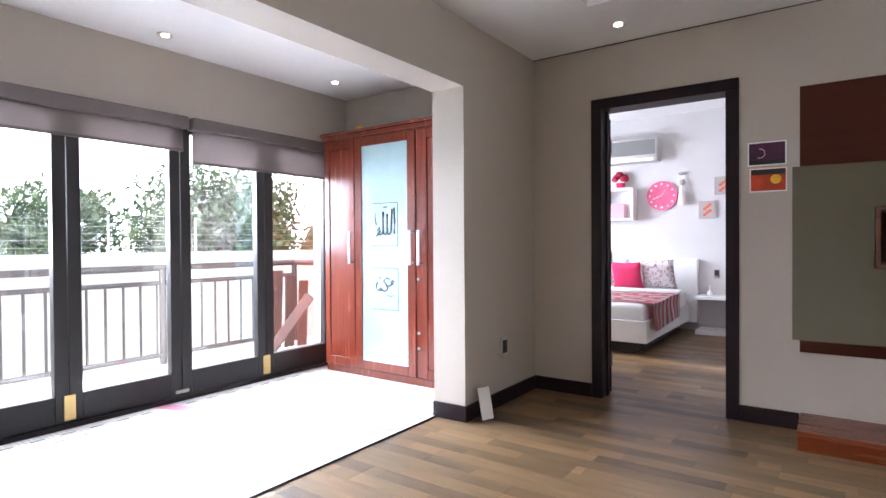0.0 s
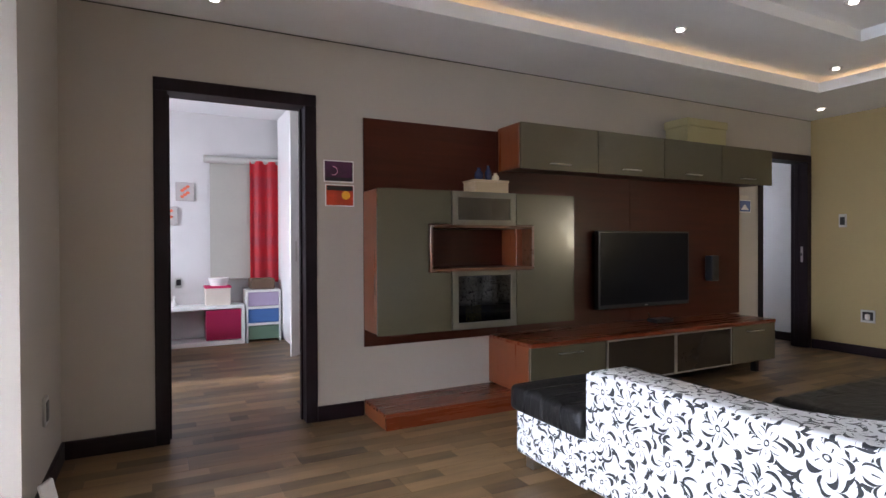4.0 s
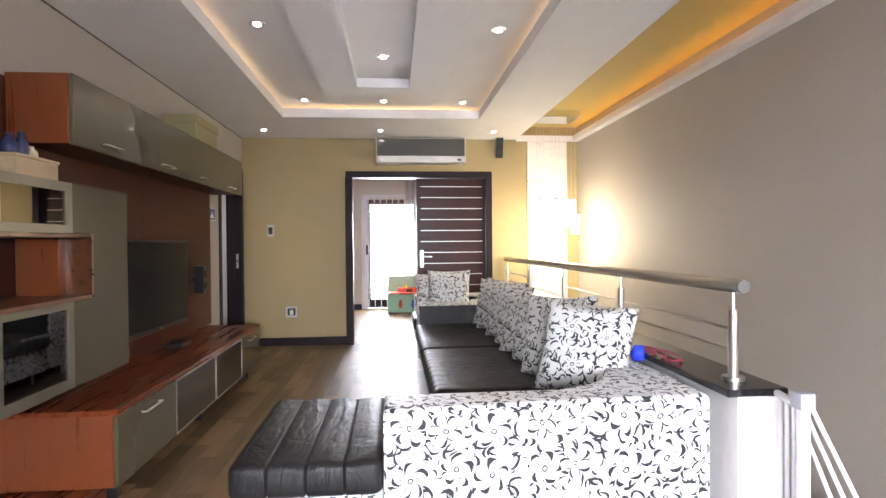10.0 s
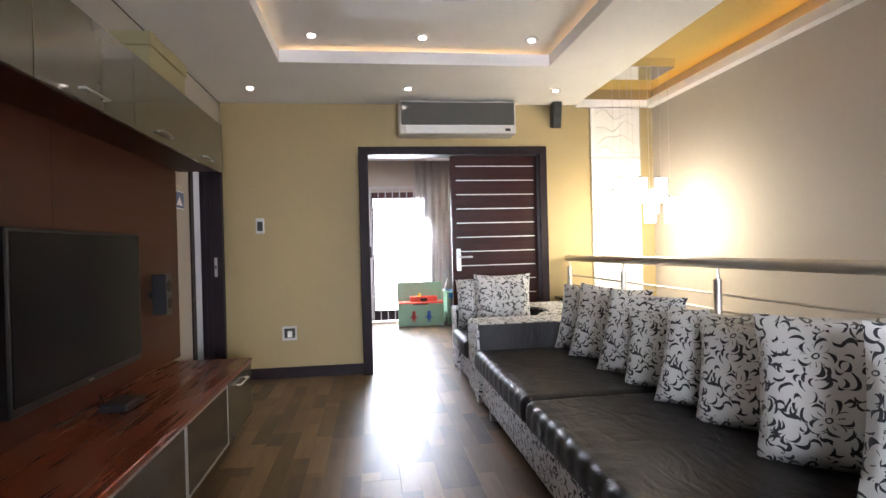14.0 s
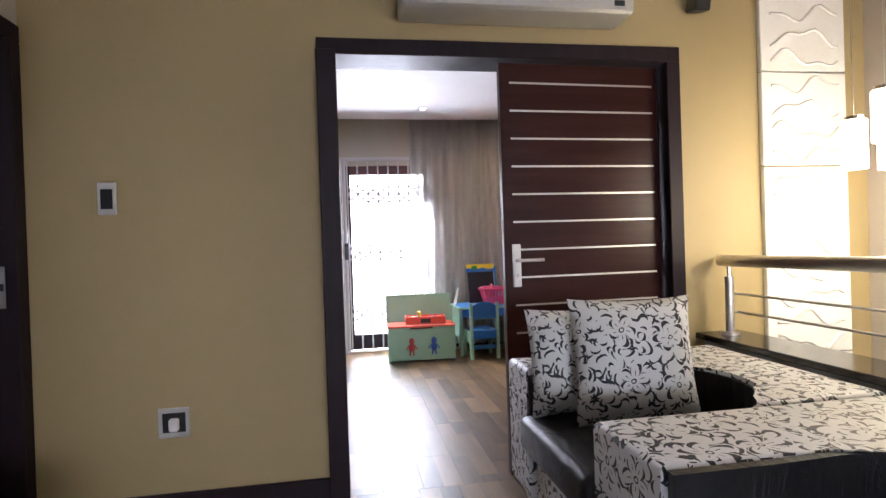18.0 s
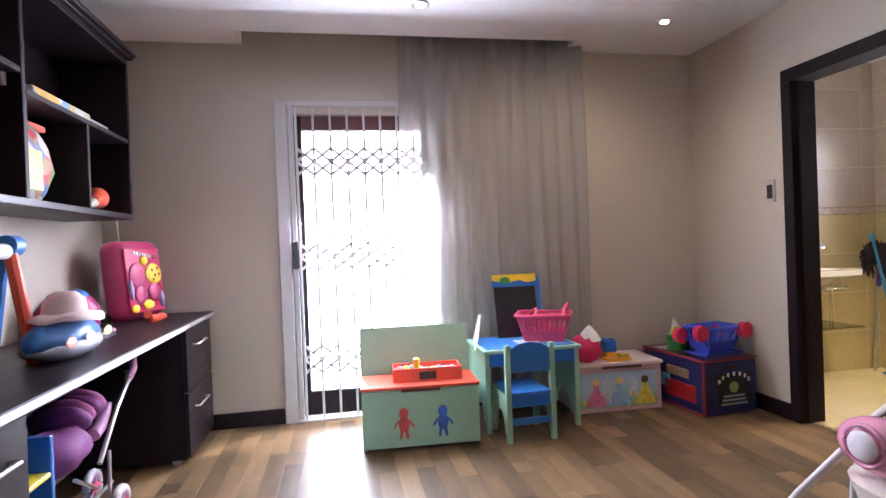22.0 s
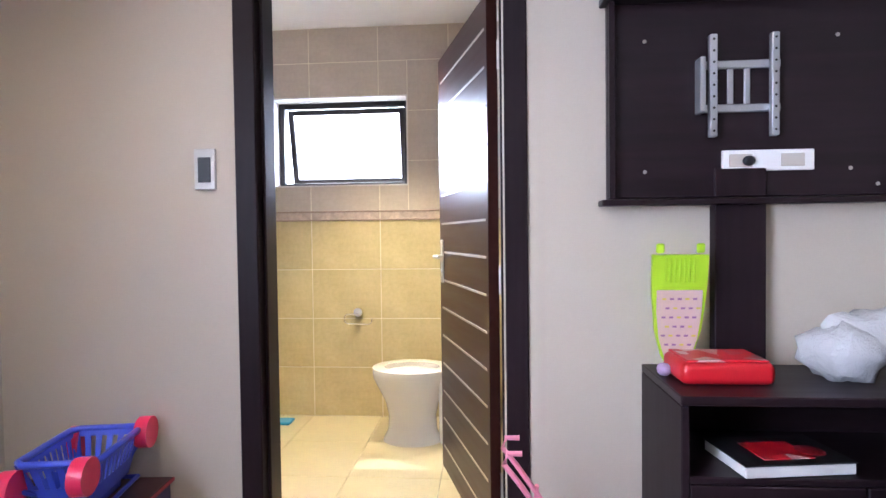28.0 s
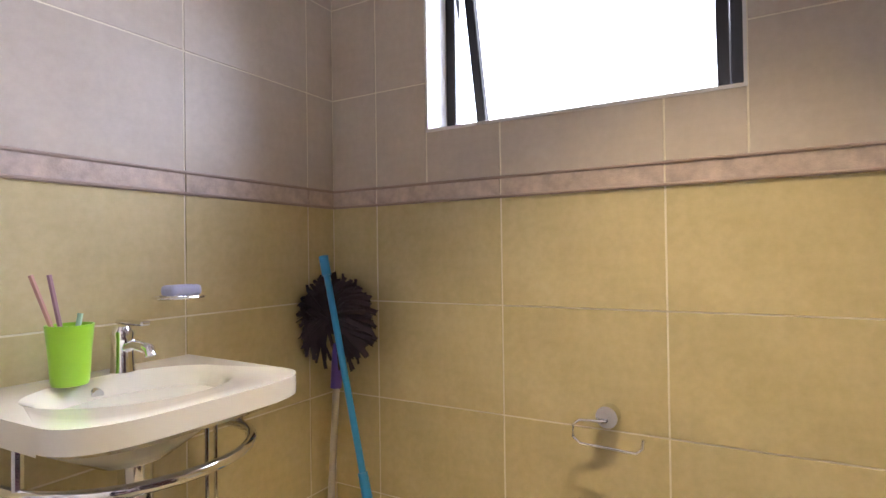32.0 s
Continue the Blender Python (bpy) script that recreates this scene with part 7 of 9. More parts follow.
ROSE = plain("pale_pink_paint", (0.72, 0.46, 0.5), 0.45)
pk = thing("toy_chest", "pale pink toy chest with a painted front", "toy chest", pose(8.49, 0.56, 0, 0, 0, -2))
block("body", (0.0, -0.3, 0.0, 0.36, 0.3, 0.3), ROSE, pk, bevel=0.004)
block("lid", (-0.012, -0.31, 0.302, 0.37, 0.31, 0.322), plain("cream_pink_lid", (0.75, 0.62, 0.58), 0.45), pk, "cream pink lid")
art_m, nt, b = material("painted_meadow")
v = coords(nt)
sep = nt.nodes.new("ShaderNodeSeparateXYZ")
nt.links.new(v, sep.inputs[0])
nt.links.new(ramp(nt, maths(nt, "ADD", maths(nt, "MULTIPLY", sep.outputs[2], 2.6), maths(nt, "MULTIPLY", noise_out(nt, v, 9.0), 0.4)), [(0.3, (0.3, 0.5, 0.3)), (0.55, (0.45, 0.62, 0.7)), (0.9, (0.45, 0.6, 0.8))]), b.inputs["Base Color"])
block("painted_front", (-0.004, -0.27, 0.03, 0.0, 0.27, 0.26), art_m, pk, "painted meadow front", bevel=0)
for y, c, c2 in ((0.16, (0.75, 0.2, 0.35), (0.8, 0.5, 0.2)), (0.0, (0.3, 0.5, 0.75), (0.85, 0.65, 0.3)), (-0.18, (0.85, 0.65, 0.08), (0.12, 0.06, 0.04))):
    bm = lathe(B(), (-0.005, y, 0.04), [(0.075, 0), (0.06, 0.05), (0.02, 0.11), (0.022, 0.14)], 16, 0.05, 1.0)
    part("painted_shape", bm, plain("dress_paint", c, 0.5, vary=0.25, blotch=25), pk)
    part("painted_shape", ball(B(), (-0.005, y, 0.2), 0.026, 0.1, 1, 1, 12), plain("hair_paint", c2, 0.5), pk)
FLOWER = plain("painted_flowers", (0.75, 0.45, 0.4), 0.5, vary=0.6, blotch=40)
for k in range(14):
    part("painted_flower", ball(B(), (-0.0045, -0.25 + 0.038 * k, 0.05 + 0.022 * ((k * 7) % 5)), 0.012 + 0.003 * (k % 3), 0.1, 1, 1, 8), (FLOWER, YEL, WHITE)[k % 3], pk)
for y in (0.09, -0.1):
    part("painted_castle", prism(B(), [(-0.005, y + 0.03, 0.1), (-0.005, y - 0.03, 0.1), (-0.005, y - 0.025, 0.19), (-0.005, y, 0.235), (-0.005, y + 0.025, 0.19)], (0.0015, 0, 0)), plain("pale_castle_paint", (0.62, 0.66, 0.72), 0.5, vary=0.2, blotch=30), pk)
# dark brown strip in place of a cut notch's shade
part("hand_notch", box(B(), -0.014, -0.16, 0.285, -0.003, 0.12, 0.303, 0.004), plain("notch_brown_shade", (0.12, 0.05, 0.04), 0.6), pk)
sb = thing("soft_bag", "crumpled pink and white soft bag on the chest", "bag", pose(-0.01, -0.05, 0))
bm = ball(B(), (8.6, 0.79, 0.322 + 0.085), 0.105, 0.9, 1.0, 0.9, 20)
for vv in bm.verts:
    vv.co += Vector((0, 0, 0.02)) * noise.noise(vv.co * 18) + vv.normal * 0.012 * noise.noise(vv.co * 25)
part("body", bm, PINK, sb, smooth=60)
part("flap", lathe(B(), (8.6, 0.76, 0.465), [(0.09, 0), (0.07, 0.035), (0.03, 0.08), (0.004, 0.1)], 14, 0.9, 0.85), WHITE, sb, "white flap", smooth=60)
brk = thing("building_bricks", "yellow and blue plastic bricks on the pink chest", "toy bricks", pose(-0.01, -0.05, 0))
ORB = plain("orange_yellow_plastic", (0.85, 0.4, 0.02), 0.35)
block("brick", (8.52, 0.5, 0.322, 8.64, 0.67, 0.345), ORB, brk, bevel=0.004)
block("brick", (8.56, 0.59, 0.345, 8.64, 0.66, 0.38), ORB, brk, bevel=0.004)
block("brick", (8.56, 0.585, 0.38, 8.64, 0.665, 0.455), plain("blue_brick", (0.02, 0.15, 0.5), 0.35), brk, bevel=0.004)
block("brick", (8.53, 0.51, 0.345, 8.6, 0.57, 0.365), YEL, brk, bevel=0.004)
for k in range(4):
    part("stud", rod(B(), (8.58 + 0.04 * (k % 2), 0.605 + 0.04 * (k // 2), 0.455), (8.58 + 0.04 * (k % 2), 0.605 + 0.04 * (k // 2), 0.466), 0.014, 10), bpy.data.materials["blue_brick"], brk)

DKBOX = plain("navy_print_panel", (0.016, 0.022, 0.11), 0.35, vary=0.5, blotch=6)
MAR = plain("maroon_top", (0.045, 0.012, 0.016), 0.35)
b2 = thing("toy_chest", "dark navy toy box with printed sides and maroon top", "toy chest", pose(8.215, 0.13, 0, 0, 0, 5))
block("body", (0.0, -0.4, 0.0, 0.6, 0.0, 0.335), DKBOX, b2, bevel=0.005)
TRIMR = plain("red_edge_trim", (0.3, 0.02, 0.03), 0.4)
block("edge_trim", (-0.01, -0.006, 0.0, 0.006, 0.01, 0.336), TRIMR, b2, "red edge trim")
block("edge_trim", (0.59, -0.006, 0.0, 0.606, 0.01, 0.336), TRIMR, b2, "red edge trim")
block("edge_trim", (0.006, 0.0, 0.0, 0.59, 0.008, 0.014), TRIMR, b2, "red edge trim")
block("grip_slot", (-0.004, -0.25, 0.285, 0.002, -0.15, 0.305), BLACK, b2, "dark grip slot")
block("top", (-0.006, -0.405, 0.336, 0.61, 0.005, 0.352), MAR, b2)
for k in range(4):
    block("print_dash", (0.42 + 0.03 * k, -0.14, 0.352, 0.44 + 0.03 * k, -0.03, 0.3535), WHITE, b2, "white printed dash", bevel=0)
block("edge_trim", (-0.012, -0.405, 0.338, -0.006, 0.01, 0.353), TRIMR, b2, "red edge trim")
block("edge_trim", (-0.006, 0.005, 0.338, 0.61, 0.011, 0.353), TRIMR, b2, "red edge trim")
block("round_sign", (-0.006, -0.35, 0.06, -0.001, -0.1, 0.26), BLACK, b2, bevel=0.002)
part("sign_disc", rod(B(), (-0.008, -0.22, 0.17), (-0.005, -0.22, 0.17), 0.035, 18), plain("olive_badge", (0.35, 0.4, 0.1), 0.5), b2)
for k in range(7):
    a = radians(150 - 20 * k)
    part("letter_bar", box(B(), -0.0095, -0.222 - 0.13 * math.cos(a) * -1 - 0.008, 0.17 + 0.085 * math.sin(a) - 0.012, -0.006, -0.222 + 0.13 * math.cos(a) + 0.008, 0.17 + 0.085 * math.sin(a) + 0.012), WHITE, b2)
for z, l in ((0.115, 0.16), (0.09, 0.18), (0.065, 0.2)):
    block("letter_bar", (-0.0095, -0.22 - l / 2, z - 0.006, -0.006, -0.22 + l / 2, z + 0.006), plain("grey_print", (0.4, 0.4, 0.38), 0.6), b2, bevel=0)
for x, z, l, h, c in ((0.14, 0.24, 0.22, 0.06, (0.3, 0.2, 0.12)), (0.12, 0.12, 0.3, 0.11, (0.4, 0.02, 0.02)), (0.3, 0.16, 0.16, 0.09, (0.1, 0.35, 0.5))):
    bm = box(B(), x - l / 2 + 0.1, 0.001, z - h / 2, x + l / 2 + 0.1, 0.006, z + h / 2, 0.004)
    part("side_print", bm, plain("side_print", c, 0.4, vary=0.4, blotch=14), b2)
bk2 = basket("toy_trolley", "blue plastic toy trolley basket with pink wheels", pose(8.42, -0.09, 0.39, 0, 0, 100), plain("royal_blue_plastic", (0.06, 0.1, 0.6), 0.3), 0.3, 0.22, 0.14)
PW = plain("pink_wheel", (0.75, 0.03, 0.1), 0.35)
for x, y, z in ((0.17, -0.11, 0.08), (-0.17, -0.11, 0.09), (0.2, 0.1, 0.12), (-0.15, 0.12, 0.12)):
    w = part("wheel", rod(B(), (x, y - 0.02, z), (x, y + 0.02, z), 0.052, 18), PW, bk2, smooth=40)
    part("hub", rod(B(), (x, y - 0.024, z), (x, y - 0.018, z), 0.03, 14), plain("lilac_hub", (0.6, 0.45, 0.6), 0.4), w)
    part("strut", rod(B(), (x * 0.6, y * 0.6, 0.03), (x, y, z), 0.008, 6), bpy.data.materials["royal_blue_plastic"], bk2)
part("tray_rim", tube(B(), [(0.15, -0.09, -0.03), (0.15, 0.09, -0.03), (-0.15, 0.09, -0.03), (-0.15, -0.09, -0.03)], 0.008, 6, True), bpy.data.materials["royal_blue_plastic"], bk2)
block("foot", (-0.1, -0.06, -0.038, 0.1, 0.06, 0.0), bpy.data.materials["royal_blue_plastic"], bk2)
tagged(part("toy_block", box(B(), 8.34, -0.05, 0.4, 8.38, -0.01, 0.44, 0.008), YEL), "small yellow toy in the trolley", "toy")
gt = thing("green_tub", "green plastic tub with paper on the toy box", "tub", pose(0, -0.07, 0))
part("tub", lathe(B(), (8.62, 0.1, 0.352), [(0.075, 0), (0.09, 0.1), (0.084, 0.102)], 16), plain("leaf_green_plastic", (0.03, 0.16, 0.03), 0.4), gt, smooth=50)
part("paper", prism(B(), [(8.6, 0.05, 0.44), (8.64, 0.15, 0.44), (8.62, 0.13, 0.56)], (0.01, 0.0, 0.01)), WHITE, gt, "white paper cone")
part("toy", ball(B(), (8.58, 0.15, 0.48), 0.03, 1, 1, 1.4, 10), plain("lime_toy", (0.35, 0.55, 0.05), 0.4), gt, smooth=60)
wall_plate("light_switch", "grey wall switch beside the bathroom doorway", "light switch", pose(8.127, PLAY_S, 1.398, 0, 0, 180), 0.075, 0.14, [(-0.022, -0.045, 0.022, 0.04)])

# ---- desk and shelves on the north wall ----
desk = thing("desk", "long dark wenge desk with a drawer pedestal", "desk", pose(0, 0, 0.006))
DY = 3.17
block("worktop", (6.3, DY - 0.02, 0.735, 8.86, PLAY_N - 0.005, 0.77), WENGE_H, desk, bevel=0.004)
block("edge_strip", (6.3, DY - 0.024, 0.742, 8.86, DY - 0.02, 0.765), ALU, desk, "pale edge strip")
block("pedestal", (8.28, DY + 0.02, 0.03, 8.84, PLAY_N - 0.01, 0.735), WENGE, desk)
for z0, z1 in ((0.04, 0.385), (0.392, 0.73)):
    d = block("drawer", (8.285, DY, z0, 8.838, DY + 0.019, z1), WENGE_H, desk, bevel=0.003)
    part("handle", tube(B(), [(8.42, DY, z1 - 0.1), (8.42, DY - 0.026, z1 - 0.1), (8.64, DY - 0.026, z1 - 0.1), (8.64, DY, z1 - 0.1)], 0.006, 8), STEEL, d, smooth=50)
block("pedestal", (6.32, DY + 0.02, 0.03, 6.75, PLAY_N - 0.01, 0.735), WENGE, desk)
d = block("drawer", (6.325, DY, 0.392, 6.745, DY + 0.019, 0.73), WENGE_H, desk, bevel=0.003)
part("handle", tube(B(), [(6.45, DY, 0.63), (6.45, DY - 0.026, 0.63), (6.66, DY - 0.026, 0.63), (6.66, DY, 0.63)], 0.006, 8), STEEL, d, smooth=50)
for x in (8.3, 8.78, 6.4, 6.7):
    block("foot", (x, DY + 0.06, 0, x + 0.04, DY + 0.1, 0.03), WHITE, desk)
block("back_panel", (6.75, PLAY_N - 0.03, 0.1, 8.28, PLAY_N - 0.005, 0.735), WENGE_H, desk)

hutch = thing("wall_shelf_unit", "dark wenge wall shelf unit filled with toys", "shelf unit")
HY, HX0, HX1 = 3.45, 6.35, 8.42
block("base_board", (HX0, HY, 1.345, HX1, PLAY_N - 0.003, 1.375), WENGE_H, hutch)
block("top_board", (HX0, HY, 2.2, HX1, PLAY_N - 0.003, 2.23), WENGE_H, hutch)
bm = box(B(), HX0 - 0.02, HY - 0.025, 2.23, HX1 + 0.025, PLAY_N - 0.003, 2.25, 0.005)
box(bm, HX0 - 0.03, HY - 0.04, 2.25, HX1 + 0.04, PLAY_N - 0.003, 2.275, 0.006)
part("cornice", bm, WENGE_H, hutch)
for x in (HX0, 6.85, 7.36, HX1 - 0.028):
    block("upright", (x, HY, 1.375, x + 0.028, PLAY_N - 0.003, 2.2), WENGE, hutch)
block("upright", (7.88, HY, 1.375, 7.904, PLAY_N - 0.003, 1.76), WENGE, hutch)
block("shelf", (7.388, HY, 1.76, HX1 - 0.03, PLAY_N - 0.003, 1.784), WENGE_H, hutch)
block("shelf", (6.88, HY, 1.83, 7.36, PLAY_N - 0.003, 1.854), WENGE_H, hutch)
block("back", (HX0, PLAY_N - 0.012, 1.375, HX1, PLAY_N - 0.002, 2.2), WENGE_H, hutch)


def bag_of(name, label, c, r, sx, sy, sz, mat, seed=1.0, rough=0.014, category="bag"):
    bm = ball(B(), c, r, sx, sy, sz, 20)
    for v in bm.verts:
        v.co += v.normal * rough * noise.noise(v.co * 22 + Vector((seed, 0, 0))) + v.normal * rough * 0.7 * noise.noise(v.co * 55)
    return tagged(part(name, bm, mat, smooth=60), label, category)


def print_mat(name, cols, scale=14.0, rough=0.35):
    m, nt, b = material(name)
    vo = node(nt, "ShaderNodeTexVoronoi", Scale=scale)
    nt.links.new(coords(nt), vo.inputs["Vector"])
    sep = nt.nodes.new("ShaderNodeSeparateColor")
    nt.links.new(vo.outputs["Color"], sep.inputs[0])
    nt.links.new(ramp(nt, sep.outputs[0], [((i + 0.5) / len(cols), c) for i, c in enumerate(cols)]), b.inputs["Base Color"])
    b.inputs["Roughness"].default_value = rough
    return m


GAUDY = print_mat("gaudy_package_print", [(0.6, 0.05, 0.08), (0.75, 0.7, 0.66), (0.1, 0.3, 0.12), (0.7, 0.3, 0.05), (0.1, 0.2, 0.4)], 16)
COMIC = print_mat("board_game_print", [(0.12, 0.25, 0.55), (0.7, 0.66, 0.5), (0.5, 0.5, 0.52), (0.6, 0.4, 0.1)], 12)
PEACH = print_mat("pink_print_plastic", [(0.7, 0.15, 0.3), (0.8, 0.45, 0.1), (0.72, 0.3, 0.4), (0.35, 0.12, 0.4)], 22)
t = thing("toy_pouch", "clear zip pouch of colourful toys on the shelf", "toy bag")
bm = ball(B(), (7.6, 3.58, 1.375 + 0.165), 0.17, 1.02, 0.42, 1.0, 22)
for v in bm.verts:
    v.co += v.normal * 0.016 * noise.noise(v.co * 16) + v.normal * 0.008 * noise.noise(v.co * 45)
    v.co.z = max(v.co.z, 1.377)
part("filled_bag", bm, GAUDY, t, smooth=60)
block("zip", (7.46, 3.56, 1.69, 7.75, 3.6, 1.715), REDP, t, "red zip edge")
block("insert", (7.45, 3.492, 1.42, 7.57, 3.5, 1.58), plain("lime_card", (0.5, 0.62, 0.15), 0.5), t, bevel=0.002)
GREYP = plain("grey_pack", (0.4, 0.4, 0.4), 0.4, vary=0.3, blotch=10)
for x0, x1, y0, h, mat, lab in [(7.5, 8.0, 3.48, 0.045, COMIC, "flat blue board game box on the shelf"), (8.01, 8.26, 3.5, 0.04, GREYP, "grey flat pack of toys on the shelf"), (7.34, 7.49, 3.5, 0.07, GREYP, "grey packet on the shelf")]:
    tagged(block("board_game", (x0, y0, 1.784, x1, 3.72, 1.784 + h), mat, bevel=0.004), lab, "box")
tin = thing("toy_tin", "pink and blue printed toy tin on the shelf", "tin")
block("body", (7.02, 3.52, 1.854, 7.2, 3.7, 2.0), PEACH, tin, bevel=0.01, seg=2)
block("lid", (7.015, 3.515, 2.0, 7.205, 3.705, 2.02), WHITE, tin, bevel=0.005)
dl = thing("soft_toy", "brown soft toy slumped in a pot on the shelf", "soft toy")
bm = ball(B(), (7.1, 3.58, 1.48), 0.075, 1.1, 0.9, 1.0, 14)
ball(bm, (7.1, 3.56, 1.6), 0.06, 1.2, 1, 0.8, 14)
rod(bm, (7.14, 3.54, 1.58), (7.24, 3.5, 1.46), 0.02, 8, 0.03)
part("body", bm, plain("brown_plush", (0.2, 0.1, 0.05), 0.9, relief=0.6), dl, smooth=60)
part("pot", lathe(B(), (7.08, 3.58, 1.375), [(0.06, 0), (0.075, 0.09), (0.07, 0.092)], 14), plain("terracotta", (0.4, 0.14, 0.08), 0.6), dl, smooth=50)
hd = thing("hair_dryer_toy", "red and cream toy trumpet lying on the shelf", "toy")
part("horn", lathe(B(), (0, 0, 0), [(0.02, 0), (0.035, 0.05), (0.055, 0.12), (0.05, 0.13)], 16), REDP, hd, smooth=50, at=pose(8.1, 3.52, 1.43, 0, 80, 15))
part("grip", rod(B(), (7.95, 3.5, 1.4), (8.12, 3.53, 1.42), 0.024, 12), plain("cream_plastic", (0.65, 0.6, 0.5), 0.4), hd, smooth=50)

# on the desk
bp = thing("school_bag", "pink child's trolley bag with butterfly print on the desk", "bag", pose(8.63, 3.52, 0.776, -6, 0, -24))
block("shell", (-0.17, -0.07, 0.0, 0.17, 0.08, 0.46), plain("pink_nylon", (0.62, 0.07, 0.2), 0.35), bp, bevel=0.06, seg=4, smooth=60)
front = block("front_print", (-0.135, -0.085, 0.03, 0.135, -0.069, 0.41), plain("magenta_print", (0.55, 0.03, 0.12), 0.3, vary=0.2), bp, bevel=0.008, seg=2)
ROSE, LILAC = plain("rose_wing", (0.6, 0.1, 0.22), 0.3), plain("lilac_panel", (0.35, 0.3, 0.55), 0.35)
for x, z, rx, rz, mat, nm in [(-0.062, 0.25, 0.06, 0.075, ROSE, "wing"), (0.066, 0.255, 0.062, 0.065, YEL, "wing"), (-0.05, 0.14, 0.045, 0.055, ROSE, "wing"), (0.055, 0.145, 0.047, 0.055, ROSE, "wing"), (0.0, 0.075, 0.045, 0.03, YEL, "flower"), (-0.1, 0.06, 0.03, 0.025, YEL, "flower"), (0.11, 0.1, 0.02, 0.05, LILAC, "petal"), (-0.115, 0.17, 0.015, 0.06, LILAC, "petal"), (0.0, 0.335, 0.03, 0.028, YEL, "flower"), (0.09, 0.36, 0.03, 0.02, ROSE, "petal")]:
    w = part(nm, ball(B(), (x, -0.088, z), 1.0, rx, 0.012, rz, 14), mat, bp, smooth=60)
    if mat is YEL and nm == "wing":
        for dx, dz in ((-0.02, 0.02), (0.02, 0.03), (0.0, -0.01), (0.03, -0.005), (-0.015, -0.035)):
            part("spot", ball(B(), (x + dx, -0.099, z + dz), 0.009, 1, 0.3, 1, 8), plain("brown_spot", (0.2, 0.06, 0.02), 0.4), w)
for k in range(7):
    block("letter_bar", (-0.07 + 0.02 * k, -0.0905, 0.372 - 0.004 * k, -0.057 + 0.02 * k, -0.085, 0.392 - 0.004 * k), plain("pale_lettering", (0.75, 0.6, 0.65), 0.4), front, bevel=0)
part("pull_handle", tube(B(), [(0.02, 0.085, 0.4), (0.02, 0.085, 0.72)], 0.006, 8), STEEL, bp)
part("grip", rod(B(), (-0.05, 0.085, 0.73), (0.09, 0.085, 0.73), 0.012, 10), PINKB, bp, smooth=50)
for s in (-1, 1):
    part("wheel", rod(B(), (s * 0.16, 0.06, 0.03), (s * 0.18, 0.06, 0.03), 0.03, 14), BLACK, bp)
tagged(part("toy_gun", tube(B(), [(8.3, 3.36, 0.83), (8.36, 3.37, 0.8), (8.5, 3.37, 0.79), (8.62, 3.38, 0.785)], 0.022, 8), REDP, smooth=60), "orange-red curved toy on the desk", "toy")
eas = thing("paper_easel", "red and blue tabletop easel with a white paper roll", "easel")
part("strut", rod(B(), (7.3, 3.42, 0.77), (7.33, 3.5, 1.2), 0.022, 8), REDP, eas)
part("strut", rod(B(), (7.42, 3.62, 0.77), (7.34, 3.52, 1.2), 0.02, 8), BLUEP, eas)
part("roll", rod(B(), (6.8, 3.5, 1.18), (7.3, 3.5, 1.18), 0.028, 16), plain("paper_roll", (0.68, 0.66, 0.62), 0.7), eas, smooth=50)
part("hub", rod(B(), (7.31, 3.5, 1.2), (7.37, 3.5, 1.2), 0.038, 16), BLUEP, eas, smooth=50)
block("board", (6.8, 3.52, 0.78, 7.28, 3.535, 1.15), BLACK, eas)
toy = thing("toy_car_bag", "blue and grey padded toy bag with a sun hat on it", "bag")
bm = ball(B(), (7.42, 3.38, 0.85), 0.21, 1.0, 0.5, 0.38, 24)
for v in bm.verts:
    v.co += v.normal * 0.014 * noise.noise(v.co * 12)
part("body", bm, plain("blue_pad", (0.04, 0.17, 0.45), 0.4, vary=0.25, relief=0.4, blotch=14), toy, smooth=60)
bm = ball(B(), (7.42, 3.375, 0.822), 0.212, 1.0, 0.52, 0.24, 24)
for v in bm.verts:
    v.co += v.normal * 0.012 * noise.noise(v.co * 13)
    v.co.z = max(v.co.z, 0.772)
part("lower_band", bm, plain("grey_band", (0.24, 0.25, 0.28), 0.5, vary=0.2), toy, smooth=60)
for x, c in ((7.25, (0.7, 0.15, 0.05)), (7.4, (0.75, 0.74, 0.7)), (7.56, (0.6, 0.5, 0.05))):
    part("badge", ball(B(), (x, 3.275, 0.85), 0.025, 1.6, 0.2, 0.8, 10), plain("badge", c, 0.4), toy)
bm = lathe(B(), (7.4, 3.36, 0.93), [(0.13, -0.012), (0.125, 0.004), (0.075, 0.016), (0.07, 0.06), (0.04, 0.085), (0.004, 0.088)], 26)
for v in bm.verts:
    v.co.z += 0.02 * noise.noise(Vector((v.co.x * 9, v.co.y * 9, 0)))
hat = part("sun_hat", bm, plain("pale_pink_cotton", (0.68, 0.52, 0.52), 0.8, vary=0.12), smooth=60)
tagged(hat, "pale pink cotton sun hat on the toy bag", "hat")
tagged(part("foil_packet", box(B(), 7.7, 3.4, 0.77, 8.0, 3.5, 0.81, 0.015, 2), plain("silver_foil", (0.6, 0.58, 0.6), 0.25, 0.8), smooth=60), "crumpled silver foil packet on the desk", "packet")
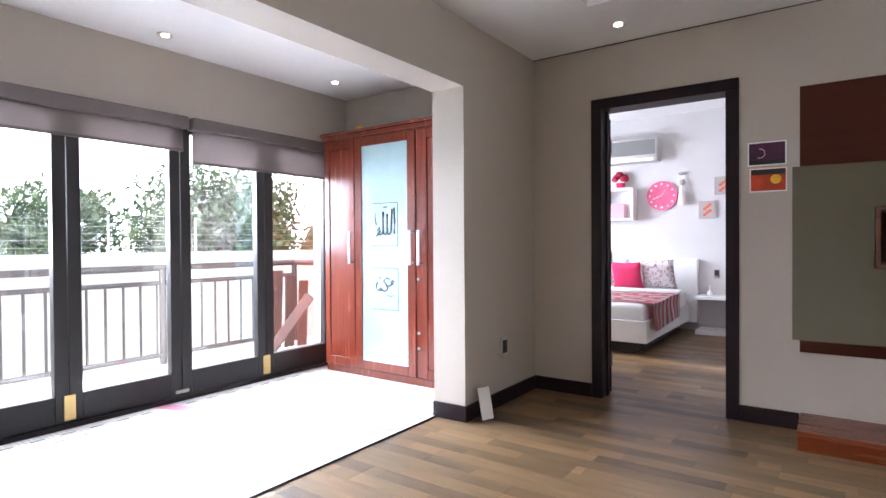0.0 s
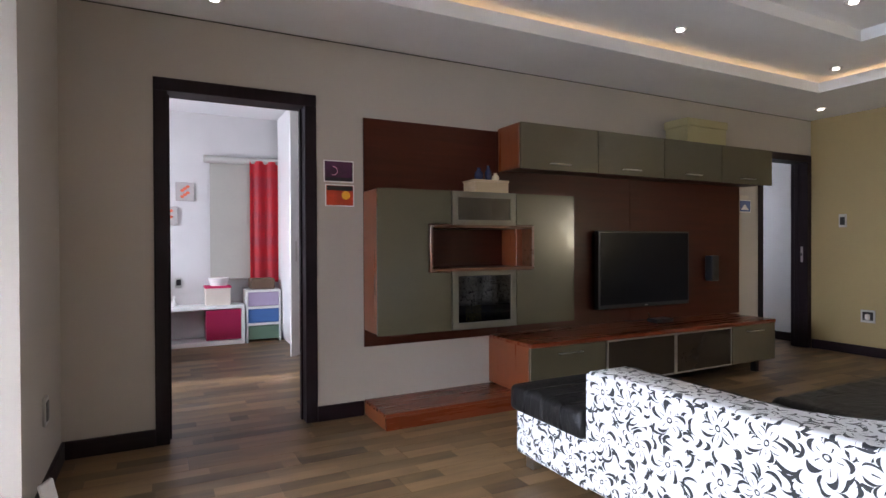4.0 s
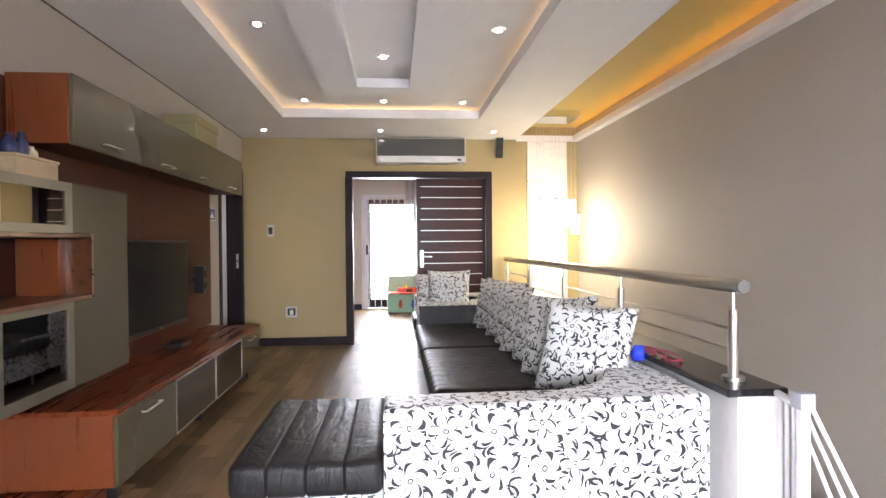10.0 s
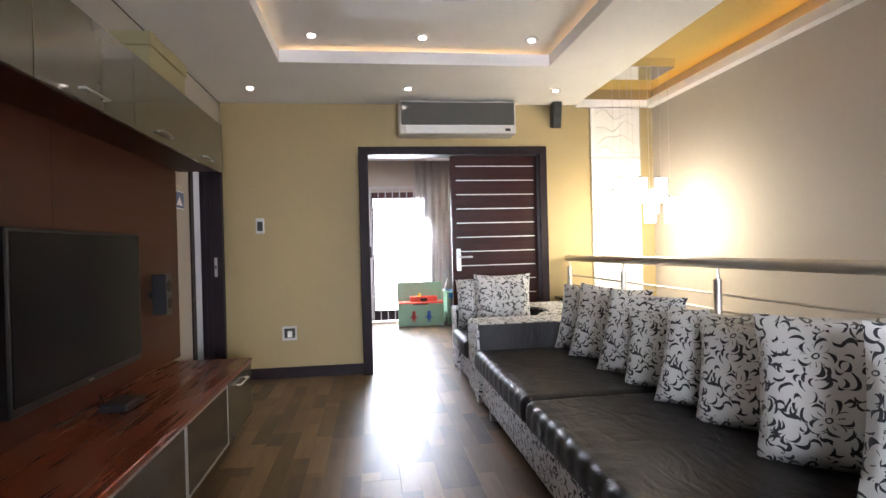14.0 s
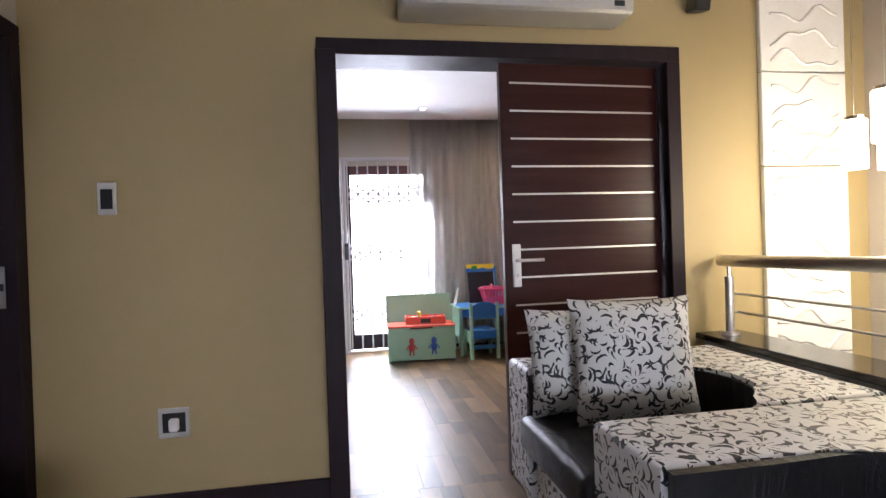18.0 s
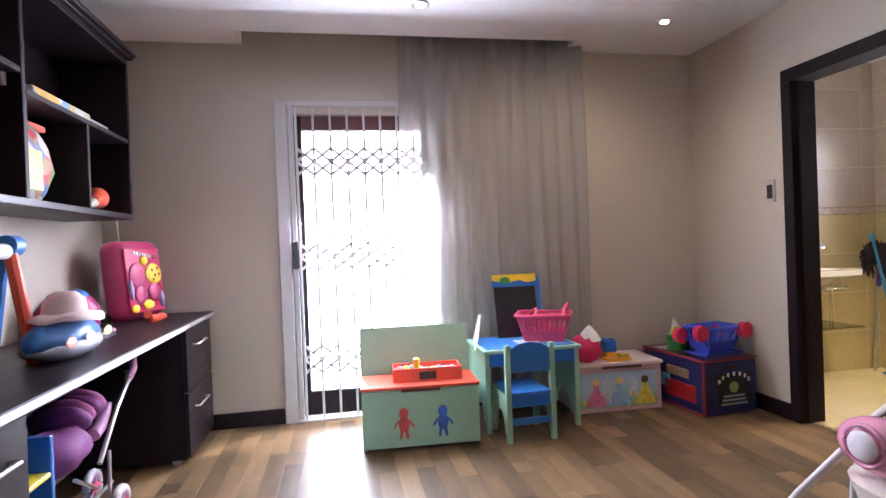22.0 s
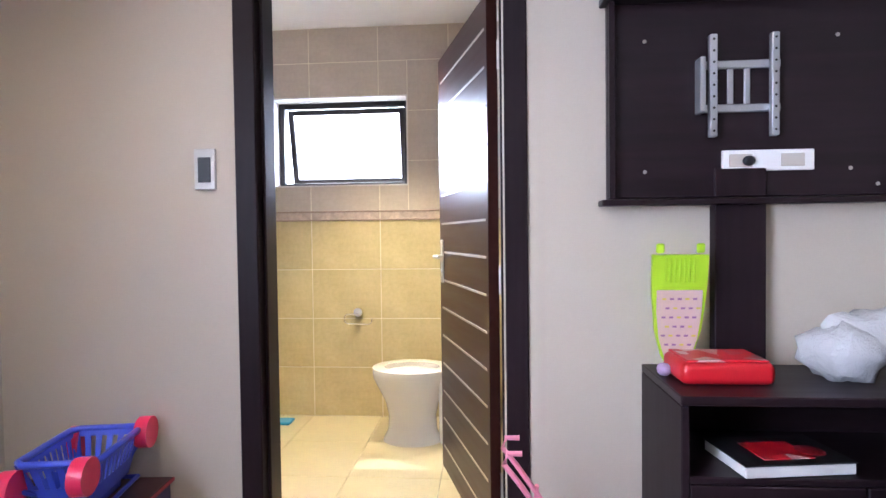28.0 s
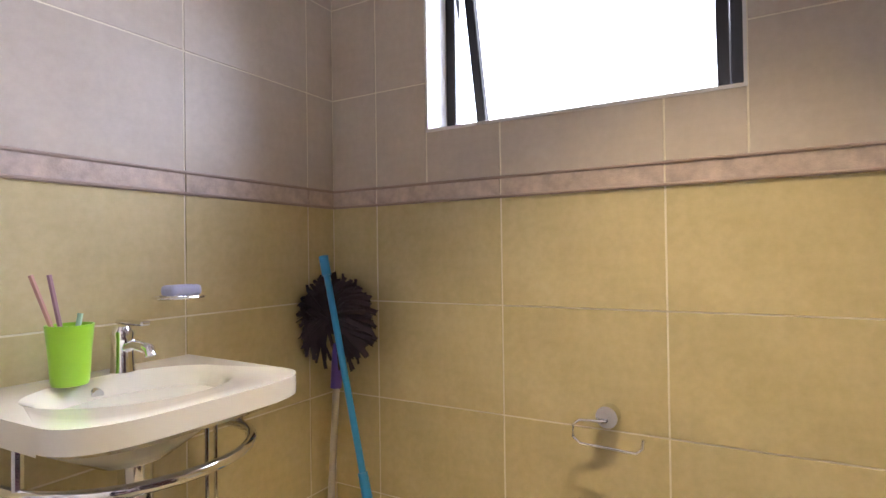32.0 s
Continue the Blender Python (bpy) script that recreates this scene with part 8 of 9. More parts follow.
for x, lab in ((8.02, "magenta toy kettle on the desk"), (8.2, "dark pink toy kettle on the desk")):
    k = thing("toy_kettle", lab, "toy")
    part("body", lathe(B(), (x, 3.66, 0.77), [(0.08, 0), (0.1, 0.03), (0.1, 0.13), (0.06, 0.18)], 18), plain("magenta_plastic", (0.4, 0.02, 0.14), 0.35), k, smooth=50)
    part("lid", lathe(B(), (x, 3.66, 0.95), [(0.055, 0), (0.05, 0.02), (0.015, 0.04)], 14), BLUEP, k, smooth=50)

# under the desk
dk = thing("doll_pram", "purple doll's pram with lilac wheels under the desk", "doll pram", pose(7.62, 3.5, 0, 0, 0, 0))
PUR = plain("purple_cloth", (0.22, 0.05, 0.2), 0.7, vary=0.2, relief=0.4)
LILAC = plain("lilac_plastic", (0.5, 0.3, 0.48), 0.4)
PINKC = plain("pink_purple_cloth", (0.42, 0.1, 0.27), 0.7, vary=0.25, relief=0.4, blotch=12)
bm = ball(B(), (-0.06, 0, 0.37), 0.16, 1.15, 0.8, 0.62, 20)
for v in bm.verts:
    v.co += v.normal * 0.02 * noise.noise(v.co * 14)
part("seat", bm, PUR, dk, smooth=60)
for k in range(4):
    c = 0.02 + 0.045 * k
    bm = ball(B(), (c, 0, 0.47 + 0.012 * k), 0.13, 0.42, 0.95, 0.5, 16)
    for v in bm.verts:
        v.co += v.normal * 0.012 * noise.noise(v.co * 20 + Vector((k, 0, 0)))
    part("hood_fold", bm, PINKC if k % 2 else PUR, dk, smooth=60)
part("foot_rest", tube(B(), [(0.16, -0.06, 0.36), (0.24, -0.06, 0.38), (0.29, -0.06, 0.43), (0.3, -0.06, 0.47)], 0.03, 8), plain("lilac_cloth", (0.55, 0.3, 0.5), 0.6), dk, smooth=60)
part("push_bar", tube(B(), [(0.02, -0.14, 0.28), (0.22, -0.14, 0.46), (0.42, -0.13, 0.56), (0.46, -0.1, 0.575)], 0.011, 8), STEEL, dk, smooth=60)
part("push_bar_grip", tube(B(), [(0.4, -0.13, 0.55), (0.47, -0.13, 0.585), (0.55, -0.1, 0.625)], 0.018, 8), plain("pink_grip", (0.7, 0.35, 0.5), 0.5), dk, smooth=60)
for a, c in (((-0.2, -0.14, 0.3), (0.27, -0.02, 0.085)), ((0.12, -0.14, 0.3), (0.0, -0.18, 0.085)), ((-0.15, -0.16, 0.18), (0.24, -0.1, 0.12))):
    part("strut", rod(B(), a, c, 0.008, 8), STEEL, dk)
for x, y in ((0.06, -0.2), (0.28, 0.0), (-0.22, -0.18), (-0.2, 0.14)):
    w = part("tyre", tube(B(), arc((x, y, 0.085), 0.066, 0, 350, 20), 0.019, 8, True), plain("pale_tyre", (0.5, 0.47, 0.5), 0.6), dk, smooth=60)
    for k in range(5):
        aa = k * math.tau / 5
        part("spoke", rod(B(), (x, y - 0.004, 0.085), (x + 0.055 * math.cos(aa), y - 0.004, 0.085 + 0.055 * math.sin(aa)), 0.011, 6), LILAC if k % 2 else PINKB, w)
    part("hub", rod(B(), (x, y - 0.016, 0.085), (x, y + 0.016, 0.085), 0.02, 12), PINKB, w, smooth=40)
bs = thing("book_rack", "blue and yellow toy rack under the desk", "toy rack")
block("side", (6.92, 3.2, 0, 6.94, 3.6, 0.62), BLUEP, bs)
block("side", (6.5 + 0.26, 3.2, 0, 6.78, 3.6, 0.62), BLUEP, bs)
for z, mat in ((0.1, BLUEP), (0.32, YEL), (0.5, YEL)):
    block("shelf", (6.78, 3.2, z, 6.92, 3.6, z + 0.015), mat, bs)
tagged(part("small_toy", ball(B(), (6.85, 3.26, 0.155), 0.04, 1, 1, 0.9, 12), REDP, smooth=60), "small red toy on the rack", "toy")

# ---- television board, cabinet and nursery things on the south wall ----
pan = thing("tv_board", "dark wenge wall board with an empty television bracket", "tv board", pose(-0.012, 0, 0.036))
SY = PLAY_S
block("board", (5.925, SY, 1.237, 6.795, SY + 0.03, 1.85), WENGE_H, pan, bevel=0.003)
for d, nm in (((5.905, SY, 1.85, 6.815, SY + 0.09, 1.875), "top_ledge"), ((5.905, SY, 1.213, 6.82, SY + 0.07, 1.232), "bottom_ledge")):
    block(nm, d, WENGE_H, pan)
for x in (5.925, 6.777):
    block("side_edge", (x, SY + 0.03, 1.235, x + 0.018, SY + 0.06, 1.85), WENGE, pan)
block("post", (6.315, SY, 0.7, 6.47, SY + 0.045, 1.213), WENGE, pan, bevel=0.003)
block("post_head", (6.315, SY + 0.031, 1.237, 6.47, SY + 0.045, 1.325), WENGE, pan)
for x, z in ((6.68, 1.73), (6.1, 1.73), (6.68, 1.32), (6.06, 1.32), (5.98, 1.27)):
    part("screw_cap", rod(B(), (x, SY + 0.03, z), (x, SY + 0.033, z), 0.006, 10), STEEL, pan)
br = thing("tv_bracket", "silver steel television wall bracket", "bracket", pose(-0.01, 0, 0.045))
SV = plain("galvanised_steel", (0.5, 0.52, 0.55), 0.35, 0.8)
by = SY + 0.031
for d in ((6.27, by, 1.625, 6.515, by + 0.012, 1.65), (6.27, by, 1.49, 6.515, by + 0.012, 1.515)):
    block("cross_plate", d, SV, br)
block("centre_plate", (6.36, by, 1.515, 6.378, by + 0.01, 1.625), SV, br)
block("centre_plate", (6.41, by, 1.515, 6.428, by + 0.01, 1.625), SV, br)
for x in (6.285, 6.468):
    block("arm", (x, by + 0.012, 1.412, x + 0.022, by + 0.035, 1.726), SV, br, bevel=0.002)
    for k in range(9):
        part("slot", rod(B(), (x + 0.011, by + 0.0345, 1.43 + 0.035 * k), (x + 0.011, by + 0.0358, 1.43 + 0.035 * k), 0.004, 8), BLACK, br)
block("end_plate", (6.508, by, 1.485, 6.525, by + 0.05, 1.655), SV, br)
sk = thing("socket_strip", "white strip of sockets on the tv board", "socket", pose(-0.01, 0, 0.052))
block("plate", (6.17, by, 1.3, 6.445, by + 0.012, 1.365), WHITE, sk)
for x in (6.355, 6.2):
    block("outlet", (x, by + 0.012, 1.312, x + 0.07, by + 0.015, 1.352), plain("beige_outlet", (0.5, 0.45, 0.4), 0.5), sk)
tagged(part("plug", ball(B(), (6.36, by + 0.022, 1.382), 0.016, 1.2, 0.7, 1, 10), BLACK, smooth=60), "black plug in the socket strip", "plug")

cab = thing("low_cabinet", "dark wenge cabinet with an open shelf below the tv board", "cabinet", pose(-0.033, 0, -0.008))
CX0, CX1, CY = 5.8, 6.705, 0.05
block("top", (CX0, SY, 0.72, CX1, CY, 0.745), WENGE_H, cab)
block("side", (CX1 - 0.022, SY, 0, CX1, CY, 0.72), WENGE, cab)
block("side", (CX0, SY, 0, CX0 + 0.022, CY, 0.72), WENGE, cab)
block("shelf", (CX0 + 0.022, SY, 0.515, CX1 - 0.022, CY, 0.535), WENGE_H, cab)
block("back", (CX0 + 0.022, SY, 0.05, CX1 - 0.022, SY + 0.012, 0.72), WENGE_H, cab)
for x0, x1 in ((CX0 + 0.024, 6.24), (6.246, CX1 - 0.024)):
    d = block("door", (x0, CY - 0.022, 0.06, x1, CY, 0.513), WENGE_H, cab)
    part("knob", ball(B(), (6.2 if x0 < 6 else 6.29, CY + 0.012, 0.3), 0.011, 1, 1, 1, 10), STEEL, d, smooth=60)
block("plinth", (CX0 + 0.02, SY, 0, CX1 - 0.02, CY - 0.03, 0.06), WENGE_H, cab)
LIME = plain("lime_green_plastic", (0.42, 0.68, 0.02), 0.35)
lime = thing("toy_ironing_board", "lime green toy ironing board with patterned cover", "toy ironing board", pose(6.583, SY + 0.065, 0.742, 7, 0, 180))
outline = [(x, 0, z) for x, z in [(-0.083, 0.355), (-0.082, 0.25), (-0.07, 0.12)] + [(0.05 * math.sin(radians(a)), 0.05 - 0.05 * math.cos(radians(a))) for a in range(-75, 76, 25)] + [(0.07, 0.12), (0.082, 0.25), (0.083, 0.355)]]
part("board", prism(B(), outline, (0, 0.015, 0)), LIME, lime)
inner = [(x * 0.82, -0.004, 0.012 + z * 0.66) for x, _, z in outline]
cover = part("cover", prism(B(), inner, (0, 0.004, 0)), plain("pale_pink_cloth", (0.62, 0.44, 0.4), 0.7, vary=0.08), lime, "pale pink patterned cover")
MOTIF, MOTIF2 = plain("violet_print", (0.3, 0.14, 0.3), 0.7), plain("yellow_print", (0.62, 0.5, 0.1), 0.7)
for r in range(7):
    for c in range(5):
        x, z = -0.046 + 0.023 * c + (0.011 if r % 2 else 0), 0.045 + 0.029 * r
        if abs(x) < 0.035 + 0.12 * z:
            block("motif", (x - 0.006, -0.0052, z - 0.003, x + 0.006, -0.0038, z + 0.003), MOTIF if (r + c) % 3 else MOTIF2, cover, bevel=0)
for k in range(7):
    block("rib", (-0.045 + 0.014 * k, -0.004, 0.27, -0.04 + 0.014 * k, 0.0, 0.345), LIME, lime, bevel=0.001)
for x in (-0.06, 0.06):
    part("hook", box(B(), x - 0.012, 0.0, 0.36, x + 0.012, 0.012, 0.39, 0.004), LIME, lime)
REDV = print_mat("red_print_vinyl", [(0.55, 0.012, 0.02), (0.6, 0.012, 0.025), (0.5, 0.01, 0.02), (0.66, 0.5, 0.5)], 20, 0.3)
rb = thing("pencil_bag", "red zipped pencil bag with white print on the cabinet", "bag", pose(-0.03, 0.0, 0.042))
part("body", box(B(), 6.41, -0.23, 0.695, 6.665, -0.05, 0.76, 0.022, 3), plain("red_vinyl", (0.55, 0.012, 0.02), 0.35), rb, smooth=60)
part("top_print", box(B(), 6.425, -0.22, 0.759, 6.65, -0.06, 0.765, 0.003), REDV, rb)
tagged(part("soft_toy", ball(B(), (6.65, -0.16, 0.758), 0.022, 1, 1, 0.9, 12), plain("lilac_plush", (0.4, 0.3, 0.5), 0.9), smooth=60), "tiny lilac soft toy on the cabinet edge", "soft toy")
bkk = thing("picture_book", "thick picture book with a dark cover on the shelf", "book", pose(6.38, -0.06, 0.528, 0, 0, 8))
block("page_block", (-0.15, -0.1, 0, 0.15, 0.1, 0.03), plain("page_edges", (0.68, 0.67, 0.66), 0.7), bkk)
block("cover", (-0.153, -0.103, 0.03, 0.153, 0.103, 0.034), BLACK, bkk)
part("cover_print", box(B(), -0.06, -0.05, 0.034, 0.08, 0.07, 0.036), REDV, bkk)
part("cover_print", ball(B(), (-0.08, 0.02, 0.035), 0.04, 1, 1, 0.1, 10), plain("dark_red_print", (0.2, 0.01, 0.015), 0.4), bkk)
poly, nt, b = material("thin_white_polythene")
b.inputs["Base Color"].default_value = (0.75, 0.76, 0.78, 1)
b.inputs["Roughness"].default_value = 0.25
b.inputs["Alpha"].default_value = 0.7
bump(nt, b, noise_out(nt, coords(nt), 24.0, 5.0, 0.7), 0.9, 0.02)
bag_of("plastic_bag", "knotted clear plastic bag on the cabinet", (6.16, -0.14, 0.745 + 0.075), 0.1, 1.1, 1.0, 0.8, poly, 2.0, 0.03)
bag_of("plastic_bag", "crumpled white plastic bag behind the pushchair", (6.06, -0.16, 0.86), 0.11, 1.3, 0.7, 0.7, poly, 5.0, 0.03)

# folded pushchair with a bag on it
push = thing("pushchair", "navy and black child's pushchair beside the cabinet", "pushchair", pose(6.02, 0.34, 0))
NV = plain("navy_frame", (0.015, 0.025, 0.09), 0.35)
CL = plain("black_canvas", (0.02, 0.02, 0.024), 0.8)
for y in (-0.16, 0.16):
    part("leg", rod(B(), (0.22, y, 0.06), (0.0, y, 0.62), 0.014, 8), NV, push)
    part("leg", rod(B(), (-0.22, y, 0.06), (0.14, y, 0.6), 0.014, 8), NV, push)
    part("upright", rod(B(), (0.0, y, 0.6), (-0.18, y, 1.02), 0.014, 8), NV, push)
    for x in (0.23, -0.23):
        w = part("wheel", rod(B(), (x, y - 0.014, 0.06), (x, y + 0.014, 0.06), 0.06, 16), BLACK, push, smooth=40)
        part("hub", rod(B(), (x, y - 0.017, 0.06), (x, y + 0.017, 0.06), 0.02, 12), plain("grey_hub", (0.3, 0.3, 0.32), 0.4), w)
part("tray", box(B(), -0.08, -0.2, 0.62, 0.2, 0.2, 0.65, 0.012, 2), BLACK, push, smooth=60)
part("seat", box(B(), -0.2, -0.15, 0.36, 0.14, 0.15, 0.42, 0.02, 2), CL, push, smooth=60)
part("backrest", box(B(), -0.24, -0.15, 0.4, -0.18, 0.15, 0.9, 0.025, 2), CL, push, smooth=60)
part("hood", lathe(B(), (-0.12, 0.0, 0.86), [(0.2, 0), (0.19, 0.07), (0.13, 0.13), (0.03, 0.16)], 20, 0.9, 0.85), plain("black_hood", (0.03, 0.008, 0.01), 0.7), push, smooth=60)
part("hood_piping", tube(B(), arc((-0.1, 0.0, 0.86), 0.2, 20, 160, 14, (0, 1, 0), (0.2, 0, 0.85)), 0.008, 6), plain("dark_red_piping", (0.2, 0.01, 0.02), 0.6), push, smooth=60)
bag_of("plastic_bag", "white plastic shopping bag slung on the pushchair", (6.12, 0.34, 0.77), 0.15, 1.0, 1.1, 0.8, poly, 9.0, 0.05)
bag_of("doll", "small doll in pink lying on the pushchair tray", (6.15, 0.45, 0.675), 0.04, 1.6, 0.9, 0.7, plain("doll_pink", (0.45, 0.2, 0.2), 0.6, vary=0.3), 3.0, 0.01, "doll")

# doll's swing seat in pink and white
sw = thing("toy_swing", "pink and white plastic doll's swing", "toy swing", pose(6.58, 0.54, 0, 0, 0, 6))
PNK = plain("candy_pink_plastic", (0.68, 0.28, 0.42), 0.25, coat=0.3)
PWH = plain("pearl_white_plastic", (0.72, 0.68, 0.72), 0.3)
part("hub_cover", ball(B(), (0, -0.06, 0.57), 0.1, 1.1, 0.45, 0.55, 24), PNK, sw, smooth=60)
part("hub_cap", ball(B(), (0, -0.02, 0.57), 0.04, 1, 0.4, 1, 16), PWH, sw, smooth=60)
part("arm", box(B(), -0.055, -0.02, 0.36, 0.055, 0.02, 0.56, 0.018, 3), PNK, sw, smooth=60)
part("arm_inlay", box(B(), -0.03, 0.02, 0.44, 0.03, 0.026, 0.54, 0.004), PWH, sw, smooth=60)
part("front_body", ball(B(), (0.02, 0.1, 0.44), 0.13, 1.1, 0.55, 0.72, 24), PNK, sw, smooth=60)
part("front_cap", ball(B(), (0.03, 0.175, 0.45), 0.05, 1, 0.3, 1, 18), PWH, sw, smooth=60)
part("front_ring", tube(B(), arc((0.03, 0.165, 0.45), 0.065, 0, 340, 20), 0.008, 6, True), PNK, sw, smooth=60)
for s in (-1, 1):
    part("frame_tube", tube(B(), [(s * 0.08, -0.06, 0.56), (s * 0.2, -0.1, 0.45), (s * 0.3, -0.14, 0.2), (s * 0.33, -0.16, 0.02)], 0.014, 8), PWH, sw, smooth=60)
    part("frame_tube", tube(B(), [(s * 0.12, 0.14, 0.4), (s * 0.24, 0.2, 0.22), (s * 0.33, 0.3, 0.02)], 0.014, 8), PWH, sw, smooth=60)
    part("foot_tube", rod(B(), (s * 0.33, -0.2, 0.015), (s * 0.33, 0.34, 0.015), 0.014, 8), PWH, sw, smooth=60)
part("seat", lathe(B(), (-0.05, 0.0, 0.16), [(0.08, 0), (0.18, 0.05), (0.22, 0.16), (0.2, 0.17)], 22, 1.0, 0.9), plain("cream_cloth", (0.68, 0.6, 0.55), 0.8), sw, smooth=60)
part("cushion_pad", ball(B(), (-0.1, 0.06, 0.34), 0.1, 1.1, 0.8, 0.5, 14), plain("red_satin", (0.6, 0.015, 0.03), 0.3), sw, smooth=60)
part("toy_ball", ball(B(), (0.0, 0.06, 0.36), 0.035, 1, 1, 1, 12), plain("teal_plastic", (0.2, 0.35, 0.38), 0.4), sw, smooth=60)

# little pink doll's buggy
bu = thing("doll_buggy", "small folded pink metal doll's buggy", "doll buggy", pose(6.93, 0.0, 0))
BP = plain("rose_pink_metal", (0.72, 0.25, 0.36), 0.35)
for y in (0.0, -0.12):
    part("long_tube", tube(B(), [(-0.18, y, 0.05), (0.02, y, 0.28), (0.16, y, 0.48), (0.2, y, 0.53), (0.19, y, 0.56), (0.15, y, 0.56)], 0.008, 8), BP, bu, smooth=60)
    part("cross_tube", rod(B(), (0.13, y, 0.04), (0.1, y, 0.42), 0.007, 8), BP, bu)
    part("cross_tube", rod(B(), (0.08, y, 0.04), (-0.05, y, 0.24), 0.007, 8), BP, bu)
    part("rail", rod(B(), (-0.2, y, 0.24), (0.06, y, 0.16), 0.007, 8), BP, bu)
    part("rail", rod(B(), (-0.2, y, 0.1), (0.1, y, 0.08), 0.007, 8), BP, bu)
    for x in (0.12, -0.17):
        w = part("wheel", rod(B(), (x, y - 0.012, 0.04), (x, y + 0.012, 0.04), 0.04, 16), plain("pink_tyre", (0.6, 0.3, 0.36), 0.5), bu, smooth=40)
        part("hub", rod(B(), (x, y - 0.015, 0.04), (x, y + 0.015, 0.04), 0.022, 12), WHITE, w)
part("seat_bar", rod(B(), (-0.04, -0.12, 0.24), (-0.04, 0.0, 0.24), 0.008, 8), BP, bu)
part("joint", ball(B(), (-0.04, -0.01, 0.27), 0.03, 1, 1, 1.1, 12), plain("hot_pink_joint", (0.72, 0.12, 0.25), 0.4), bu, smooth=60)
part("joint", ball(B(), (-0.1, -0.01, 0.22), 0.028, 1, 1, 1.1, 12), bpy.data.materials["hot_pink_joint"], bu, smooth=60)
tagged(block("wall_alarm", (6.6, SY, 1.9, 6.72, SY + 0.05, 1.935), plain("pale_grey_plastic", (0.55, 0.53, 0.53), 0.5), bevel=0.006), "small pale grey box on the ledge above the tv board", "sensor box")

# ---- bathroom ----
tile_m, nt, b = material("sand_glazed_tile")
v = coords(nt)
info = nt.nodes.new("ShaderNodeObjectInfo")
f = maths(nt, "ADD", maths(nt, "ADD", maths(nt, "MULTIPLY", noise_out(nt, v, 5.0, 6.0, 0.6), 0.6), maths(nt, "MULTIPLY", noise_out(nt, v, 40.0), 0.25)), maths(nt, "MULTIPLY", info.outputs["Random"], 0.12))
nt.links.new(ramp(nt, f, [(0.3, (0.47, 0.393, 0.195)), (0.55, (0.585, 0.488, 0.262)), (0.75, (0.655, 0.565, 0.33))]), b.inputs["Base Color"])
b.inputs["Roughness"].default_value = 0.45
upper_m = tile_m.copy()
upper_m.name = "rose_grey_glazed_tile"
stops = next(n for n in upper_m.node_tree.nodes if n.type == "VALTORGB").color_ramp.elements
for e, c in zip(stops, ((0.47, 0.4, 0.325), (0.55, 0.475, 0.395), (0.61, 0.535, 0.455))):
    e.color = (*c, 1)
border_m = plain("rose_beige_border", (0.5, 0.4, 0.34), 0.4, vary=0.25, grain=70, relief=0.8, blotch=25)
ftile = plain("cream_floor_tile", (0.62, 0.53, 0.32), 0.34, vary=0.08, blotch=4)
CER = plain("white_ceramic", (0.7, 0.675, 0.61), 0.12, vary=0.02, relief=0, coat=0.4)

# window
wf = thing("window_bath", "dark framed top-hung bathroom window, open a little", "window", pose(-0.025, 0, -0.007), kind="structure")
wy = BATH_S - 0.12
for d, nm in (((7.69, wy - 0.04, 1.5, 7.725, wy, 2.055), "jamb"), ((8.53, wy - 0.04, 1.5, 8.565, wy, 2.055), "jamb"), ((7.725, wy - 0.04, 2.02, 8.53, wy, 2.055), "head"), ((7.725, wy - 0.04, 1.5, 8.53, wy, 1.525), "sill")):
    block(nm, d, FRAME, wf)
sash = block("sash", (7.73, -0.015, -0.5, 7.765, 0.015, 0.0), FRAME, wf, at=pose(0, wy - 0.05, 2.02, -12, 0, 0))
block("sash_stile", (8.485, -0.015, -0.5, 8.52, 0.015, 0.0), FRAME, sash)
block("sash_rail", (7.765, -0.015, -0.035, 8.485, 0.015, 0.0), FRAME, sash)
block("sash_rail", (7.765, -0.015, -0.5, 8.485, 0.015, -0.465), FRAME, sash)
p = block("pane", (7.76, -0.003, -0.47, 8.49, 0.003, -0.03), glass("obscured_pane", (1, 1, 1), 0.1), sash, bevel=0)
p.visible_shadow = False
solid("sill_bath", plain("white_reveal", (0.7, 0.68, 0.66), 0.5), [(7.66, BATH_S - 0.11, 1.483, 8.545, BATH_S + 0.004, 1.492), (7.66, BATH_S - 0.11, 1.492, 7.668, BATH_S + 0.004, 2.055), (8.537, BATH_S - 0.11, 1.492, 8.545, BATH_S + 0.004, 2.055), (7.668, BATH_S - 0.11, 2.047, 8.537, BATH_S + 0.004, 2.055)], "pale plaster reveal of the bathroom window", "window sill")

# toilet
wc = thing("toilet", "white ceramic toilet with its seat down", "toilet", pose(7.46, -1.6, 0, 0, 0, 0))
bm = lathe(B(), (0.14, 0, 0), [(0.135, 0), (0.13, 0.02), (0.112, 0.06), (0.108, 0.14), (0.122, 0.22), (0.158, 0.31), (0.178, 0.36), (0.18, 0.39)], 32, 1.25, 0.95)
part("bowl", bm, CER, wc, smooth=60)
block("back_block", (-0.12, -0.12, 0.0, -0.02, 0.12, 0.388), CER, wc, bevel=0.03, seg=3, smooth=60)
bm = B()
seg = 36
ring = [[(0.225, 0.185, 0.392), (0.225, 0.185, 0.418), (0.158, 0.12, 0.418), (0.15, 0.112, 0.392)]]
vs = []
for k in range(seg):
    a = k * math.tau / seg
    vs.append([bm.verts.new((0.14 + rx * math.cos(a), ry * math.sin(a), z)) for rx, ry, z in ring[0]])
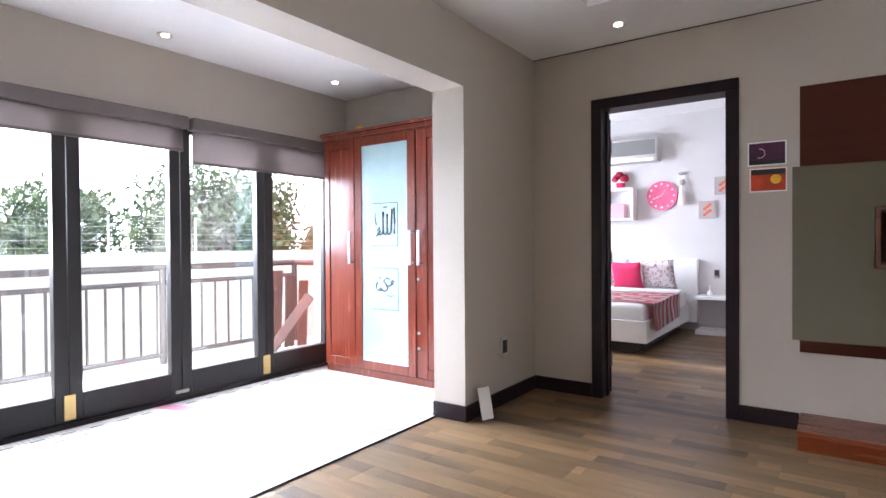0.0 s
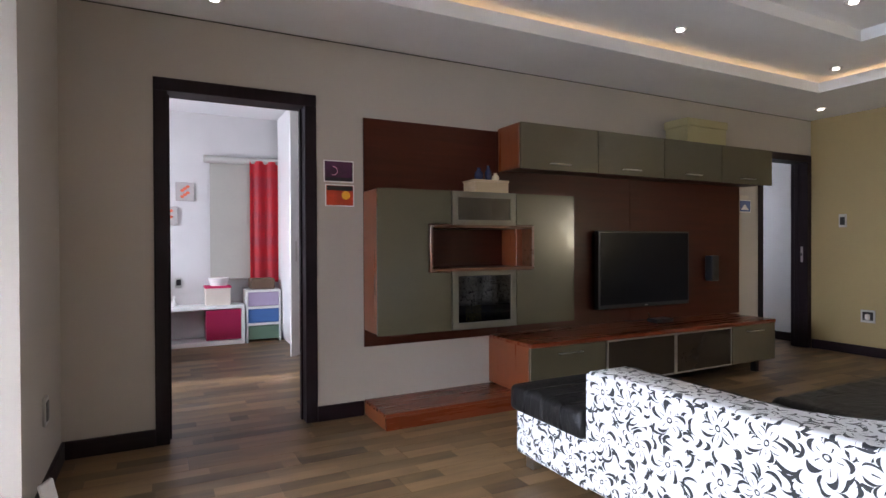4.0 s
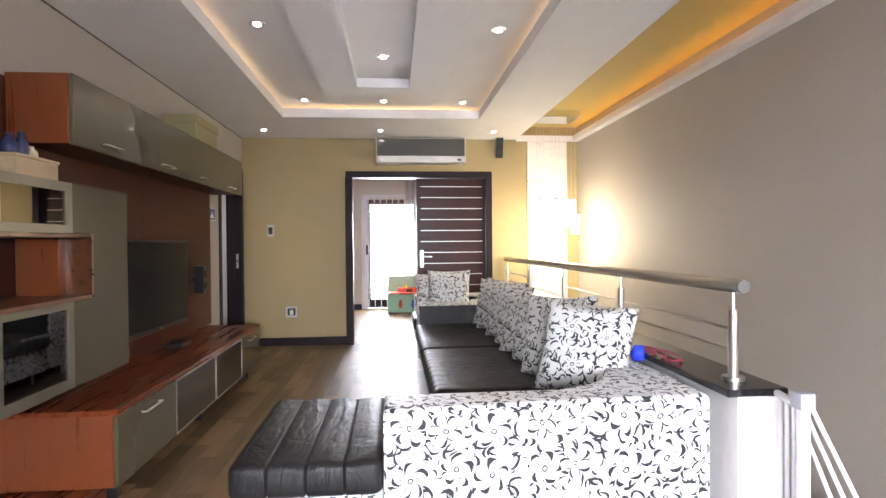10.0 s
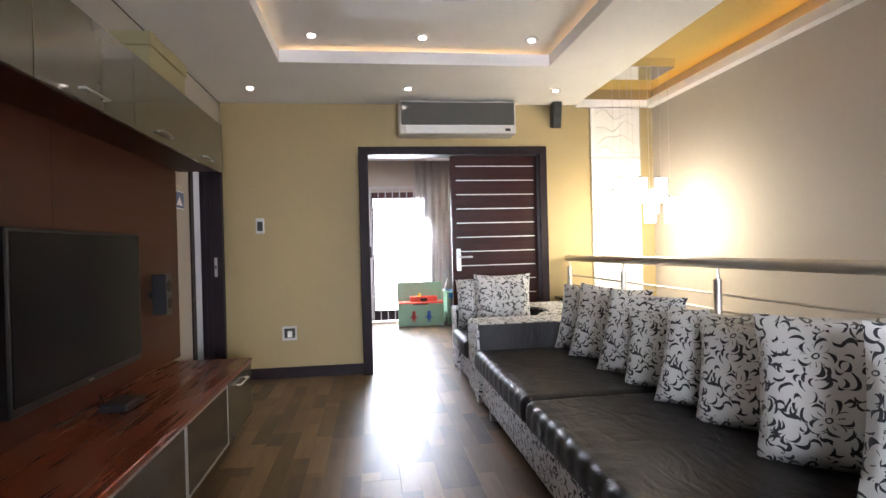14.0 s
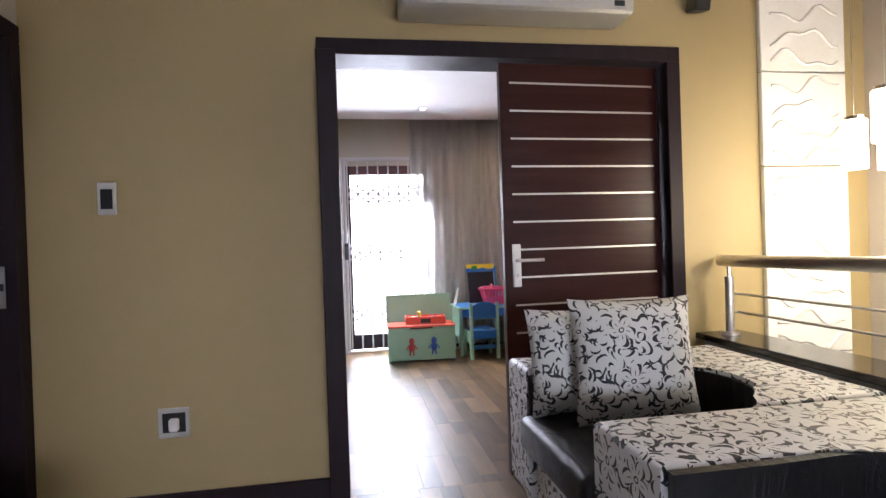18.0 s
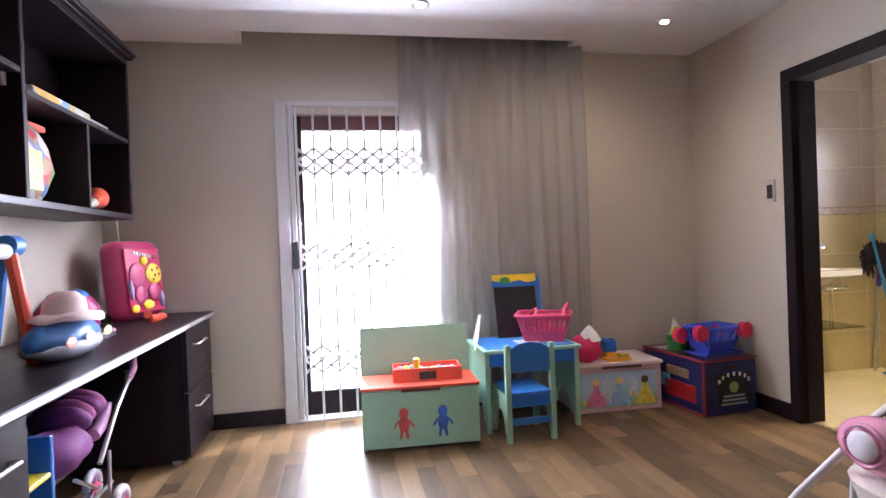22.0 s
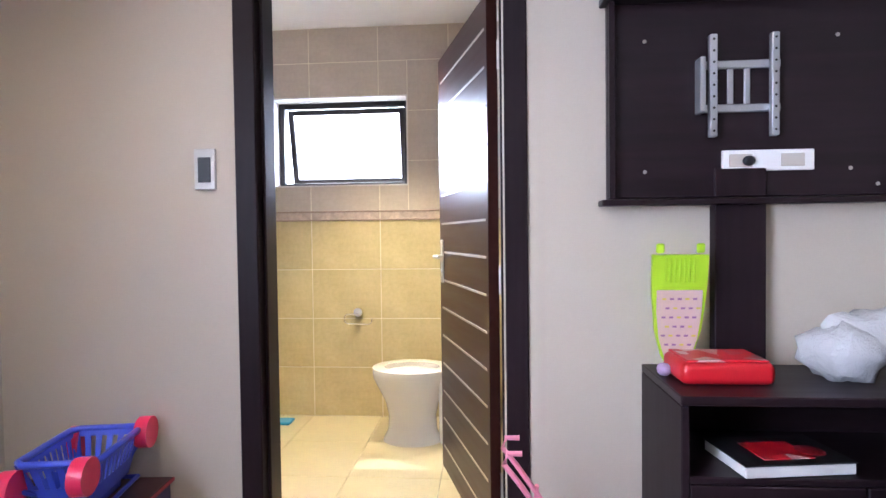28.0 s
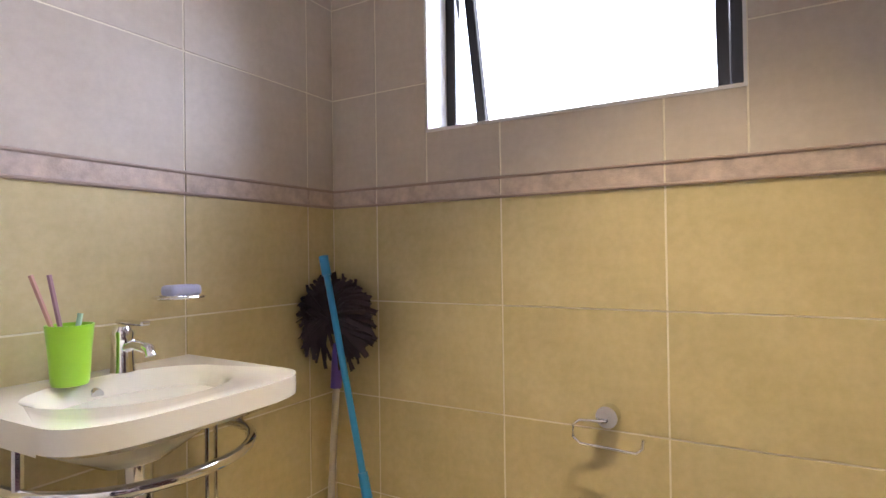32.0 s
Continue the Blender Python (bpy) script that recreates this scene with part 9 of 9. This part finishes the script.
for k in range(seg):
    for q in range(4):
        bm.faces.new((vs[k][q], vs[(k + 1) % seg][q], vs[(k + 1) % seg][(q + 1) % 4], vs[k][(q + 1) % 4]))
part("seat_ring", bm, CER, wc, smooth=60)
part("bowl_inside", lathe(B(), (0.14, 0, 0), [(0.165, 0.392), (0.14, 0.36), (0.1, 0.27), (0.05, 0.23), (0.001, 0.228)], 28, 1.15, 0.85), CER, wc, smooth=60)
part("water", rod(B(), (0.14, 0, 0.25), (0.14, 0, 0.252), 0.075, 24), plain("still_water", (0.3, 0.3, 0.28), 0.03, relief=0), wc)
block("hinge_block", (-0.11, -0.1, 0.39, -0.06, 0.1, 0.425), CER, wc, bevel=0.01, seg=2)
block("cistern", (-0.3, -0.19, 0.4, -0.13, 0.19, 0.76), CER, wc, bevel=0.02, seg=2, smooth=50)
block("cistern_lid", (-0.31, -0.2, 0.76, -0.12, 0.2, 0.79), CER, wc, bevel=0.01)

# basin on a chrome bracket
bs = thing("basin", "white ceramic wall basin with a broad flat rim", "basin")
yc, zr = -1.165, 0.85
bm = B()
seg = 40
rings = []
for lvl in range(7):
    row = []
    for k in range(seg + 1):
        a = math.pi * k / seg
        # outline: straight along the wall, bowed at the front
        ux, uy = math.sin(a), math.cos(a)
        bow_y = math.copysign(abs(uy) ** 0.45, uy)
        if lvl == 0:
            px, py, pz = 0.3 + 0.12 * ux, 0.215 * bow_y, -0.06
        elif lvl == 1:
            px, py, pz = 0.36 + 0.1 * ux, 0.246 * bow_y, -0.04
        elif lvl == 2:
            px, py, pz = 0.36 + 0.1 * ux, 0.246 * bow_y, 0.0
        elif lvl == 3:
            px, py, pz = 0.2 + 0.185 * ux, 0.196 * uy, 0.0
        elif lvl == 4:
            px, py, pz = 0.2 + 0.165 * ux, 0.174 * uy, -0.012
        elif lvl == 5:
            px, py, pz = 0.2 + 0.12 * ux, 0.15 * uy, -0.07
        else:
            px, py, pz = 0.2 + 0.05 * ux, 0.06 * uy, -0.095
        row.append(bm.verts.new((BATH_E - px, yc + py, zr + pz)))
    rings.append(row)
for a, c in zip(rings, rings[1:]):
    for k in range(seg):
        bm.faces.new((a[k], a[k + 1], c[k + 1], c[k]))
part("rim_front", bm, CER, bs, smooth=50)
bm = B()
rings = []
for lvl, (r1, r2, z) in enumerate([(0.196, 0.13, 0.0), (0.174, 0.115, -0.012), (0.15, 0.08, -0.07), (0.06, 0.04, -0.095)]):
    rings.append([bm.verts.new((BATH_E - 0.2 + r2 * math.sin(math.pi * k / seg), yc + r1 * math.cos(math.pi * k / seg), zr + z)) for k in range(seg + 1)])
for a, c in zip(rings, rings[1:]):
    for k in range(seg):
        bm.faces.new((a[k], a[k + 1], c[k + 1], c[k]))
part("bowl_back", bm, CER, bs, smooth=50)
bm = B()
pts = [(BATH_E, yc - 0.26, zr), (BATH_E - 0.36, yc - 0.246, zr), (BATH_E - 0.2, yc - 0.196, zr)] + [(BATH_E - 0.2 + 0.13 * math.sin(math.pi * k / 20), yc - 0.196 * math.cos(math.pi * k / 20), zr) for k in range(1, 20)] + [(BATH_E - 0.2, yc + 0.196, zr), (BATH_E - 0.36, yc + 0.246, zr), (BATH_E, yc + 0.26, zr)]
prism(bm, pts, (0, 0, -0.045))
part("ledge", bm, CER, bs, smooth=30)
part("underside", lathe(B(), (BATH_E - 0.2, yc, zr - 0.15), [(0.06, 0), (0.13, 0.05), (0.17, 0.11)], 28, 0.9, 1.22), CER, bs, smooth=60)
part("overflow", rod(B(), (BATH_E - 0.088, yc + 0.02, zr - 0.03), (BATH_E - 0.1, yc + 0.02, zr - 0.033), 0.013, 14), CHROME, bs)
part("waste_trap", lathe(B(), (BATH_E - 0.2, yc, zr - 0.34), [(0.022, 0), (0.022, 0.08), (0.032, 0.09), (0.032, 0.19)], 18), CHROME, bs, smooth=50)
tap = thing("mixer_tap", "chrome single lever mixer tap on the basin", "tap", pose(BATH_E - 0.06, yc - 0.055, zr))
part("body", lathe(B(), (0, 0, 0), [(0.026, 0), (0.024, 0.01), (0.022, 0.07), (0.024, 0.085), (0.015, 0.1)], 18), CHROME, tap, smooth=50)
part("spout", tube(B(), [(0, 0, 0.05), (-0.05, 0, 0.062), (-0.1, 0, 0.055), (-0.105, 0, 0.042)], 0.012, 10), CHROME, tap, smooth=60)
part("lever", box(B(), -0.09, -0.012, 0.105, 0.012, 0.012, 0.115, 0.004), CHROME, tap)
cup = thing("toothbrush_cup", "lime green plastic cup with toothbrushes", "cup", pose(BATH_E - 0.095, yc + 0.07, zr))
part("cup", lathe(B(), (0, 0, 0), [(0.032, 0), (0.034, 0.01), (0.038, 0.07), (0.043, 0.12), (0.04, 0.12), (0.035, 0.02)], 22), plain("lime_cup", (0.3, 0.6, 0.03), 0.35), cup, smooth=50)
for x, y, c in ((0.02, 0.06, (0.55, 0.3, 0.25)), (0.015, 0.03, (0.35, 0.2, 0.25)), (0.0, -0.02, (0.5, 0.75, 0.6))):
    part("toothbrush", tube(B(), [(0.0, 0, 0.02), (x, y, 0.22 if y > 0 else 0.14)], 0.005, 6), plain("brush_plastic", c, 0.4), cup)
soap = thing("soap_dish", "wire soap dish with a lilac soap bar on the tiles", "soap dish", pose(0.0, 0.05, 0.02))
part("wire", tube(B(), arc((BATH_E - 0.06, -1.41, 0.985), 0.055, 0, 340, 16, (1, 0, 0), (0, 1.1, 0)), 0.003, 6, True), CHROME, soap)
part("wire", rod(B(), (BATH_E - 0.05, -1.46, 0.98), (BATH_E - 0.05, -1.36, 0.98), 0.003, 6), CHROME, soap)
part("mount", rod(B(), (BATH_E - 0.008, -1.44, 0.985), (BATH_E - 0.03, -1.44, 0.985), 0.012, 12), CHROME, soap)
part("soap_bar", box(B(), BATH_E - 0.095, -1.45, 0.988, BATH_E - 0.04, -1.37, 1.015, 0.01, 3), plain("lilac_soap", (0.4, 0.42, 0.62), 0.4), soap, "lilac soap bar", smooth=60)
fr = thing("towel_bracket", "chrome bowed towel rail and glass shelf under the basin", "towel rail")
bow = [(BATH_E - 0.2 - 0.215 * math.sin(math.pi * k / 16), yc - 0.225 * math.cos(math.pi * k / 16), 0.715) for k in range(17)]
part("bowed_rail", tube(B(), [(BATH_E - 0.01, yc - 0.235, 0.715)] + bow + [(BATH_E - 0.01, yc + 0.235, 0.715)], 0.011, 10), CHROME, fr, smooth=60)
for s in (-1, 1):
    part("hanger", rod(B(), (BATH_E - 0.24, yc + s * 0.22, 0.715), (BATH_E - 0.24, yc + s * 0.22, 0.81), 0.009, 8), CHROME, fr)
    for q in (-1, 1):
        part("rod", rod(B(), (BATH_E - 0.16, yc + s * 0.205 + q * 0.012, 0.42), (BATH_E - 0.16, yc + s * 0.205 + q * 0.012, 0.715), 0.005, 8), CHROME, fr)
part("glass_shelf", box(B(), BATH_E - 0.36, yc - 0.3, 0.415, BATH_E - 0.01, yc + 0.3, 0.421), GLASSM, fr, "clear glass shelf")
rh = thing("toilet_roll_holder", "empty chrome toilet roll holder on the tiles", "roll holder", pose(0.004, 0, 0.018))
part("rose", rod(B(), (7.985, BATH_S + 0.008, 0.66), (7.985, BATH_S + 0.045, 0.66), 0.028, 20), CHROME, rh, smooth=40)
part("wire_arm", tube(B(), [(7.985, BATH_S + 0.05, 0.65), (8.05, BATH_S + 0.06, 0.65), (8.068, BATH_S + 0.06, 0.635), (8.068, BATH_S + 0.06, 0.605), (8.05, BATH_S + 0.06, 0.59), (7.91, BATH_S + 0.06, 0.585), (7.895, BATH_S + 0.06, 0.6), (7.893, BATH_S + 0.06, 0.622)], 0.0045, 8), CHROME, rh, smooth=60)
mop = thing("mop", "dark dusty cotton mop leaning upside down in the corner", "mop")
part("shaft", rod(B(), (8.855, -1.85, 0.0), (8.82, -1.875, 0.76), 0.011, 10), plain("grey_shaft", (0.45, 0.42, 0.36), 0.5), mop, smooth=50)
part("socket", rod(B(), (8.824, -1.872, 0.68), (8.818, -1.877, 0.82), 0.018, 12), plain("violet_plastic", (0.1, 0.06, 0.35), 0.4), mop, smooth=50)
COTTON = plain("dusty_mop_cotton", (0.04, 0.027, 0.036), 0.95, vary=0.5, grain=90)
verts, faces = [], []
rnd = random.Random(8)
hub = Vector((8.83, -1.88, 0.9))
for k in range(260):
    # each strand leaves the socket, arches over and hangs a little
    turn = rnd.uniform(-2.75, 2.75)
    reach = rnd.uniform(0.125, 0.172) * (1.0 - 0.1 * math.cos(turn))
    fore = rnd.uniform(-0.4, 1.0) * 0.045
    width = rnd.uniform(0.006, 0.011)
    wave = rnd.uniform(-0.09, 0.09)
    spine = []
    for q in range(5):
        f = q / 4
        x = math.sin(turn + wave * 6 * f) * reach * f
        z = math.cos(turn + wave * 6 * f) * reach * 0.95 * f + 0.02 * math.sin(math.pi * f)
        v = hub + Vector((x, fore * math.sin(math.pi * (0.15 + 0.75 * f)), z))
        over = max(0.0, v.x - 8.912)
        v.x -= over
        v.y = max(v.y, BATH_S + 0.012) + over * 0.9
        spine.append(v)
    i = len(verts)
    for q, v in enumerate(spine):
        along = (spine[min(q + 1, 4)] - spine[max(q - 1, 0)]).normalized()
        side = along.cross(Vector((0.3, 1, 0.2))).normalized() * width
        verts += [v - side, v + Vector((0, width, 0)), v + side]
    for q in range(4):
        a = i + 3 * q
        faces += [(a, a + 1, a + 4, a + 3), (a + 1, a + 2, a + 5, a + 4)]
me = bpy.data.meshes.new("strands")
me.from_pydata(verts, [], faces)
me.materials.append(COTTON)
o = new("mop_fringe", me)
o.parent = mop
o["kind"] = "stuff"
part("core", ball(B(), hub + Vector((0, 0.0, 0.03)), 0.085, 1, 0.4, 1, 14), COTTON, mop, smooth=60)
sq = thing("floor_mop", "bright blue flat floor mop leaning in the corner", "floor mop")
SKY = plain("sky_blue_plastic", (0.03, 0.28, 0.62), 0.35)
part("shaft", rod(B(), (8.565, -1.8, 0.03), (8.826, -1.825, 1.09), 0.0105, 10), SKY, sq, smooth=50)
part("collar", rod(B(), (8.651, -1.808, 0.38), (8.671, -1.81, 0.46), 0.015, 10), SKY, sq, smooth=50)
part("grip", rod(B(), (8.814, -1.824, 1.04), (8.829, -1.825, 1.1), 0.015, 10), SKY, sq, smooth=50)
part("head", box(B(), 8.38, -1.86, 0.01, 8.72, -1.76, 0.028, 0.006), SKY, sq)
bn = thing("waste_bin", "small brown waste bin under the basin", "bin")
part("bucket", lathe(B(), (8.6, -0.9, 0.0), [(0.1, 0), (0.125, 0.25), (0.118, 0.25), (0.095, 0.02)], 22), plain("brown_plastic", (0.12, 0.06, 0.03), 0.5), bn, smooth=50)
lamp("SPOT", "bath_downlight_beam", look((7.72, -1.25, 2.44), (7.72, -1.25, 0)), 76, (1.0, 0.84, 0.48), cone=84, radius=0.04)
downlight(7.72, -1.25, BATH_H)

# wall tiles, each its own piece
TW, TH = 0.448, 0.3165
tiles = {}


def tile(parent, m, w, h, mat, depth=0.008, name="tile"):
    key = (round(w, 3), round(h, 3), mat.name)
    if key not in tiles:
        bm = box(B(), 0.0024, -0.006, 0.0024, key[0] - 0.0024, depth - 0.0062, key[1] - 0.0024, 0.0008)
        me = bpy.data.meshes.new(name)
        bm.to_mesh(me)
        bm.free()
        me.materials.append(mat)
        tiles[key] = me
    ob = new(name, tiles[key])
    ob.matrix_basis = m
    ob.parent = parent


def tiled(parent, at, length, start, hole=None):
    """Rows of tiles along a wall; at(u, z) gives the pose of a tile's lower corner."""
    z = 0.0
    levels = [(TH * k, TH * (k + 1), tile_m) for k in range(4)] + [(4 * TH, 4 * TH + 0.056, border_m)] + [(4 * TH + 0.056 + TH * k, min(BATH_H, 4 * TH + 0.056 + TH * (k + 1)), upper_m) for k in range(4)]
    for z0, z1, mat in levels:
        if z1 - z0 < 0.03:
            continue
        w = TW
        u = start - w
        while u < length:
            a, b2 = max(u, 0), min(u + w, length)
            u += w
            if b2 - a < 0.015:
                continue
            pieces = [(a, b2, z0, z1)]
            if hole:
                h0, h1, g0, g1 = hole
                if a < h1 and b2 > h0 and z0 < g1 and z1 > g0:
                    pieces = []
                    if a < h0:
                        pieces.append((a, h0, z0, z1))
                    if b2 > h1:
                        pieces.append((h1, b2, z0, z1))
                    if z0 < g0:
                        pieces.append((max(a, h0), min(b2, h1), z0, g0))
                    if z1 > g1:
                        pieces.append((max(a, h0), min(b2, h1), g1, z1))
            for p0, p1, q0, q1 in pieces:
                if p1 - p0 > 0.012 and q1 - q0 > 0.012:
                    tile(parent, at(p0, q0), p1 - p0, q1 - q0, mat, 0.011 if mat is border_m else 0.008)


P = bpy.data.objects
tiled(P["wall_bath_south"], lambda u, z: pose(BATH_W + u, BATH_S, z), BATH_E - BATH_W, (7.845 - BATH_W) % TW, (7.66 - BATH_W, 8.545 - BATH_W, 1.485, 2.055))
tiled(P["wall_bath_east"], lambda u, z: pose(BATH_E, BATH_S + u, z, 0, 0, 90), BATH_N - BATH_S, (-1.865 - BATH_S) % TW)
tiled(P["wall_bath_west"], lambda u, z: pose(BATH_W, BATH_N - u, z, 0, 0, -90), BATH_N - BATH_S, 0.2)
fb = thing("floor_bath", "cream glazed floor tiles of the bathroom", "floor", kind="structure")
for i in range(5):
    for j in range(4):
        x0, y0 = BATH_W + 0.45 * i, BATH_S + 0.45 * j
        x1, y1 = min(x0 + 0.45, BATH_E), min(y0 + 0.45, BATH_N + 0.08)
        if x1 - x0 > 0.02 and y1 - y0 > 0.02:
            key = ("f", round(x1 - x0, 3), round(y1 - y0, 3))
            if key not in tiles:
                bm = box(B(), 0.0015, 0.0015, -0.012, x1 - x0 - 0.0015, y1 - y0 - 0.0015, 0, 0.0015)
                me = bpy.data.meshes.new("floor_tile")
                bm.to_mesh(me)
                bm.free()
                me.materials.append(ftile)
                tiles[key] = me
            ob = new("floor_tile", tiles[key])
            ob.location = (x0, y0, 0)
            ob.parent = fb

# narrow moulded strips above and below the border
STRIP = plain("rose_brown_strip", (0.36, 0.27, 0.22), 0.4, vary=0.15, grain=60)
for z in (4 * TH - 0.004, 4 * TH + 0.051):
    part("strip", box(B(), BATH_W, BATH_S - 0.004, z, BATH_E, BATH_S + 0.009, z + 0.009, 0.003), STRIP, P["wall_bath_south"])
    part("strip", box(B(), BATH_E - 0.009, BATH_S + 0.009, z, BATH_E + 0.004, BATH_N, z + 0.009, 0.003), STRIP, P["wall_bath_east"])

# ---- floor boards ----
def boards(parent_name, label, x0, x1, y0, y1, hole=None, width=0.193, length=1.22):
    base = thing(parent_name, label, "floor", kind="structure")
    cache = {}
    row, y = 0, y0
    while y < y1 - 0.01:
        w = min(width, y1 - y)
        x = x0 - (row * 0.437 % 1.0) * length
        while x < x1:
            a, b = max(x, x0), min(x + length, x1)
            if hole and y + w / 2 < hole[1] and b > hole[0]:
                b = min(b, hole[0])
            if b - a > 0.02:
                key = (round(b - a, 3), round(w, 3))
                if key not in cache:
                    bm = B()
                    box(bm, 0.0002, 0.0002, -0.014, key[0] - 0.0002, key[1] - 0.0002, 0, 0.0008)
                    me = bpy.data.meshes.new("plank")
                    bm.to_mesh(me)
                    bm.free()
                    me.materials.append(PLANK)
                    cache[key] = me
                ob = new("plank", cache[key])
                ob.location = (a, y, 0)
                ob.parent = base
            x += length
        y += width
        row += 1
    return base


boards("floor_lounge", "brown oak laminate floor boards of the lounge", -1.83, EAST, SOUTH, NORTH + 0.08, hole=(0.62, 0.6))
boards("floor_playroom", "brown oak laminate floor boards of the playroom", EAST, PLAY_E, PLAY_S - 0.1, PLAY_N)
boards("floor_bedroom", "brown oak laminate floor boards of the bedroom", -2.6, BED_E, NORTH + 0.08, BED_N)
boards("floor_passage", "brown oak laminate floor boards of the passage", 4.2, PLAY_W, NORTH + 0.08, 5.2)
